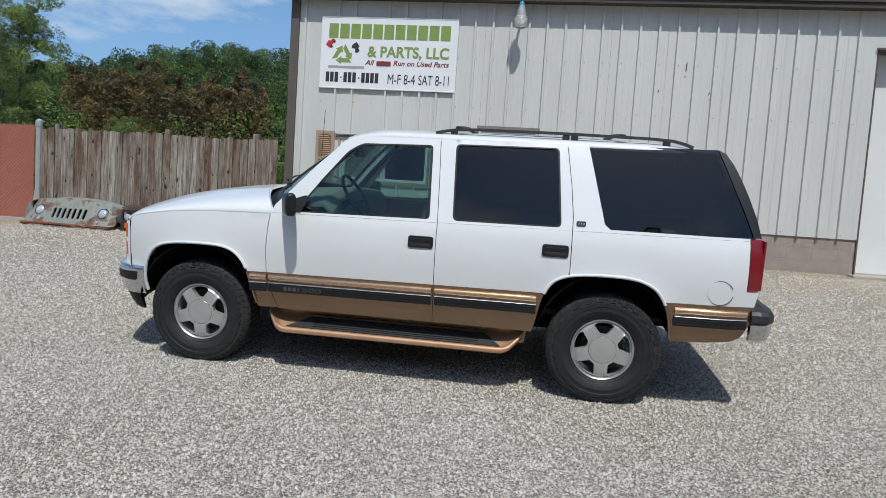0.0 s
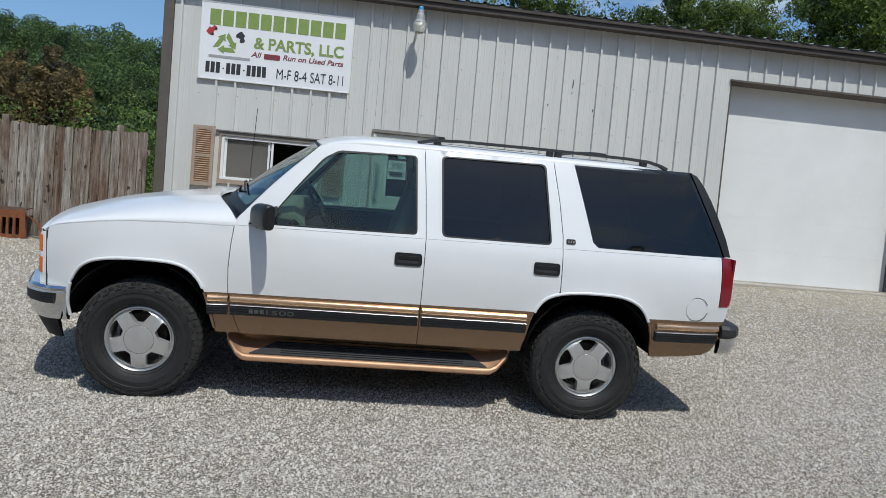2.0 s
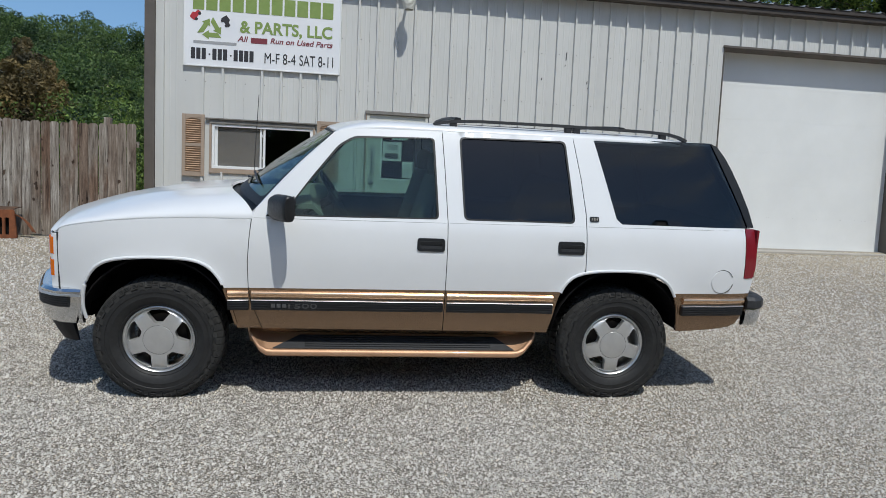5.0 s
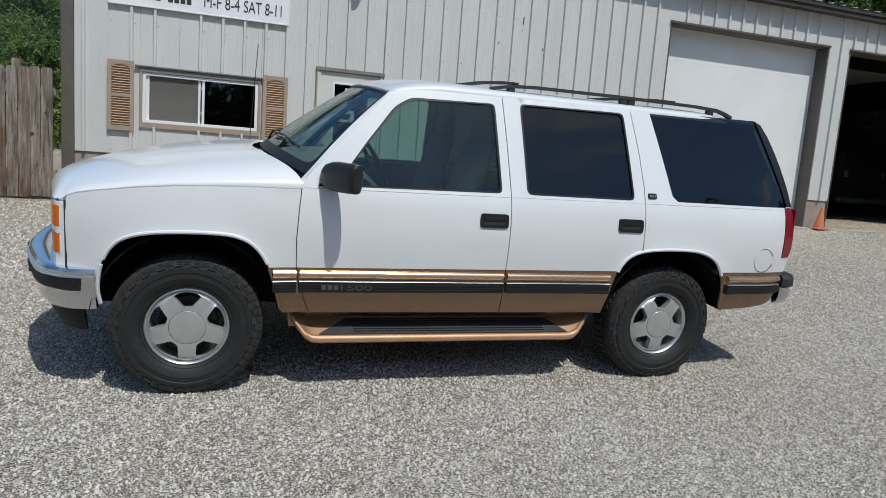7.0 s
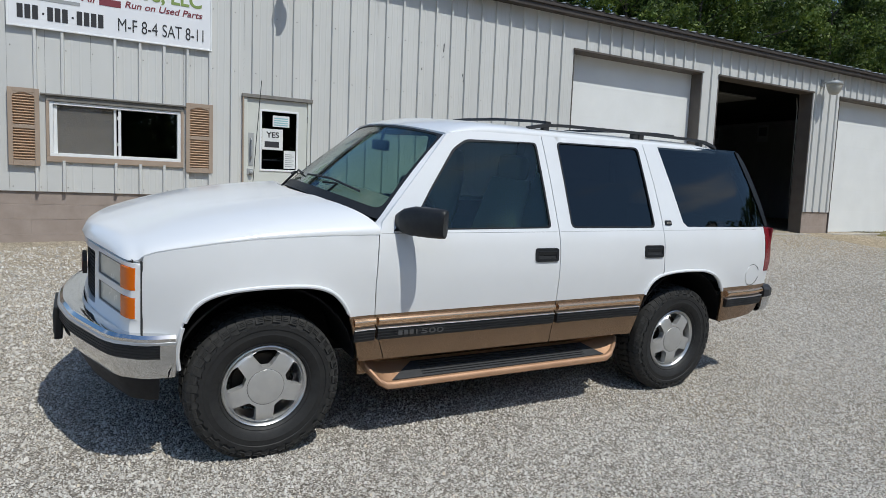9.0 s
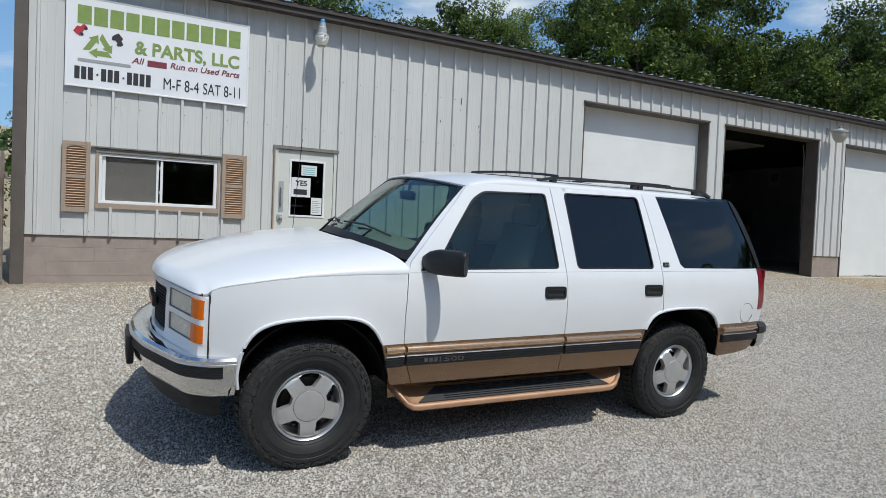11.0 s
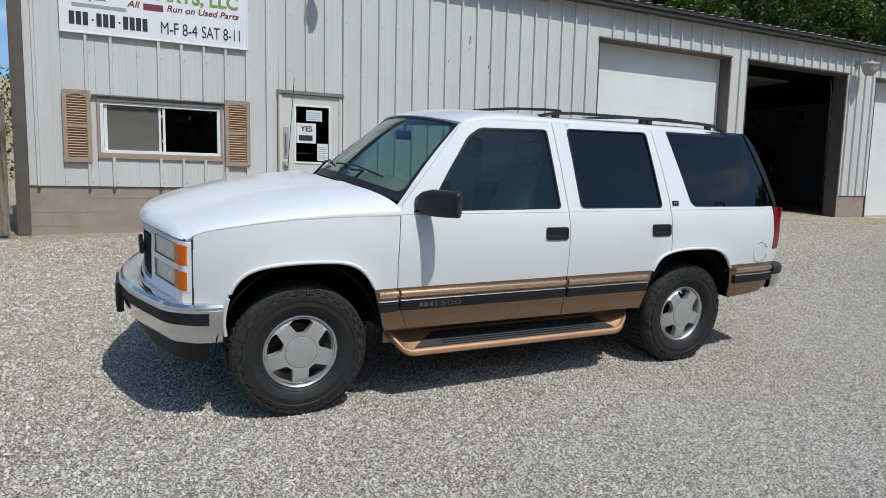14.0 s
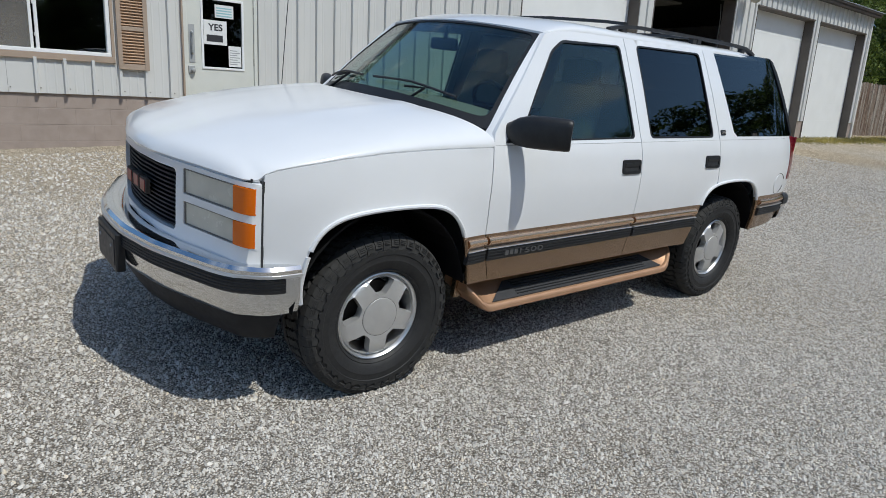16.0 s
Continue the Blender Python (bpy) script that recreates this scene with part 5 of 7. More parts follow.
for i in range(37):
    t = (i / 36) ** 1.35
    row = []
    for y, z in full:
        x0 = 1.052 - 0.085 * (1 - (abs(y) / 0.69) ** 2)
        x1 = 3.665 + 0.05 * (1 - (abs(y) / 0.69) ** 2)
        x = x0 + (x1 - x0) * t
        zf = 1.744 + 0.035 * (1 - (y / 0.69) ** 2)
        f = 1 - (1 - min(1.0, (x - x0) / 0.42)) ** 2.4
        row.append((x, y, zf + (z - zf) * f - 0.03 * smooth((x - x1 + 0.5) / 0.5)))
    rows.append(row)
part("roof_panel", solid_grid(rows, lambda p: p - Vector((0, 0, 0.018))), M_CARWHITE, car, "white steel roof", smooth=True)
part("headliner", box(1.15, 3.6, -0.63, 0.63, 1.755, 1.775, 0.008), M_HEADLINER, car)

# windshield
def shield(u, v, d):
    """u from -1 to 1 across, v from 0 at the cowl to 1 at the roof."""
    k = 1 - u * u
    a = Vector((0.600 - 0.235 * k, 0.862 * u, 1.245 + 0.080 * k))
    b = Vector((1.062 - 0.085 * k, 0.678 * u, 1.738 + 0.035 * k))
    p = a.lerp(b, v)
    n = Vector((-0.70, 0.25 * u, 0.70)).normalized()
    p += n * (0.015 * math.sin(math.pi * v) - d)
    return tuple(p)


SH = [(-1, 0), (1, 0), (1, 1), (-1, 1)]
part("windshield", sheet([(-0.985, 0.02), (0.985, 0.02), (0.985, 0.985), (-0.985, 0.985)], shield, 0.006, step=0.1), M_SHIELD, car, "clear windshield", smooth=True)
part("windshield_band", sheet(rounded(SH, 0.05), lambda u, v, d: shield(u, v, d - 0.004), 0.012, [rounded([(-0.955, 0.085), (0.955, 0.085), (0.955, 0.965), (-0.955, 0.965)], 0.08)], step=0.1), M_PLASTIC, car, "black border of the windshield", smooth=True)
# cowl panel between bonnet and glass
rows = []
for k in range(5):
    t = k / 4
    rows.append([(cowl_x(0.90 * u) + 0.004 + t * (shield(u, 0.02, 0)[0] - cowl_x(0.90 * u) + 0.02), 0.905 * u * (1 - 0.02 * t), (1.178 + 0.125 * (1 - u * u)) * (1 - t) + (1.238 + 0.080 * (1 - u * u)) * t - 0.02 * math.sin(math.pi * t)) for u in np.linspace(-1, 1, 25)])
part("cowl", solid_grid(rows, lambda p: p - Vector((0, 0, 0.03))), M_PLASTIC, car, "black plastic cowl", smooth=True)
for y0, y1, x0 in ((-0.62, -0.02, 0.44), (0.10, 0.72, 0.40)):
    w = part("wiper", tube([(x0, y0 + 0.35, 1.285), tuple(Vector(shield(y0 / 0.88 + 0.18, 0.16, -0.03))), tuple(Vector(shield((y0 + y1) / 2 / 0.84, 0.13, -0.03)))], 0.008, 6), M_PLASTIC, car, "black wiper arm")
    part("wiper_blade", tube([tuple(Vector(shield(y / 0.84, 0.10 + 0.10 * (1 - abs(y - (y0 + y1) / 2)), -0.018))) for y in np.linspace(y0, y1, 7)], 0.007, 6), M_RUBBER, w)
    part("wiper_pivot", moved(lathe([(0, 0.03), (0.016, 0.028), (0.02, 0.0), (0.0, 0.0)], 12, "z"), pose(x0, y0 + 0.35, 1.262)), M_PLASTIC, w)

# white pillars between windshield and doors
for sd in (-1, 1):
    b = bmesh.new()
    rows = []
    for t in np.linspace(-0.13, 1.03, 14):
        g = Vector(shield(sd * 0.985, min(1.0, max(0.0, t)), -0.006)) + Vector((0.465, 0, 0.49)) * (t - min(1.0, max(0.0, t)))
        x, z = 0.588 + 0.457 * t, 1.243 + 0.492 * t
        h = Vector((x + 0.02, sd * (half(x, z) - 0.002), z))
        mid = (g + h) / 2 + Vector((-0.003, sd * 0.003, 0.002))
        back = Vector((0.05, -sd * 0.05, -0.03))
        rows.append([g, mid, h, h + back, g + back])
    vs = add_grid(b, rows, close=True)
    b.faces.new(vs[0])
    b.faces.new(vs[-1])
    part("front_pillar", b, M_CARWHITE, car, "white front roof pillar", smooth=True)
    b = bmesh.new()
    back = Vector((0.05, -sd * 0.05, -0.03))
    vs = add_grid(b, [[r[0] + back * 1.06, r[2] + back * 1.06, r[2] + back * 1.3, r[0] + back * 1.3] for r in rows], close=True)
    b.faces.new(vs[0])
    b.faces.new(vs[-1])
    part("pillar_trim", b, M_CABIN, car, "dark inner pillar trim")

# tail end
bm = sheet([(-0.87, 0.70), (0.87, 0.70), (0.86, 1.20), (0.65, 1.77), (-0.65, 1.77), (-0.86, 1.20)], lambda u, v, d: (3.945 - d - 0.28 * max(0.0, v - 1.22) ** 1.0 / 0.56 - 0.03 * (u / 0.9) ** 2, u, v), 0.03, [[(-0.78, 1.24), (0.78, 1.24), (0.62, 1.70), (-0.62, 1.70)]], step=0.08)
tg = part("tailgate", bm, M_CARWHITE, car, "white tailgate", smooth=True)
part("rear_window", sheet([(-0.79, 1.23), (0.79, 1.23), (0.63, 1.71), (-0.63, 1.71)], lambda u, v, d: (3.935 - d - 0.28 * max(0.0, v - 1.22) / 0.56 - 0.03 * (u / 0.9) ** 2, u, v), 0.006, step=0.12), M_TINT, tg)
plan_r = [(3.915, 0.935), (3.97, 0.938), (4.015, 0.925), (4.050, 0.89), (4.070, 0.80), (4.080, 0.5), (4.085, 0.0)]
plan_r = [(x, -y) for x, y in plan_r] + [p for p in plan_r[-2::-1]]


def rear_band(section):
    b = bmesh.new()
    rows = []
    for i, p in enumerate(plan_r):
        d = (Vector(plan_r[min(len(plan_r) - 1, i + 1)]) - Vector(plan_r[max(0, i - 1)])).normalized()
        rows.append([(p[0] + d.y * o, p[1] - d.x * o, z) for o, z in section])
    vs = add_grid(b, rows, close=True)
    b.faces.new(vs[0])
    b.faces.new(vs[-1])
    return b


rbp = part("rear_bumper", rear_band([(-0.05, 0.675), (0.006, 0.675), (0.010, 0.655), (0.006, 0.600), (-0.008, 0.562), (-0.03, 0.548), (-0.05, 0.550)]), M_CHROME, car, "chrome rear step bumper", smooth=True)
part("step_pad", rear_band([(-0.05, 0.676), (0.014, 0.678), (0.022, 0.690), (0.020, 0.735), (0.004, 0.758), (-0.05, 0.765)]), M_RUBBER, rbp, "black rubber step pad")
part("step_top", sheet(rounded([(3.90, -0.90), (4.04, -0.88), (4.055, 0.88), (3.90, 0.90)], 0.02), lambda u, v, d: (u, v, 0.762 - d), 0.02, step=0.2), M_PLASTIC, rbp)

# roof rack
rack = part("roof_rack", box(2.0, 2.01, -0.01, 0.01, 1.840, 1.846), M_RUBBER, car, "black roof rack with cross bars")
for s in (-1, 1):
    part("rail", sweep([(1.695, s * 0.615, 1.822), (1.76, s * 0.615, 1.836), (1.84, s * 0.615, 1.849), (2.0, s * 0.615, 1.857), (2.6, s * 0.615, 1.860), (3.2, s * 0.615, 1.854), (3.36, s * 0.615, 1.846), (3.44, s * 0.615, 1.828), (3.50, s * 0.615, 1.806)], [(-0.02, -0.010), (0.02, -0.010), (0.017, 0.010), (-0.017, 0.010)]), M_RUBBER, rack)
    for x in (1.83, 2.63, 2.69, 3.32):
        part("rail_foot", box(x - 0.025, x + 0.025, s * 0.615 - 0.018, s * 0.615 + 0.018, 1.806, 1.852, 0.006), M_RUBBER, rack)
for x in (1.86, 3.02):
    part("cross_bar", sweep([(x, -0.61, 1.865), (x, -0.45, 1.874), (x, 0.0, 1.882), (x, 0.45, 1.874), (x, 0.61, 1.865)], [(-0.025, -0.008), (0.025, -0.008), (0.02, 0.01), (-0.02, 0.01)]), M_RUBBER, rack)
part("aerial", tube([(0.30, 0.84, 1.19), (0.32, 0.84, 1.6), (0.345, 0.84, 2.02)], 0.0028, 6, up=(0, 1, 0)), M_PLASTIC, car, "thin black aerial")

# inside of the body: arches, floor, firewall, seats and dash
for cx in (0.0, WB):
    for s in (-1, 1):
        part("wheel_arch_liner", solid_grid([[(cx + 0.47 * math.cos(a), s * y, 0.42 + 0.495 * math.sin(a)) for a in [0.16 + (math.pi - 0.32) * k / 16 for k in range(17)]] for y in (0.94, 0.75, 0.52)], lambda p: p + Vector((0, 0, 0.012))), M_UNDER, car)
part("chassis", box(-0.55, 3.40, -0.46, 0.46, 0.39, 0.50, 0.02), M_UNDER, car)
part("cabin_floor", box(0.50, 2.47, -0.90, 0.90, 0.49, 0.53), M_CABIN, car)
part("boot_floor", box(2.47, 3.90, -0.52, 0.52, 0.52, 0.56), M_CABIN, car)
part("rear_underside", box(3.42, 3.88, -0.82, 0.82, 0.56, 0.60), M_UNDER, car)
part("front_underside", box(-0.58, -0.44, -0.76, 0.76, 0.50, 0.70), M_UNDER, car)
for s in (-1, 1):
    part("wing_inner", box(-0.5, 0.52, *sorted((s * 0.515, s * 0.53)), 0.45, 1.10), M_UNDER, car)
    part("wheel_house", box(2.5, 3.45, *sorted((s * 0.50, s * 0.515)), 0.5, 0.98), M_UNDER, car)
    part("wheel_house_top", box(2.47, 3.45, *sorted((s * 0.515, s * 0.90)), 0.955, 0.985), M_UNDER, car)
part("firewall", box(0.50, 0.53, -0.86, 0.86, 0.5, 1.16), M_CABIN, car)
part("engine_bay", box(-0.60, 0.50, -0.52, 0.52, 0.45, 1.02), M_UNDER, car)
part("axle", tube([(WB, -0.75, 0.39), (WB, 0.75, 0.39)], 0.045, 10), M_STEEL, car)
part("axle", tube([(0.0, -0.75, 0.39), (0.0, 0.75, 0.39)], 0.035, 10), M_STEEL, car)
for s in (-1, 1):
    part("door_trim", sheet([(0.66, 0.55), (2.44, 0.55), (2.48, 0.99), (3.42, 0.99), (3.46, 0.57), (3.84, 0.57), (3.84, 1.19), (0.78, 1.19)], lambda u, v, d: (u, s * (half(u, v) - 0.05 - d), v), 0.03, step=0.2), M_CABIN, car)
rows = []
for x, z in ((0.40, 1.300), (0.52, 1.315), (0.70, 1.330), (0.86, 1.335), (0.93, 1.27), (0.935, 1.12), (0.90, 0.95)):
    rows.append([(x + 0.22 * (u * u) * (1 if x < 0.6 else 0.3), 0.83 * u, z - 0.062 * u * u + (0.02 * math.exp(-((u + 0.45) / 0.22) ** 2) if 0.6 < x < 0.84 else 0)) for u in np.linspace(-1, 1, 25)])
part("dashboard", solid_grid(rows, lambda p: p - Vector((0.0, 0, 0.03))), M_DASH, car, "tan vinyl dashboard", smooth=True)
st = part("steering_wheel", moved(sweep([(0.185 * math.cos(a), 0.185 * math.sin(a), 0) for a in [2 * math.pi * k / 28 for k in range(29)]], ring(0.014, 8), cap=False), pose(1.05, -0.42, 1.30, 0, 58, 0)), M_PLASTIC, car, "black steering wheel", smooth=True)
part("hub", moved(box(-0.17, 0.17, -0.045, 0.045, -0.03, 0.01, 0.015), pose(1.05, -0.42, 1.30, 0, 58, 0) @ pose(0, 0, 0, 0, 0, 90)), M_PLASTIC, st)
part("column", tube([(1.05, -0.42, 1.30), (0.85, -0.42, 1.15)], 0.03), M_PLASTIC, st)


def seat(x, y, w, name="seat"):
    c = box(x - 0.02, x + 0.50, y - w / 2, y + w / 2, 0.74, 0.93, 0.05)
    part(name, c, M_CLOTH, car, "grey cloth seat", smooth=True)
    b = bmesh.new()
    rows = []
    for t in np.linspace(0, 1, 9):
        ww = w / 2 * (1 - 0.22 * t * t)
        cx, cz = x + 0.44 + 0.17 * t, 0.86 + 0.62 * t
        th = 0.075 - 0.02 * t
        rows.append([(cx + th * math.cos(a) * 1.0, y + ww * math.copysign(abs(math.sin(a)) ** 0.5, math.sin(a)), cz) for a in [2 * math.pi * k / 20 for k in range(20)]])
    vs = add_grid(b, rows, close=True)
    b.faces.new(vs[0])
    b.faces.new(vs[-1])
    part("seat_back", b, M_CLOTH, car, "grey cloth seat back", smooth=True)


for y in (-0.42, 0.42):
    seat(1.13, y, 0.52)
    part("headrest", box(1.70, 1.80, y - 0.14, y + 0.14, 1.47, 1.64, 0.045), M_CLOTH, car, "grey cloth headrest", smooth=True)
seat(2.10, 0.0, 1.40, "bench_seat")
part("inner_mirror", box(0.93, 0.965, -0.12, 0.12, 1.60, 1.67, 0.015), M_PLASTIC, car, "inside mirror")
part("mirror_stalk", tube([(0.95, 0, 1.66), (0.97, 0, 1.74)], 0.012, 6, up=(0, 1, 0)), M_PLASTIC, car)
part("console", box(0.95, 1.7, -0.12, 0.12, 0.6, 0.95, 0.04), M_CABIN, car)


# wheels
def tyre_tread():
    """Block tread of an off-road tyre: zigzag shoulder lugs that run down the wall, and staggered blocks between."""
    R, n = 0.393, 52
    tb = bmesh.new()
    for k in range(n):
        for sgn in (-1, 1):
            a = 2 * math.pi * (k + (0.5 if sgn > 0 else 0)) / n
            m = Matrix.Rotation(-a, 4, "Y")
            long = 0.020 if k % 2 else 0.004
            st = [(R - 0.022, 0.058, 0.0, 0.0205), (R, 0.060, 0.0, 0.0200), (R, 0.082, 0.006, 0.0205), (R - 0.003, 0.102, -0.002, 0.0207), (R - 0.012, 0.117, 0.005, 0.0205), (R - 0.030, 0.1250, 0.002, 0.0203), (R - 0.040 - long, 0.1300, 0.005, 0.0195), (R - 0.045 - long, 0.124, 0.006, 0.0185)]
            vs = add_grid(tb, [[m @ Vector((r, sgn * y, sh + q)) for q in (-w, w)] for r, y, sh, w in st])
            for i in (0, 1):
                tb.faces.new([v[i] for v in vs])
            for j in range(3):                       # fine ribs across the lug's flank
                r0 = R - 0.016 - 0.0075 * j
                y0 = 0.1190 + 0.0034 * j
                q0, q1 = (-0.010, 0.016) if k % 2 else (-0.014, 0.010)
                add_grid(tb, [[m @ Vector((r, sgn * y, q)) for q in (q0, q1)] for r, y in ((r0 + 0.002, y0 - 0.002), (r0 + 0.0012, y0 + 0.0035), (r0 - 0.0012, y0 + 0.0045), (r0 - 0.002, y0))])
        a = 2 * math.pi * k / n
        for off, wd, turn in ((-0.034, 0.019, 0.5), (0.004, 0.016, -0.4), (0.038, 0.016, 0.5)):
            c = box(R - 0.022, R + 0.001, off - wd, off + wd, -0.0170, 0.0170)
            moved(c, Matrix.Rotation(-a - off * 6, 4, "Y") @ Matrix.Rotation(turn, 4, "X"))
            me_ = bpy.data.meshes.new("tmp")
            c.to_mesh(me_)
            c.free()
            tb.from_mesh(me_)
            bpy.data.meshes.remove(me_)
    return tb


def jagged_ring():
    """The raised band on the tyre's wall, its outer edge in uneven teeth."""
    b = bmesh.new()
    n = 184
    rows = []
    for which in range(4):
        row = []
        for k in range(n):
            t = 2 * math.pi * k / n
            jag = (0.329, 0.337, 0.336, 0.328, 0.327, 0.341, 0.340, 0.331)[k % 8]
            r, y = ((0.309, -0.1305), (0.312, -0.1335), (jag, -0.1335), (jag + 0.001, -0.1245))[which]
            row.append((r * math.cos(t), y, r * math.sin(t)))
        rows.append(row)
    add_grid(b, rows, close=True)
    return b


def rim_face():
    """The dished alloy face with five deep windows."""
    def face(u, v, d):
        r = math.hypot(u, v)
        y = -0.096 - 0.012 * math.exp(-((r - 0.12) / 0.07) ** 2) + 0.022 * max(0.0, r - 0.185) / 0.02
        return (u * (1 - 0.25 * d), y + d, v * (1 - 0.25 * d))
    outer = [(0.203 * math.cos(2 * math.pi * k / 60), 0.203 * math.sin(2 * math.pi * k / 60)) for k in range(60)]
    wins = []
    for k in range(5):
        a = math.pi / 2 + k * 2 * math.pi / 5
        e, t = Vector((math.cos(a), math.sin(a))), Vector((-math.sin(a), math.cos(a)))
        q = [e * 0.110 + t * 0.021, e * 0.110 - t * 0.021, e * 0.172 - t * 0.071, e * 0.188 - t * 0.044, e * 0.194, e * 0.188 + t * 0.044, e * 0.172 + t * 0.071]
        wins.append(rounded([tuple(p) for p in q], 0.008, 3))
    return sheet(outer, face, 0.042, wins, step=0.022)


WHEEL_PARTS = [
    ("tyre", finish(lathe([(0.215, -0.085), (0.222, -0.104), (0.232, -0.113), (0.236, -0.111), (0.25, -0.122), (0.278, -0.1285), (0.282, -0.1300), (0.285, -0.1290), (0.30, -0.1305), (0.325, -0.1285), (0.350, -0.122), (0.368, -0.110), (0.376, -0.095), (0.379, -0.07), (0.380, 0.0), (0.379, 0.07), (0.376, 0.095), (0.362, 0.116), (0.335, 0.127), (0.295, 0.13), (0.25, 0.122), (0.215, 0.09)], 72), M_TYRE, True), ""),
    ("tread", finish(tyre_tread(), M_TREAD, False), "dusty block tread"),
    ("sidewall_band", finish(jagged_ring(), M_TYRE, False), ""),
    ("rim_face", finish(rim_face(), M_ALLOY, True), "silver five-spoke rim"),
    ("rim_lip", finish(lathe([(0.200, -0.080), (0.206, -0.098), (0.212, -0.103), (0.217, -0.100), (0.217, -0.090), (0.205, -0.075), (0.198, -0.06), (0.196, 0.05), (0.19, 0.05), (0.192, -0.06), (0.198, -0.080)], 60), M_ALLOYB, True), "bright rim lip"),
    ("centre_cap", finish(lathe([(0.0, -0.1125), (0.05, -0.1122), (0.082, -0.1105), (0.0915, -0.1088), (0.0928, -0.1066), (0.0928, -0.095), (0.0, -0.095)], 48), M_ALLOY, True), "round silver centre cap"),
    ("cap_ring", finish(lathe([(0.0928, -0.1062), (0.0945, -0.1068), (0.0945, -0.1), (0.0928, -0.1)], 48), M_STEEL, False), ""),
    ("brake", finish(lathe([(0.0, -0.02), (0.15, -0.02), (0.155, 0.0), (0.155, 0.05), (0.0, 0.05)], 40), M_STEEL, False), ""),
    ("brake_bell", finish(lathe([(0.0, -0.06), (0.07, -0.06), (0.075, -0.02), (0.0, -0.02)], 24), M_STEEL, False), ""),
]


def wheel(cx, side):
    w = new("wheel")
    w.parent = car
    w.location = (cx, side * 0.80, 0.390)
    w.rotation_euler = (0, 0, math.pi if side > 0 else 0)
    w["label"] = "off-road tyre on a five-spoke alloy wheel"
    for name, me_, label in WHEEL_PARTS:
        o = new(name, me_)
        o.parent = w
        if label:
            o["label"] = label


for cx in (0.0, WB):
    for s in (-1, 1):
        wheel(cx, s)


# ---- fence and what stands round the yard ----
M_WOOD = mat("weathered_fence_wood", (0.3, 0.27, 0.24), 0.9)
w1 = ramp_node(M_WOOD, noise_node(M_WOOD, 9, 9, 0.75, (3.2, 3.2, 0.22), "Object", True), [(0.36, (0.070, 0.057, 0.048)), (0.45, (0.180, 0.160, 0.142)), (0.55, (0.272, 0.252, 0.230)), (0.68, (0.45, 0.435, 0.41))])
w2 = ramp_node(M_WOOD, object_random(M_WOOD), [(0.0, (0.66, 0.53, 0.45)), (0.2, (0.86, 0.79, 0.73)), (0.6, (1.0, 0.98, 0.95)), (1.0, (1.22, 1.21, 1.19))])
w3 = ramp_node(M_WOOD, noise_node(M_WOOD, 1.1, 5, 0.65, (1.5, 1.5, 0.45), "Object", True), [(0.40, (0.58, 0.41, 0.32)), (0.49, (0.95, 0.90, 0.85)), (0.62, (1.14, 1.13, 1.11))])    # brown where the bleached skin is gone
w4 = ramp_node(M_WOOD, noise_node(M_WOOD, 7.5, 2, 0.4, (1.6, 1.6, 0.8), "Object", True), [(0.27, (0.22, 0.16, 0.12)), (0.32, (1, 1, 1))])                                               # knots
set_in(M_WOOD, "Base Color", mix_node(M_WOOD, mix_node(M_WOOD, mix_node(M_WOOD, w1, w2, 1.0, "MULTIPLY"), w3, 1.0, "MULTIPLY"), w4, 1.0, "MULTIPLY"))
bump_node(M_WOOD, noise_node(M_WOOD, 14, 6, 0.7, (9, 9, 0.5), "Object", True), 0.5, 0.006)


def board_mesh(w, h, ear):
    b = bmesh.new()
    p = [(0.003, 0.0), (w - 0.003, 0.0), (w - 0.003, h - ear), (w - 0.003 - ear * 0.8, h), (0.003 + ear * 0.8, h), (0.003, h - ear)]
    f0 = [b.verts.new((x, 0.0, z)) for x, z in p]
    f1 = [b.verts.new((x, 0.018, z)) for x, z in p]
    b.faces.new(f0)
    b.faces.new(f1[::-1])
    for i in range(6):
        j = (i + 1) % 6
        b.faces.new((f0[i], f1[i], f1[j], f0[j]))
    return finish(b, M_WOOD, False)


def wood_fence(name, x0, x1, y, z0, z1, label, seed):
    rng = random.Random(seed)
    f = thing(name, label, "fence", kind="structure")
    meshes = [board_mesh(w, z1 - z0, 0.03) for w in (0.13, 0.138, 0.145)]
    x = x0
    while x < x1 - 0.05:
        k = rng.randrange(3)
        o = new("board", meshes[k])
        o.parent = f
        o.location = (x, y + rng.uniform(0, 0.006), z0 + rng.uniform(-0.025, 0.025))
        o.rotation_euler = (rng.uniform(-0.006, 0.006), rng.uniform(-0.006, 0.006), 0)
        x += (0.13, 0.138, 0.145)[k] + rng.uniform(0.0005, 0.005)
    for z in (z0 + 0.3, z1 - 0.35):
        part("rail", box(x0, x1, y + 0.024, y + 0.064, z, z + 0.09), M_WOOD, f)
    return f


FY = 11.25
fence = wood_fence("wood_fence", -9.47, -4.66, FY, 0.50, 2.27, "weathered grey dog-eared board fence", 3)
for x in (-9.25, -6.95, -5.20):
    part("post", box(x, x + 0.10, FY + 0.07, FY + 0.17, 0.4, 2.37, 0.006), M_WOOD, fence)
wood_fence("wood_fence", 22.95, 30.0, 12.2, 0.6, 2.75, "tall weathered brown board fence", 8)

# red privacy slats in a chain-link fence
M_REDSLAT = worn("faded_red_slat", (0.33, 0.070, 0.032), (0.42, 0.105, 0.05), 12, (0.6, 0.75))
cl = thing("chain_link_fence", "chain-link fence woven with faded red privacy slats", "fence", kind="structure")
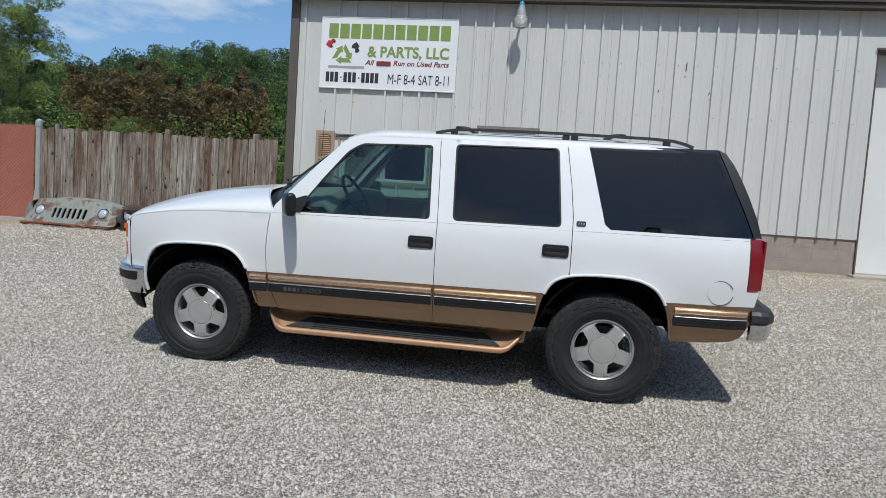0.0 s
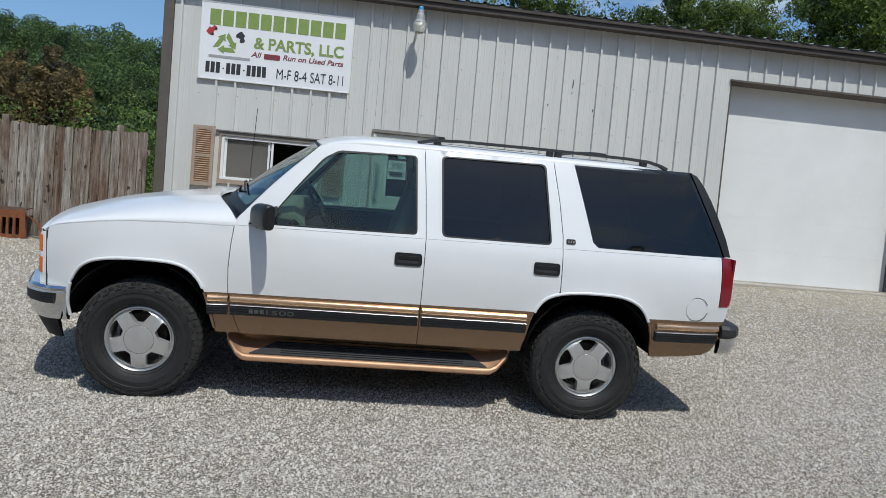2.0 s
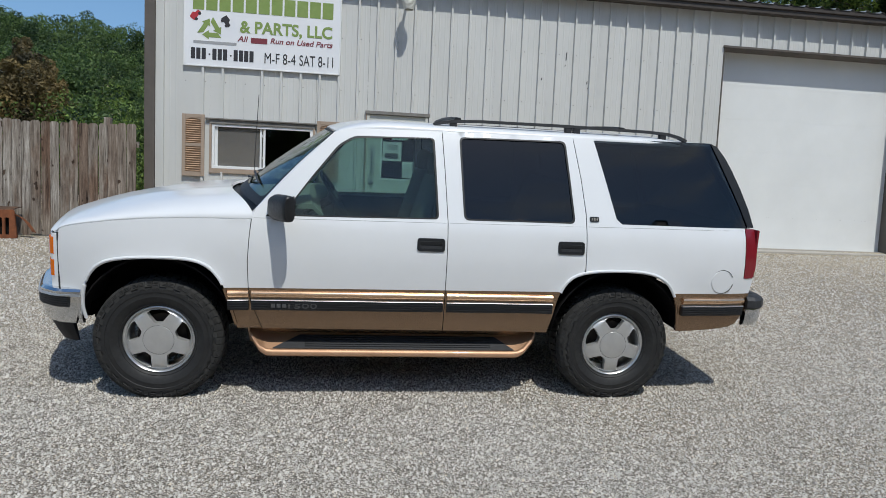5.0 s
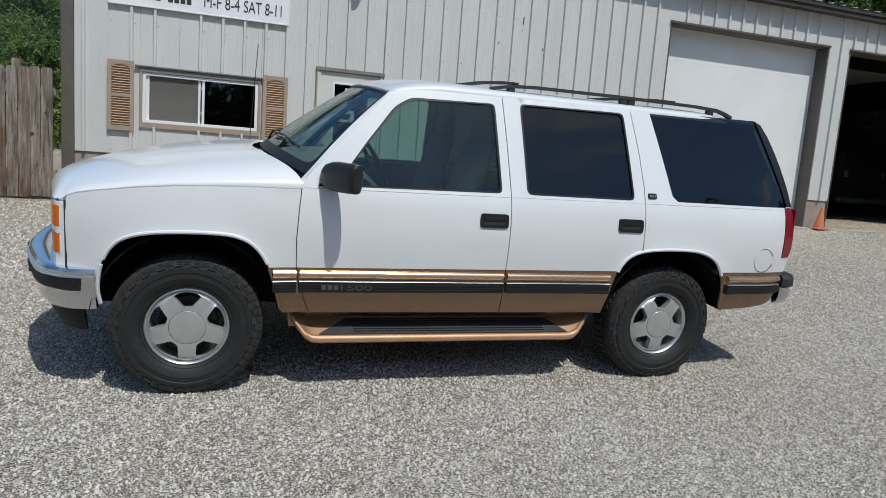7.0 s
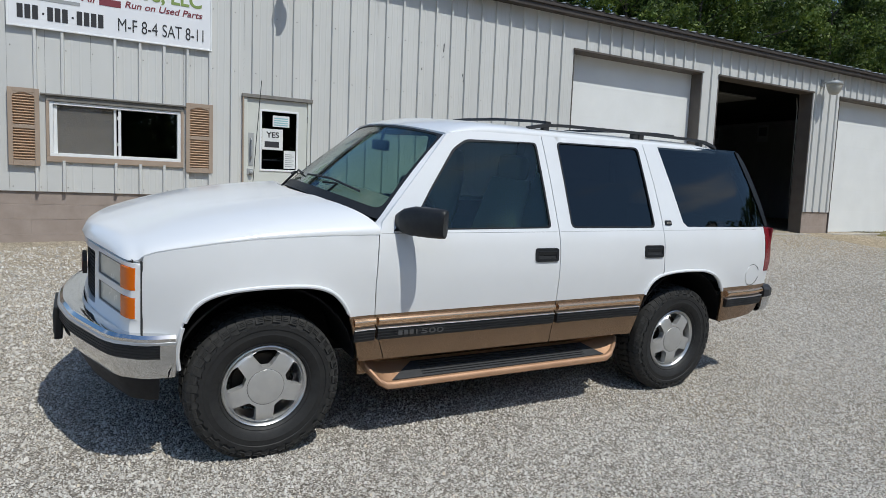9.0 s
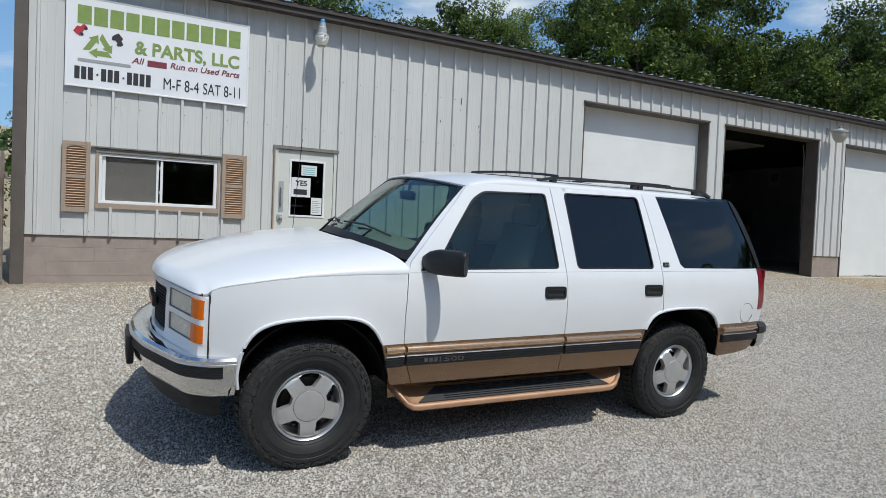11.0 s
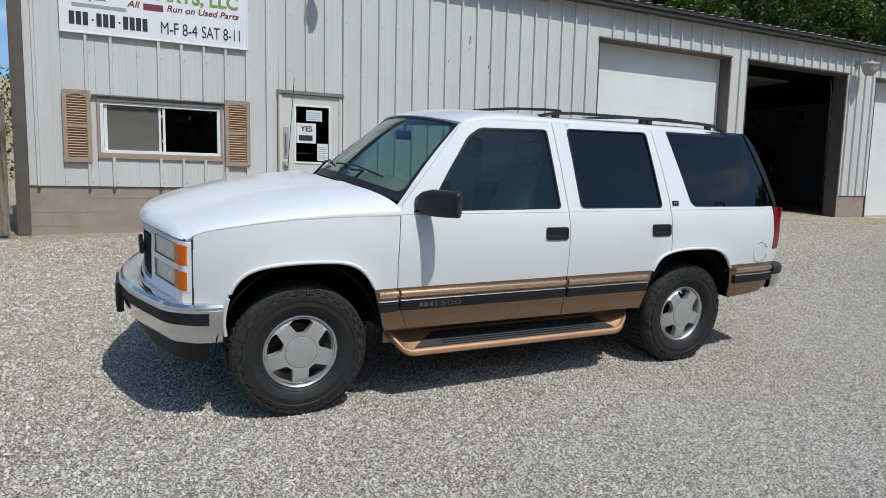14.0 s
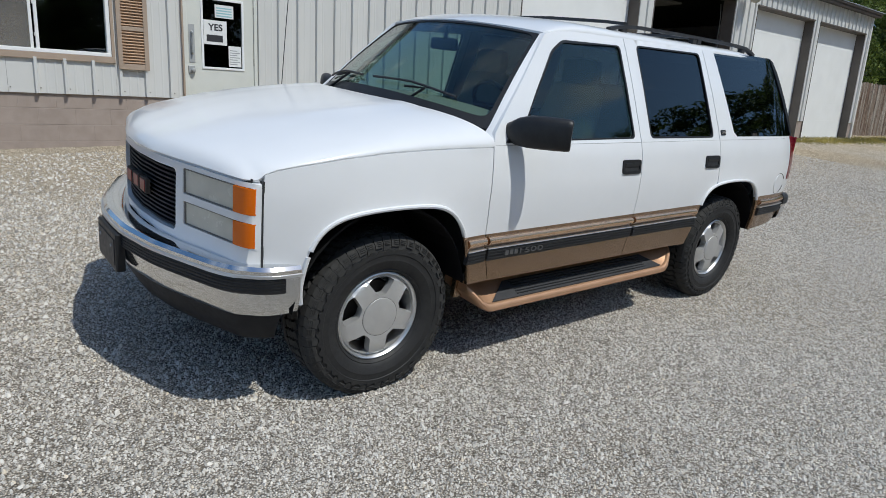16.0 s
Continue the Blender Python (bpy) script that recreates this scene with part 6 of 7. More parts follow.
rx0, rx1, rz0, rz1 = -13.6, -9.62, 0.52, 2.31
part("end_post", tube([(-9.54, FY + 0.02, 0.35), (-9.54, FY + 0.02, 2.40)], 0.055, 12, up=(0, 1, 0)), M_GALV, cl, "grey steel end post")
part("post_cap", moved(lathe([(0.0, 0.05), (0.03, 0.045), (0.064, 0.01), (0.064, -0.09)], 16, "z"), pose(-9.54, FY + 0.02, 2.39)), M_GALV, cl)
part("top_rail", tube([(rx0, FY + 0.04, rz1 - 0.03), (rx1, FY + 0.04, rz1 - 0.03)], 0.02, 8), M_GALV, cl)
part("kerb", box(rx0, rx1 + 0.05, FY - 0.08, FY + 0.10, 0.25, 0.52, 0.01), M_CONCRETE, cl, "concrete kerb under the mesh")


def clip(c, slope, x0, x1, z0, z1):
    """Ends of the line z = slope * (x - c) + z0 within a rectangle."""
    if slope > 0:
        a, b = max(x0, c), min(x1, c + (z1 - z0))
        return ((a, z0 + a - c), (b, z0 + b - c)) if b - a > 0.06 else None
    a, b = max(x0, c - (z1 - z0)), min(x1, c)
    return ((a, z0 + c - a), (b, z0 + c - b)) if b - a > 0.06 else None


c = rx0 - (rz1 - rz0)
while c < rx1:
    e = clip(c, 1, rx0, rx1, rz0, rz1)
    if e:
        (xa, za), (xb, zb) = e
        n = Vector((-1, 0, 1)).normalized() * 0.024
        b = bmesh.new()
        q = [Vector((xa, FY, za)) - n, Vector((xb, FY, zb)) - n, Vector((xb, FY, zb)) + n, Vector((xa, FY, za)) + n]
        f0 = [b.verts.new(p) for p in q]
        f1 = [b.verts.new(p + Vector((0, 0.004, 0))) for p in q]
        b.faces.new(f0)
        b.faces.new(f1[::-1])
        for i in range(4):
            b.faces.new((f0[i], f1[i], f1[(i + 1) % 4], f0[(i + 1) % 4]))
        part("slat", b, M_REDSLAT, cl)
    c += 0.074
b = bmesh.new()
for sl, y in ((1, FY - 0.004), (-1, FY - 0.006)):
    c = rx0 - 2.0
    while c < rx1 + 2.0:
        e = clip(c + (0.037 if sl > 0 else 0), sl, rx0, rx1, rz0, rz1)
        if e:
            tube([(e[0][0], y, e[0][1]), (e[1][0], y, e[1][1])], 0.0014, 4, b, (0, 1, 0))
        c += 0.074
tagged(part("wire_mesh", b, M_GALV, cl), kind="stuff")

# old front ends of cars lying by the fence
M_OLDGREY = worn("faded_grey_green_paint", (0.20, 0.225, 0.215), (0.30, 0.32, 0.30), 6, (0.5, 0.75), bump=0.1, bscale=30)
rust = ramp_node(M_OLDGREY, noise_node(M_OLDGREY, 3.6, 8, 0.7), [(0.40, (0.20, 0.225, 0.215)), (0.50, (0.27, 0.28, 0.25)), (0.56, (0.17, 0.11, 0.075)), (0.66, (0.11, 0.055, 0.032))])
set_in(M_OLDGREY, "Base Color", rust)
M_RUSTY = worn("orange_rusted_steel", (0.11, 0.040, 0.018), (0.27, 0.088, 0.032), 8, (0.75, 0.9), bump=0.3, bscale=60)
M_DARKRUST = worn("dark_rusted_steel", (0.022, 0.018, 0.016), (0.13, 0.065, 0.035), 7, (0.6, 0.85), bump=0.3, bscale=60)
M_LAMPGLASS = worn("old_lamp_glass", (0.42, 0.43, 0.42), (0.50, 0.51, 0.50), 9, (0.12, 0.2), coat=0.6)


def front_clip(name, label, x0, x1, y, z0, z1, paint, slots, lamps, slot_top=0.62, tilt=0.0):
    w, h = x1 - x0, z1 - z0
    base = thing(name, label, "scrap part", pose((x0 + x1) / 2, y, z0, tilt, 0, 0), group="scrap front ends")
    hw = w * 0.30
    hol = []
    n = slots
    for k in range(n):
        cx = (k - (n - 1) / 2) * (hw * 1.15 / n)
        s = hw * 0.30 / n
        hol.append(rounded([(cx - s, h * 0.28), (cx + s, h * 0.28), (cx + s, h * slot_top), (cx - s, h * slot_top)], s * 0.8, 3))
    for sx in (-1, 1):
        cx = sx * hw * 1.02
        hol.append([(cx + 0.095 * math.cos(2 * math.pi * k / 20), h * 0.52 + 0.095 * math.sin(2 * math.pi * k / 20)) for k in range(20)])
    gp = sheet(rounded([(-hw * 1.52, h * 0.10), (hw * 1.52, h * 0.10), (hw * 1.22, h * 0.90), (-hw * 1.22, h * 0.90)], 0.09), lambda u, v, d: (u, 0.05 * (u / hw) ** 2 + d + 0.30 * v / h, v), 0.025, hol, step=0.08)
    g = part("grille_panel", gp, paint, base, smooth=True)
    part("backing", box(-hw * 1.2, hw * 1.2, 0.36, 0.38, h * 0.05, h * 0.8), M_UNDER, base)
    for sx in (-1, 1):
        if not lamps and sx > 0:
            continue
        cx = sx * hw * 1.02
        lm = part("headlight", moved(lathe([(0.0, -0.035), (0.05, -0.028), (0.082, -0.005), (0.088, 0.03), (0.0, 0.05)], 24), pose(cx, 0.20, h * 0.52, -25, 0, 0)), M_LAMPGLASS, base, "round old headlight", smooth=True)
        part("bezel", moved(lathe([(0.084, -0.012), (0.098, -0.012), (0.10, 0.01), (0.09, 0.012), (0.084, -0.012)], 28), pose(cx, 0.198, h * 0.52, -25, 0, 0)), M_CHROME, lm)
        part("turn_signal", moved(lathe([(0.0, -0.02), (0.028, -0.014), (0.034, 0.01), (0.0, 0.01)], 16), pose(cx * 0.93, 0.10, h * 0.22)), M_LAMPGLASS, base)
    # bonnet stub and the wings that curve away at both sides
    rows = []
    for t in np.linspace(0, 1, 7):
        rows.append([(u * hw * 1.3, 0.27 + 0.08 * (u * u) + 0.45 * t, h * (0.885 + 0.16 * math.sin(t * 1.5)) - 0.07 * abs(u) ** 2.5) for u in np.linspace(-1, 1, 15)])
    part("bonnet_stub", solid_grid(rows, lambda p: p - Vector((0, 0, 0.015))), paint, base, smooth=True)
    for sx in (-1, 1):
        rows = []
        for t in np.linspace(0, 1, 9):
            xx = sx * (hw * 1.30 + (w / 2 - hw * 1.30) * t)
            rows.append([(xx, 0.22 + 0.10 * t + 0.30 * q, h * (0.15 + 0.70 * (1 - 0.55 * t ** 2.2)) * (1 if k else 0.35) - 0.10 * (q - 0.5) ** 2) for k, q in ((0, 0.0), (1, 0.0), (1, 0.3), (1, 0.7), (1, 1.0))])
        part("wing", solid_grid(rows, lambda p: p + Vector((0, 0.012, -0.012))), paint, base, smooth=True)
    part("lower_frame", tube([(-w * 0.42, 0.02, h * 0.05), (-w * 0.2, -0.01, h * 0.09), (w * 0.2, -0.01, h * 0.07), (w * 0.42, 0.02, h * 0.04)], 0.022, 8), M_RUSTY, base, "rusted lower rail")
    # black block added for the shaded open gap below the panel
    part("underside_shade", box(-w * 0.30, w * 0.30, 0.16, 0.60, -0.05, h * 0.22, 0.01), M_UNDER, base, "black block standing in for the shade underneath")
    for sx in (-1, 1):
        part("frame_horn", box(sx * w * 0.41 - 0.05, sx * w * 0.41 + 0.05, 0.02, 0.40, -0.07, h * 0.10, 0.01), M_DARKRUST, base)
    part("dangling_wire", tube([(w * 0.18, -0.03, h * 0.12), (w * 0.24, -0.05, h * 0.02), (w * 0.16, -0.07, 0.01), (w * 0.10, -0.05, 0.03)], 0.006, 6), M_GALV, base)
    return base


front_clip("car_front_clip", "faded grey-green car front end with seven-slot grille by the fence", -9.62, -7.50, 10.75, 0.44, 0.985, M_OLDGREY, 7, True)
og = thing("car_grille", "black car grille with rusted orange side panel leaning by the fence", "scrap part", pose(-6.93, 10.85, 0.40), group="scrap front ends")
bent = lambda u, v, d: (u, d + 0.05 * u * u, v)
part("grille_frame", sheet(rounded([(-0.56, 0.02), (0.16, 0.02), (0.16, 0.46), (-0.54, 0.44)], 0.04), bent, 0.03, [rounded([(-0.29, 0.07), (0.12, 0.07), (0.12, 0.39), (-0.29, 0.39)], 0.02), rounded([(-0.51, 0.23), (-0.33, 0.23), (-0.33, 0.39), (-0.51, 0.39)], 0.03)], step=0.1), M_RUBBER, og, "black plastic grille surround")
for k in range(8):
    x = -0.275 + 0.05 * k
    part("grille_bar", moved(box(-0.007, 0.007, -0.01, 0.02, 0.0, 0.33, 0.003), pose(x, 0.02 + 0.05 * x * x, 0.065, -9, 0, 0)), M_FIGURE if k % 3 else M_GALV, og, "upright metal grille bar")
part("radiator_support", sheet(rounded([(0.17, 0.03), (0.66, 0.05), (0.62, 0.48), (0.17, 0.47)], 0.03), bent, 0.03, [rounded([(0.21 + 0.095 * k, 0.10), (0.27 + 0.095 * k, 0.10), (0.27 + 0.095 * k, 0.36), (0.21 + 0.095 * k, 0.36)], 0.015, 2) for k in range(4)], step=0.1), M_RUSTY, og, "orange rusted steel panel with slots")
part("backing", box(-0.5, 0.60, 0.10, 0.12, 0.03, 0.42), M_UNDER, og)
part("bonnet_lip", solid_grid([[(u, 0.02 + 0.3 * t + 0.04 * u * u, 0.465 + 0.05 * math.sin(t * 1.6)) for u in np.linspace(-0.56, 0.58, 9)] for t in np.linspace(0, 1, 4)], lambda p: p - Vector((0, 0, 0.012))), M_DARKRUST, og)
part("headlight", moved(lathe([(0.0, -0.03), (0.05, -0.02), (0.075, 0.0), (0.08, 0.03)], 20), pose(-0.43, 0.04, 0.30)), M_LAMPGLASS, og, "old lamp")
part("side_lamp", box(-0.47, -0.36, -0.012, 0.02, 0.10, 0.19, 0.01), M_AMBER, og, "amber side lamp")
part("mud_guard", solid_grid([[(0.58 + 0.28 * t, 0.05 + 0.12 * q, 0.42 - 0.25 * t * t - 0.03 * q) for q in np.linspace(0, 1, 4)] for t in np.linspace(0, 1, 6)], lambda p: p - Vector((0, 0, 0.012))), M_RUSTY, og)
# dark tub between the two
tb = thing("plastic_panel", "dark broken plastic wing panel on the gravel", "scrap part", pose(-7.62, 10.95, 0.38))
part("shell", solid_grid([[(x, 0.25 * q, 0.10 + 0.26 * math.sin(math.pi * (0.15 + 0.7 * q)) - 0.35 * (x / 0.30) ** 2 * 0.25) for x in np.linspace(-0.28, 0.22, 8)] for q in np.linspace(0, 1, 7)], lambda p: p - Vector((0, 0, 0.015))), M_RUBBER, tb, smooth=True)
part("foot", box(-0.2, 0.15, 0.05, 0.2, -0.02, 0.12, 0.02), M_RUBBER, tb)

# traffic cone by the pier
M_CONE = worn("faded_orange_plastic", (0.48, 0.13, 0.045), (0.58, 0.20, 0.08), 10, (0.5, 0.65))
gz = ground_z(9.08, 11.15)
cone = thing("traffic_cone", "faded orange traffic cone beside the garage pier", "traffic cone", pose(9.10, 11.22, gz + 0.02))
slump = Matrix(((1, 0, 0.22, 0), (0, 1, 0.1, 0), (0, 0, 1, 0), (0, 0, 0, 1)))          # it leans over to the pier
part("cone", moved(lathe([(0.115, 0.03), (0.10, 0.035), (0.085, 0.13), (0.052, 0.30), (0.026, 0.44), (0.016, 0.445), (0.014, 0.44), (0.08, 0.03)], 28, "z"), slump), M_CONE, cone, smooth=True)
part("base", box(-0.145, 0.145, -0.145, 0.145, 0.0, 0.030, 0.012), M_CONE, cone)

# inside the open bay
bay = thing("work_van", "dark van standing deep inside the workshop", "van", pose(15.85, 16.0, 0.635))
part("body", box(-0.95, 0.95, 0.0, 4.6, 0.45, 2.0, 0.08), M_CABIN, bay)
part("bumper", box(-0.95, 0.95, -0.10, 0.05, 0.45, 0.62, 0.03), M_GALV, bay)
part("rear_window", box(-0.75, 0.75, -0.012, 0.0, 1.55, 1.92, 0.004), M_RUBBER, bay)
for s in (-1, 1):
    part("tail_lamp", box(s * 0.74 - 0.06, s * 0.74 + 0.06, -0.03, 0.02, 1.22, 1.42, 0.01), M_AMBER if s > 0 else M_LAMPGLASS, bay, "amber rear lamp" if s > 0 else "pale rear lamp")
    part("wheel", moved(lathe([(0.0, -0.1), (0.3, -0.1), (0.34, -0.06), (0.34, 0.06), (0.3, 0.1), (0.0, 0.1)], 28, "x"), pose(s * 0.8, 0.9, 0.34)), M_TYRE, bay)
    part("wheel", moved(lathe([(0.0, -0.1), (0.3, -0.1), (0.34, -0.06), (0.34, 0.06), (0.3, 0.1), (0.0, 0.1)], 28, "x"), pose(s * 0.8, 3.7, 0.34)), M_TYRE, bay)
for y in (19.4, 21.85):
    wn_ = thing("wall_poster", "pale paper poster pinned up high on the workshop wall", "poster", pose(WX1 - 0.17, y, 4.33), group="posters in the bay")
    part("paper", box(-0.004, 0, -0.26, 0.26, -0.36, 0.36), M_PAPER, wn_)
    part("print", box(-0.007, -0.0035, -0.18, 0.18, -0.10, 0.26), M_INKGREY, wn_)

# ---- trees ----
def leaf_material(name, dark, mid, light, scale=0.5):
    m = mat(name, mid, 0.6, 0, 0, 0.35)
    c = ramp_node(m, island_random(m), [(0.0, dark), (0.5, mid), (1.0, light)])
    # tone differs by clump; the crown's light and shade are put into the colour
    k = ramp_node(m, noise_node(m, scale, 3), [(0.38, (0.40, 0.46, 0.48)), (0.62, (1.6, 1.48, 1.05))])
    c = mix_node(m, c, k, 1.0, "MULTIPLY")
    set_in(m, "Base Color", c)
    n, l = m.node_tree.nodes, m.node_tree.links      # thin leaves let some light through
    tr, mx = n.new("ShaderNodeBsdfTranslucent"), n.new("ShaderNodeMixShader")
    l.new(c, tr.inputs["Color"])
    mx.inputs[0].default_value = 0.32
    l.new(n["Principled BSDF"].outputs[0], mx.inputs[1])
    l.new(tr.outputs[0], mx.inputs[2])
    l.new(mx.outputs[0], n["Material Output"].inputs["Surface"])
    return m


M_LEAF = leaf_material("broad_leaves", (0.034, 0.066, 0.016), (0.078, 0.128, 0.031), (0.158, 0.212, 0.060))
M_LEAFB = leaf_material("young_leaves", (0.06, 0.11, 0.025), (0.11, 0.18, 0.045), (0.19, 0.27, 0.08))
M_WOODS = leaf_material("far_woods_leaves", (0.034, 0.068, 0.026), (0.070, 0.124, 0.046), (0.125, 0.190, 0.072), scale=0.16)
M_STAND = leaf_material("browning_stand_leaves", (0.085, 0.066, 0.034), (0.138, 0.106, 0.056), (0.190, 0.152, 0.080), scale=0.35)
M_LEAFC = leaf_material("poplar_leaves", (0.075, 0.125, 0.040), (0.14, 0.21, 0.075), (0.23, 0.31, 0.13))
M_BARK = worn("bark", (0.06, 0.05, 0.04), (0.11, 0.095, 0.08), 10, (0.9, 0.98), bump=0.8, bscale=25, stretch=(1, 1, 0.3))


def leaves(rng, centres, radii, per, size, flat=False, shell=(0.55, 0.5)):
    """Small folded leaves scattered in the shells of clumps."""
    n = len(centres) * per
    c = np.repeat(np.asarray(centres), per, 0)
    r = np.repeat(np.asarray(radii), per, 0)
    d = rng.normal(0, 1, (n, 3))
    d /= np.linalg.norm(d, axis=1)[:, None]
    rad = (shell[0] + shell[1] * rng.random(n) ** 0.6)[:, None]
    p = c + d * rad * r
    a = rng.normal(0, 1, (n, 3))
    a = a * 0.8 + np.cross(d, rng.normal(0, 1, (n, 3)))
    a /= np.linalg.norm(a, axis=1)[:, None]
    b = np.cross(a, d + 0.5 * rng.normal(0, 1, (n, 3)))
    b /= np.linalg.norm(b, axis=1)[:, None]
    s = (size * (0.6 + 0.8 * rng.random(n)))[:, None]
    v = np.stack([p - a * s, p + b * s * 0.95, p + a * s * 0.8], 1)
    return v.reshape(-1, 3), n


def leaf_mesh(v, n, m):
    k = len(v) // n
    f = (np.arange(k)[None] + k * np.arange(n)[:, None]).tolist()
    me_ = bpy.data.meshes.new("m")
    me_.from_pydata(v.tolist(), [], f)
    me_.materials.append(m)
    return me_


def tree(name, label, seed, height, spread, m_leaf, clumps, per, leaf, trunk=0.22, bare=0.25, puff=0.205):
    rng = np.random.default_rng(seed)
    t = thing(name, label, "tree", group="trees round the yard")
    b = bmesh.new()
    bend = rng.normal(0, 0.02, 2) * height
    pts = [(bend[0] * q * q, bend[1] * q * q, height * 0.86 * q) for q in np.linspace(0, 1, 8)]
    rows = []
    for i, p in enumerate(pts):
        r = trunk * (1 - 0.9 * i / 7) * (1.35 if i == 0 else 1)
        rows.append([(p[0] + r * math.cos(2 * math.pi * k / 8), p[1] + r * math.sin(2 * math.pi * k / 8), p[2]) for k in range(8)])
    add_grid(b, rows, close=True)
    cs, rs = [], []
    for k in range(clumps):
        q = bare + (1 - bare) * (k + rng.random()) / clumps
        ang = k * 2.4 + rng.normal(0, 0.4)
        reach = spread * math.sqrt(max(0.05, math.sin(math.pi * min(0.97, 0.12 + 0.86 * (q - bare) / (1 - bare) * 0.95)))) * (0.55 + 0.55 * rng.random())
        z = height * q
        root = Vector((bend[0] * (q * 0.8) ** 2, bend[1] * (q * 0.8) ** 2, min(height * 0.84, z - reach * 0.35)))
        tip = Vector((root.x + reach * math.cos(ang), root.y + reach * math.sin(ang), z))
        mid = root.lerp(tip, 0.5) + Vector((0, 0, 0.1 * reach))
        tube([root, mid, tip], max(0.015, trunk * 0.22 * (1.1 - q)), 5, b)
        for j, w in ((1.0, 1.0), (0.62, 0.8), (0.85, 0.7)):
            c = root.lerp(tip, j)
            cs.append((c.x + rng.normal(0, 0.3), c.y + rng.normal(0, 0.3), c.z + rng.normal(0, 0.25)))
            s = spread * puff * w * (0.6 + 0.8 * rng.random())
            rs.append((s, s, s * 0.72))
    part("trunk", b, M_BARK, t, "rough brown trunk and limbs")
    v, n = leaves(rng, cs, rs, per, leaf)
    c = new("crown", leaf_mesh(v, n, m_leaf))
    c.parent = t
    return t


protoA = tree("broadleaf_tree", "tall dense broadleaf tree in full summer leaf", 11, 17.0, 5.4, M_LEAF, 58, 235, 0.124, 0.32, 0.10)
protoA.matrix_world = pose(26.2, 31.5, 0.5)
protoB = tree("broadleaf_tree", "tall dense broadleaf tree in full summer leaf", 12, 15.5, 4.8, M_LEAF, 54, 235, 0.120, 0.28, 0.08)
protoB.matrix_world = pose(33.0, 32.0, 0.5)
protoC = tree("young_tree", "slender light green young tree with open crown", 13, 7.7, 1.25, M_LEAFC, 52, 330, 0.040, 0.09, 0.08, 0.36)
protoC.matrix_world = pose(-27.7, 31.0, 0.3)
protoC.scale = (1.35, 1.35, 1.35)
protoD = tree("broadleaf_tree", "tall broadleaf tree at the far side of the yard", 14, 18.0, 5.4, M_LEAF, 46, 90, 0.21, 0.32, 0.10)
protoD.matrix_world = pose(-48.0, -36.0, -0.9)
rt = random.Random(5)
for x, y, k, s in ((27.5, 38.5, 0, 1.05), (30.5, 30.0, 1, 1.1), (7.6, 40.0, 1, 0.93), (11.8, 39.5, 0, 0.82), (15.6, 38.0, 1, 0.99), (45.0, 44.0, 1, 1.25), (54.0, 44.0, 0, 1.3), (60.0, 36.0, 1, 1.3), (40.0, 26.5, 1, 0.95), (29.5, 37.0, 0, 1.1), (36.0, 32.0, 0, 1.0), (37.0, 40.0, 1, 1.15), (43.0, 33.0, 1, 1.1), (44.5, 26.5, 0, 1.0), (50.0, 36.0, 0, 1.1), (35.0, 24.0, 1, 0.85), (41.0, 19.5, 0, 0.9), (33.0, 17.5, 1, 0.7), (50.0, 15.0, 0, 1.0), (57.0, 24.0, 1, 1.1)):
    o = copy_thing((protoA, protoB)[k], Matrix.Translation((x, y, 0.45)) @ Matrix.Rotation(rt.uniform(0, 6), 4, "Z"))
    o.scale = (s, s, s * rt.uniform(0.9, 1.1))
for x, y, s in ((20.4, 38.0, 2.12), (18.4, 39.0, 1.95), (22.6, 38.0, 1.82), (-31.0, 33.0, 1.15), (-24.5, 35.0, 0.62)):
    o = copy_thing(protoC, Matrix.Translation((x, y, 0.4)) @ Matrix.Rotation(rt.uniform(0, 6), 4, "Z"))
    o.scale = (s, s, s)

# the wood across the yard, behind the camera
for k in range(15):
    x, y, s = -42 + 5.6 * k + rt.uniform(-1, 1), -35 - rt.uniform(0, 6), rt.uniform(0.95, 1.25)
    o = copy_thing(protoD, Matrix.Translation((x, y, -0.9)) @ Matrix.Rotation(rt.uniform(0, 6), 4, "Z"))
    o.scale = (s, s, s * rt.uniform(0.85, 1.1))

for k in range(9):                       # and on round to the far corner of the yard
    x, y, s = 42 + 0.5 * k + rt.uniform(-1, 1), -31 + 5.2 * k, rt.uniform(0.9, 1.15)
    o = copy_thing(protoD, Matrix.Translation((x, y, -0.6)) @ Matrix.Rotation(rt.uniform(0, 6), 4, "Z"))
    o.scale = (s, s, s * rt.uniform(0.75, 0.95))

# brush behind the fence
rng = np.random.default_rng(21)
cs, rs = [], []
for k in range(64):
    x = rng.choice([-13.5, -10.2, -7.4, -5.6]) + rng.normal(0, 0.9)
    y = rng.uniform(12.0, 17.0)
    h = rng.uniform(0.9, 2.45) + 0.09 * (y - 12)
    for j in range(3):
        cs.append((x + rng.normal(0, 0.2), y + rng.normal(0, 0.2), 0.5 + h * (0.5 + 0.25 * j)))
        rs.append((0.34, 0.34, 0.26))
v, n = leaves(rng, cs, rs, 110, 0.035)
tagged(new("shrubs", leaf_mesh(v, n, M_LEAFB)), "light green brush and vines behind the fence", "shrubs", kind="stuff")


# wooded hill
def hill_z(x, y):
    ridge = 23.5 * math.exp(-((x + 56) / 68) ** 2) + 8.0 * math.exp(-((x + 150) / 60) ** 2)
    up = smooth((y - 42) / 105)
    wob = 1.6 * math.sin(x * 0.09 + 1.0) * up
    return 0.4 + (ridge + wob) * up


bm = bmesh.new()
add_grid(bm, [[(x, y, hill_z(x, y)) for x in np.linspace(-260, 60, 41)] for y in np.linspace(42, 260, 30)])
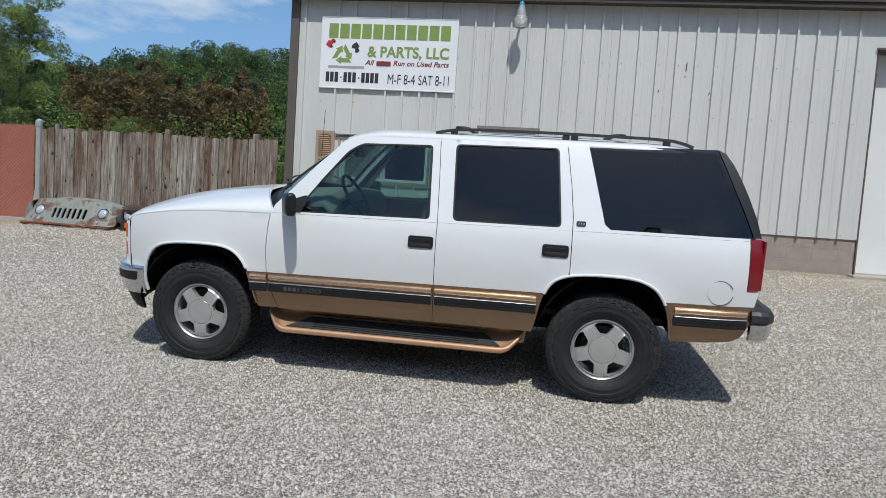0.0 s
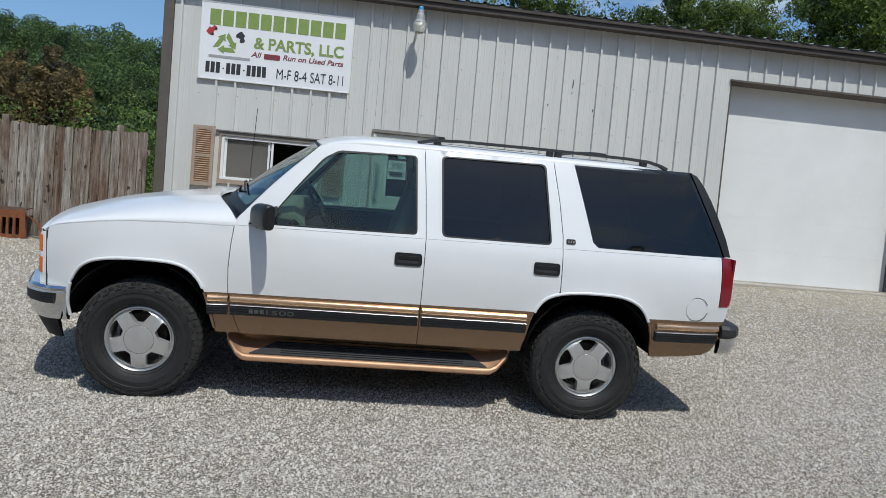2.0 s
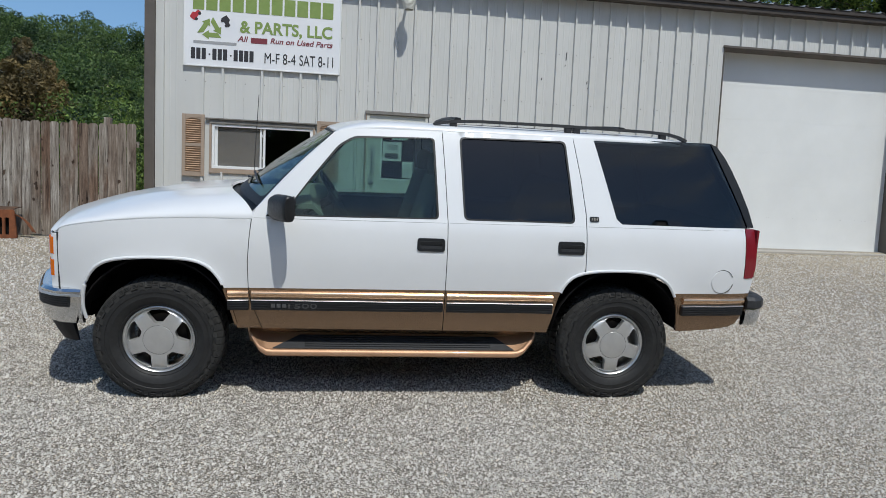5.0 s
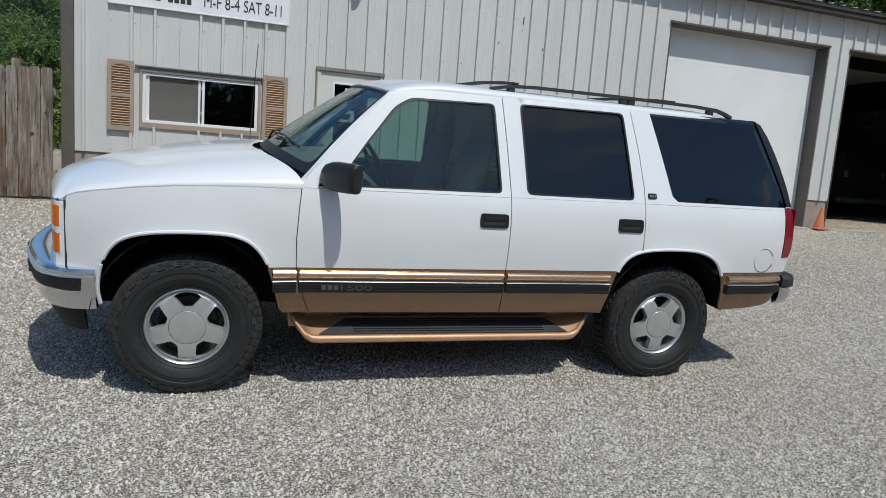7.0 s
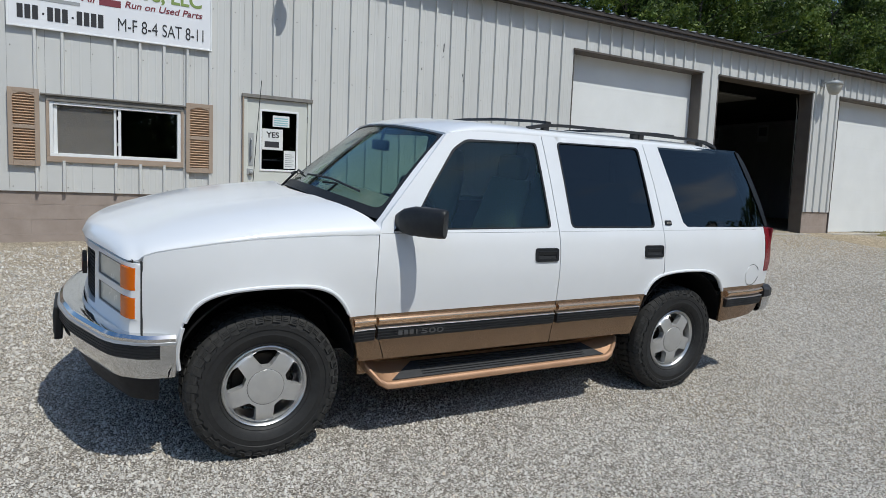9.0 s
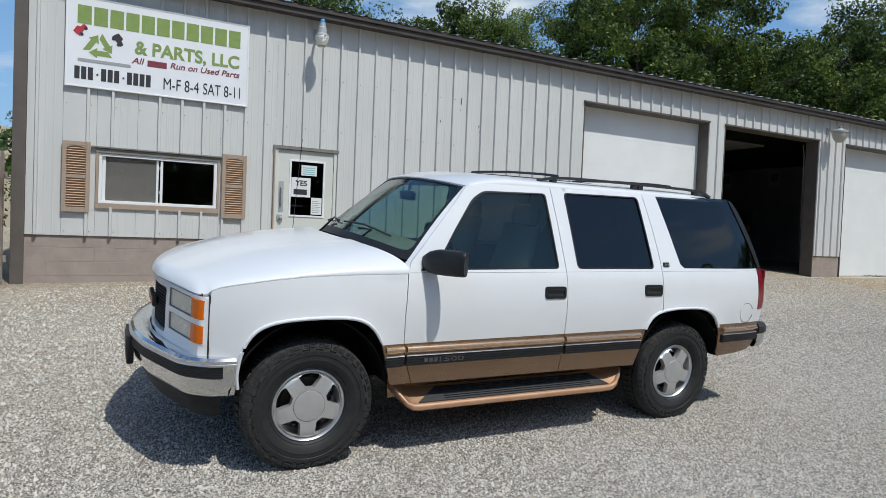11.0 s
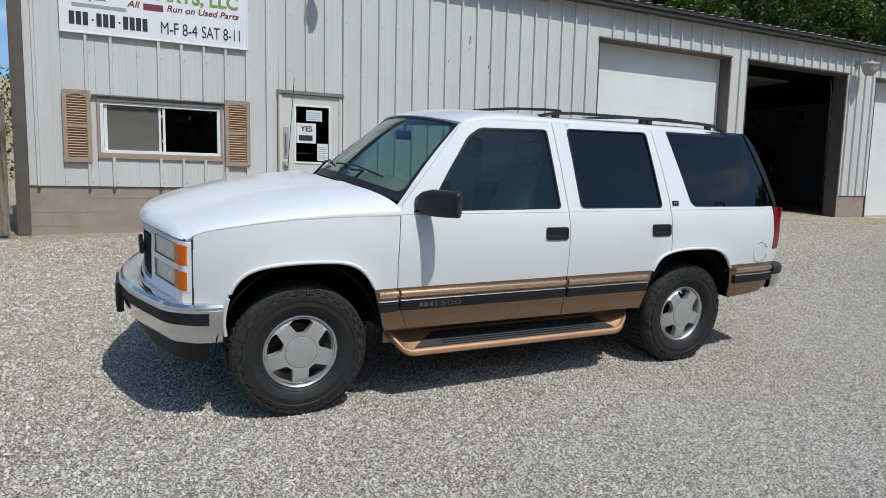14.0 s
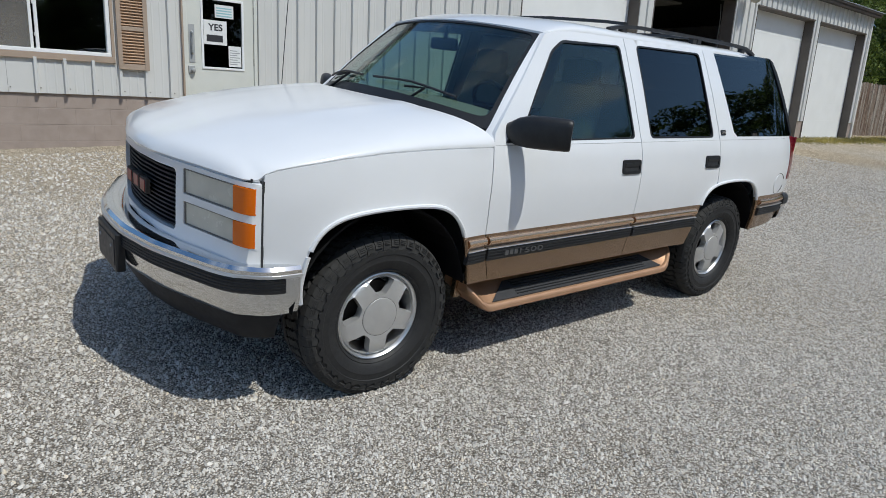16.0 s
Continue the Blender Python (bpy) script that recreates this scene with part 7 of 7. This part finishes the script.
tagged(part("hill", bm, M_EARTH, smooth=True), "wooded hillside behind the yard", "hill", kind="structure")


def woods(seed, spots, per, leaf, label, m, cone=False, puffs=8):
    rng = np.random.default_rng(seed)
    cs, rs = [], []
    for x, y, z, h, w in spots:
        for j in range(puffs):
            q = (j + 0.5) / puffs + rng.normal(0, 0.04)
            a = j * 2.4 + rng.uniform(0, 1.2)
            girth = (1.05 - 0.85 * q) if cone else math.sin(math.pi * (0.2 + 0.66 * q))
            reach = w * 0.34 * girth
            cs.append((x + reach * math.cos(a), y + reach * math.sin(a), z + h * (0.16 + 0.76 * q)))
            s = w * (0.33 * girth + 0.05) * (0.8 + 0.4 * rng.random()) * (8 / puffs) ** 0.42
            rs.append((s, s, s * (1.15 if cone else 0.8)))
    v, n = leaves(rng, cs, rs, per, leaf, True, (0.74, 0.32))
    tagged(new("woods", leaf_mesh(v, n, m)), label, "woods", kind="stuff")


rng = np.random.default_rng(31)
spots = []
for k in range(330):
    y = 68 + 88 * rng.random() ** 0.85
    x = -y * rng.uniform(0.22, 1.12)
    spots.append((x, y, hill_z(x, y) - 0.6, rng.uniform(6.0, 9.5), rng.uniform(4.8, 7.5)))
for k in range(46):                      # green edge of the wood by the lane
    y = rng.uniform(44, 60)
    x = -y * (rng.uniform(0.80, 1.15) if k % 3 else rng.uniform(0.22, 0.46))
    spots.append((x, y, hill_z(x, y) - 0.4, rng.uniform(5.0, 8.5), rng.uniform(3.6, 5.5)))
woods(32, spots, 195, 0.205, "dense green woods on the hillside", M_WOODS)
spots = []
for k in range(58):
    y = rng.uniform(46, 66)
    x = -y * rng.uniform(0.43, 0.80)
    spots.append((x, y, hill_z(x, y) - 0.4, (10.4 + 0.10 * (y - 46)) * rng.uniform(0.74, 1.04), rng.uniform(4.4, 6.2)))
woods(34, spots, 165, 0.13, "browning olive stand of cedars below the hill", M_STAND, True, 22)
spots = []
for k in range(22):                      # low green growth before the stand
    y = rng.uniform(30, 42)
    x = -y * rng.uniform(0.40, 0.98)
    spots.append((x, y, 0.3, rng.uniform(1.8, 3.4), rng.uniform(1.8, 2.8)))
woods(35, spots, 330, 0.09, "light green saplings before the stand", M_LEAFB)
spots = []
for k in range(260):                     # a far belt all round the yard
    a = rng.uniform(0.62 * math.pi, 1.92 * math.pi) + math.pi / 2
    r = rng.uniform(70, 100)
    x, y = r * math.cos(a), r * math.sin(a)
    if y > 30 and x < 0:
        continue
    spots.append((x, y, -1.5, rng.uniform(8, 14), rng.uniform(6, 9)))
for k in range(120):
    a = rng.uniform(-0.1, 0.55 * math.pi)
    r = rng.uniform(75, 105)
    spots.append((r * math.cos(a), r * math.sin(a), -0.5, rng.uniform(9, 15), rng.uniform(6, 9)))
woods(33, spots, 26, 0.9, "distant belt of green woods round the yard", M_WOODS)

# weeds along the foot of the wall and the tall fence
M_WEED = leaf_material("dry_weeds", (0.16, 0.15, 0.05), (0.24, 0.22, 0.08), (0.34, 0.30, 0.12))
rng = np.random.default_rng(41)
n = 9000
k = rng.random(n)
wx, wy = 16.5 + 13.5 * k, np.minimum(11.85, 11.15 + rng.normal(0, 0.32, n) - 0.25 * k)
wx += 0.5 * np.sin(wy * 9)
wh, wa = rng.uniform(0.03, 0.10, n) * (0.6 + 0.8 * k), rng.uniform(0, 6.28, n)
wz = np.array([ground_z(a, b) for a, b in zip(wx, wy)])
w0 = np.stack([wx - 0.012 * np.cos(wa), wy - 0.012 * np.sin(wa), wz - 0.01], 1)
w1_ = np.stack([wx + 0.012 * np.cos(wa), wy + 0.012 * np.sin(wa), wz - 0.01], 1)
w2_ = np.stack([wx + wh * rng.normal(0, 0.6, n), wy + wh * rng.normal(0, 0.6, n), wz + wh], 1)
tagged(new("weeds", leaf_mesh(np.stack([w0, w1_, w2_], 1).reshape(-1, 3), n, M_WEED)), "dry yellow-green weeds along the foot of the wall", "weeds", kind="stuff")
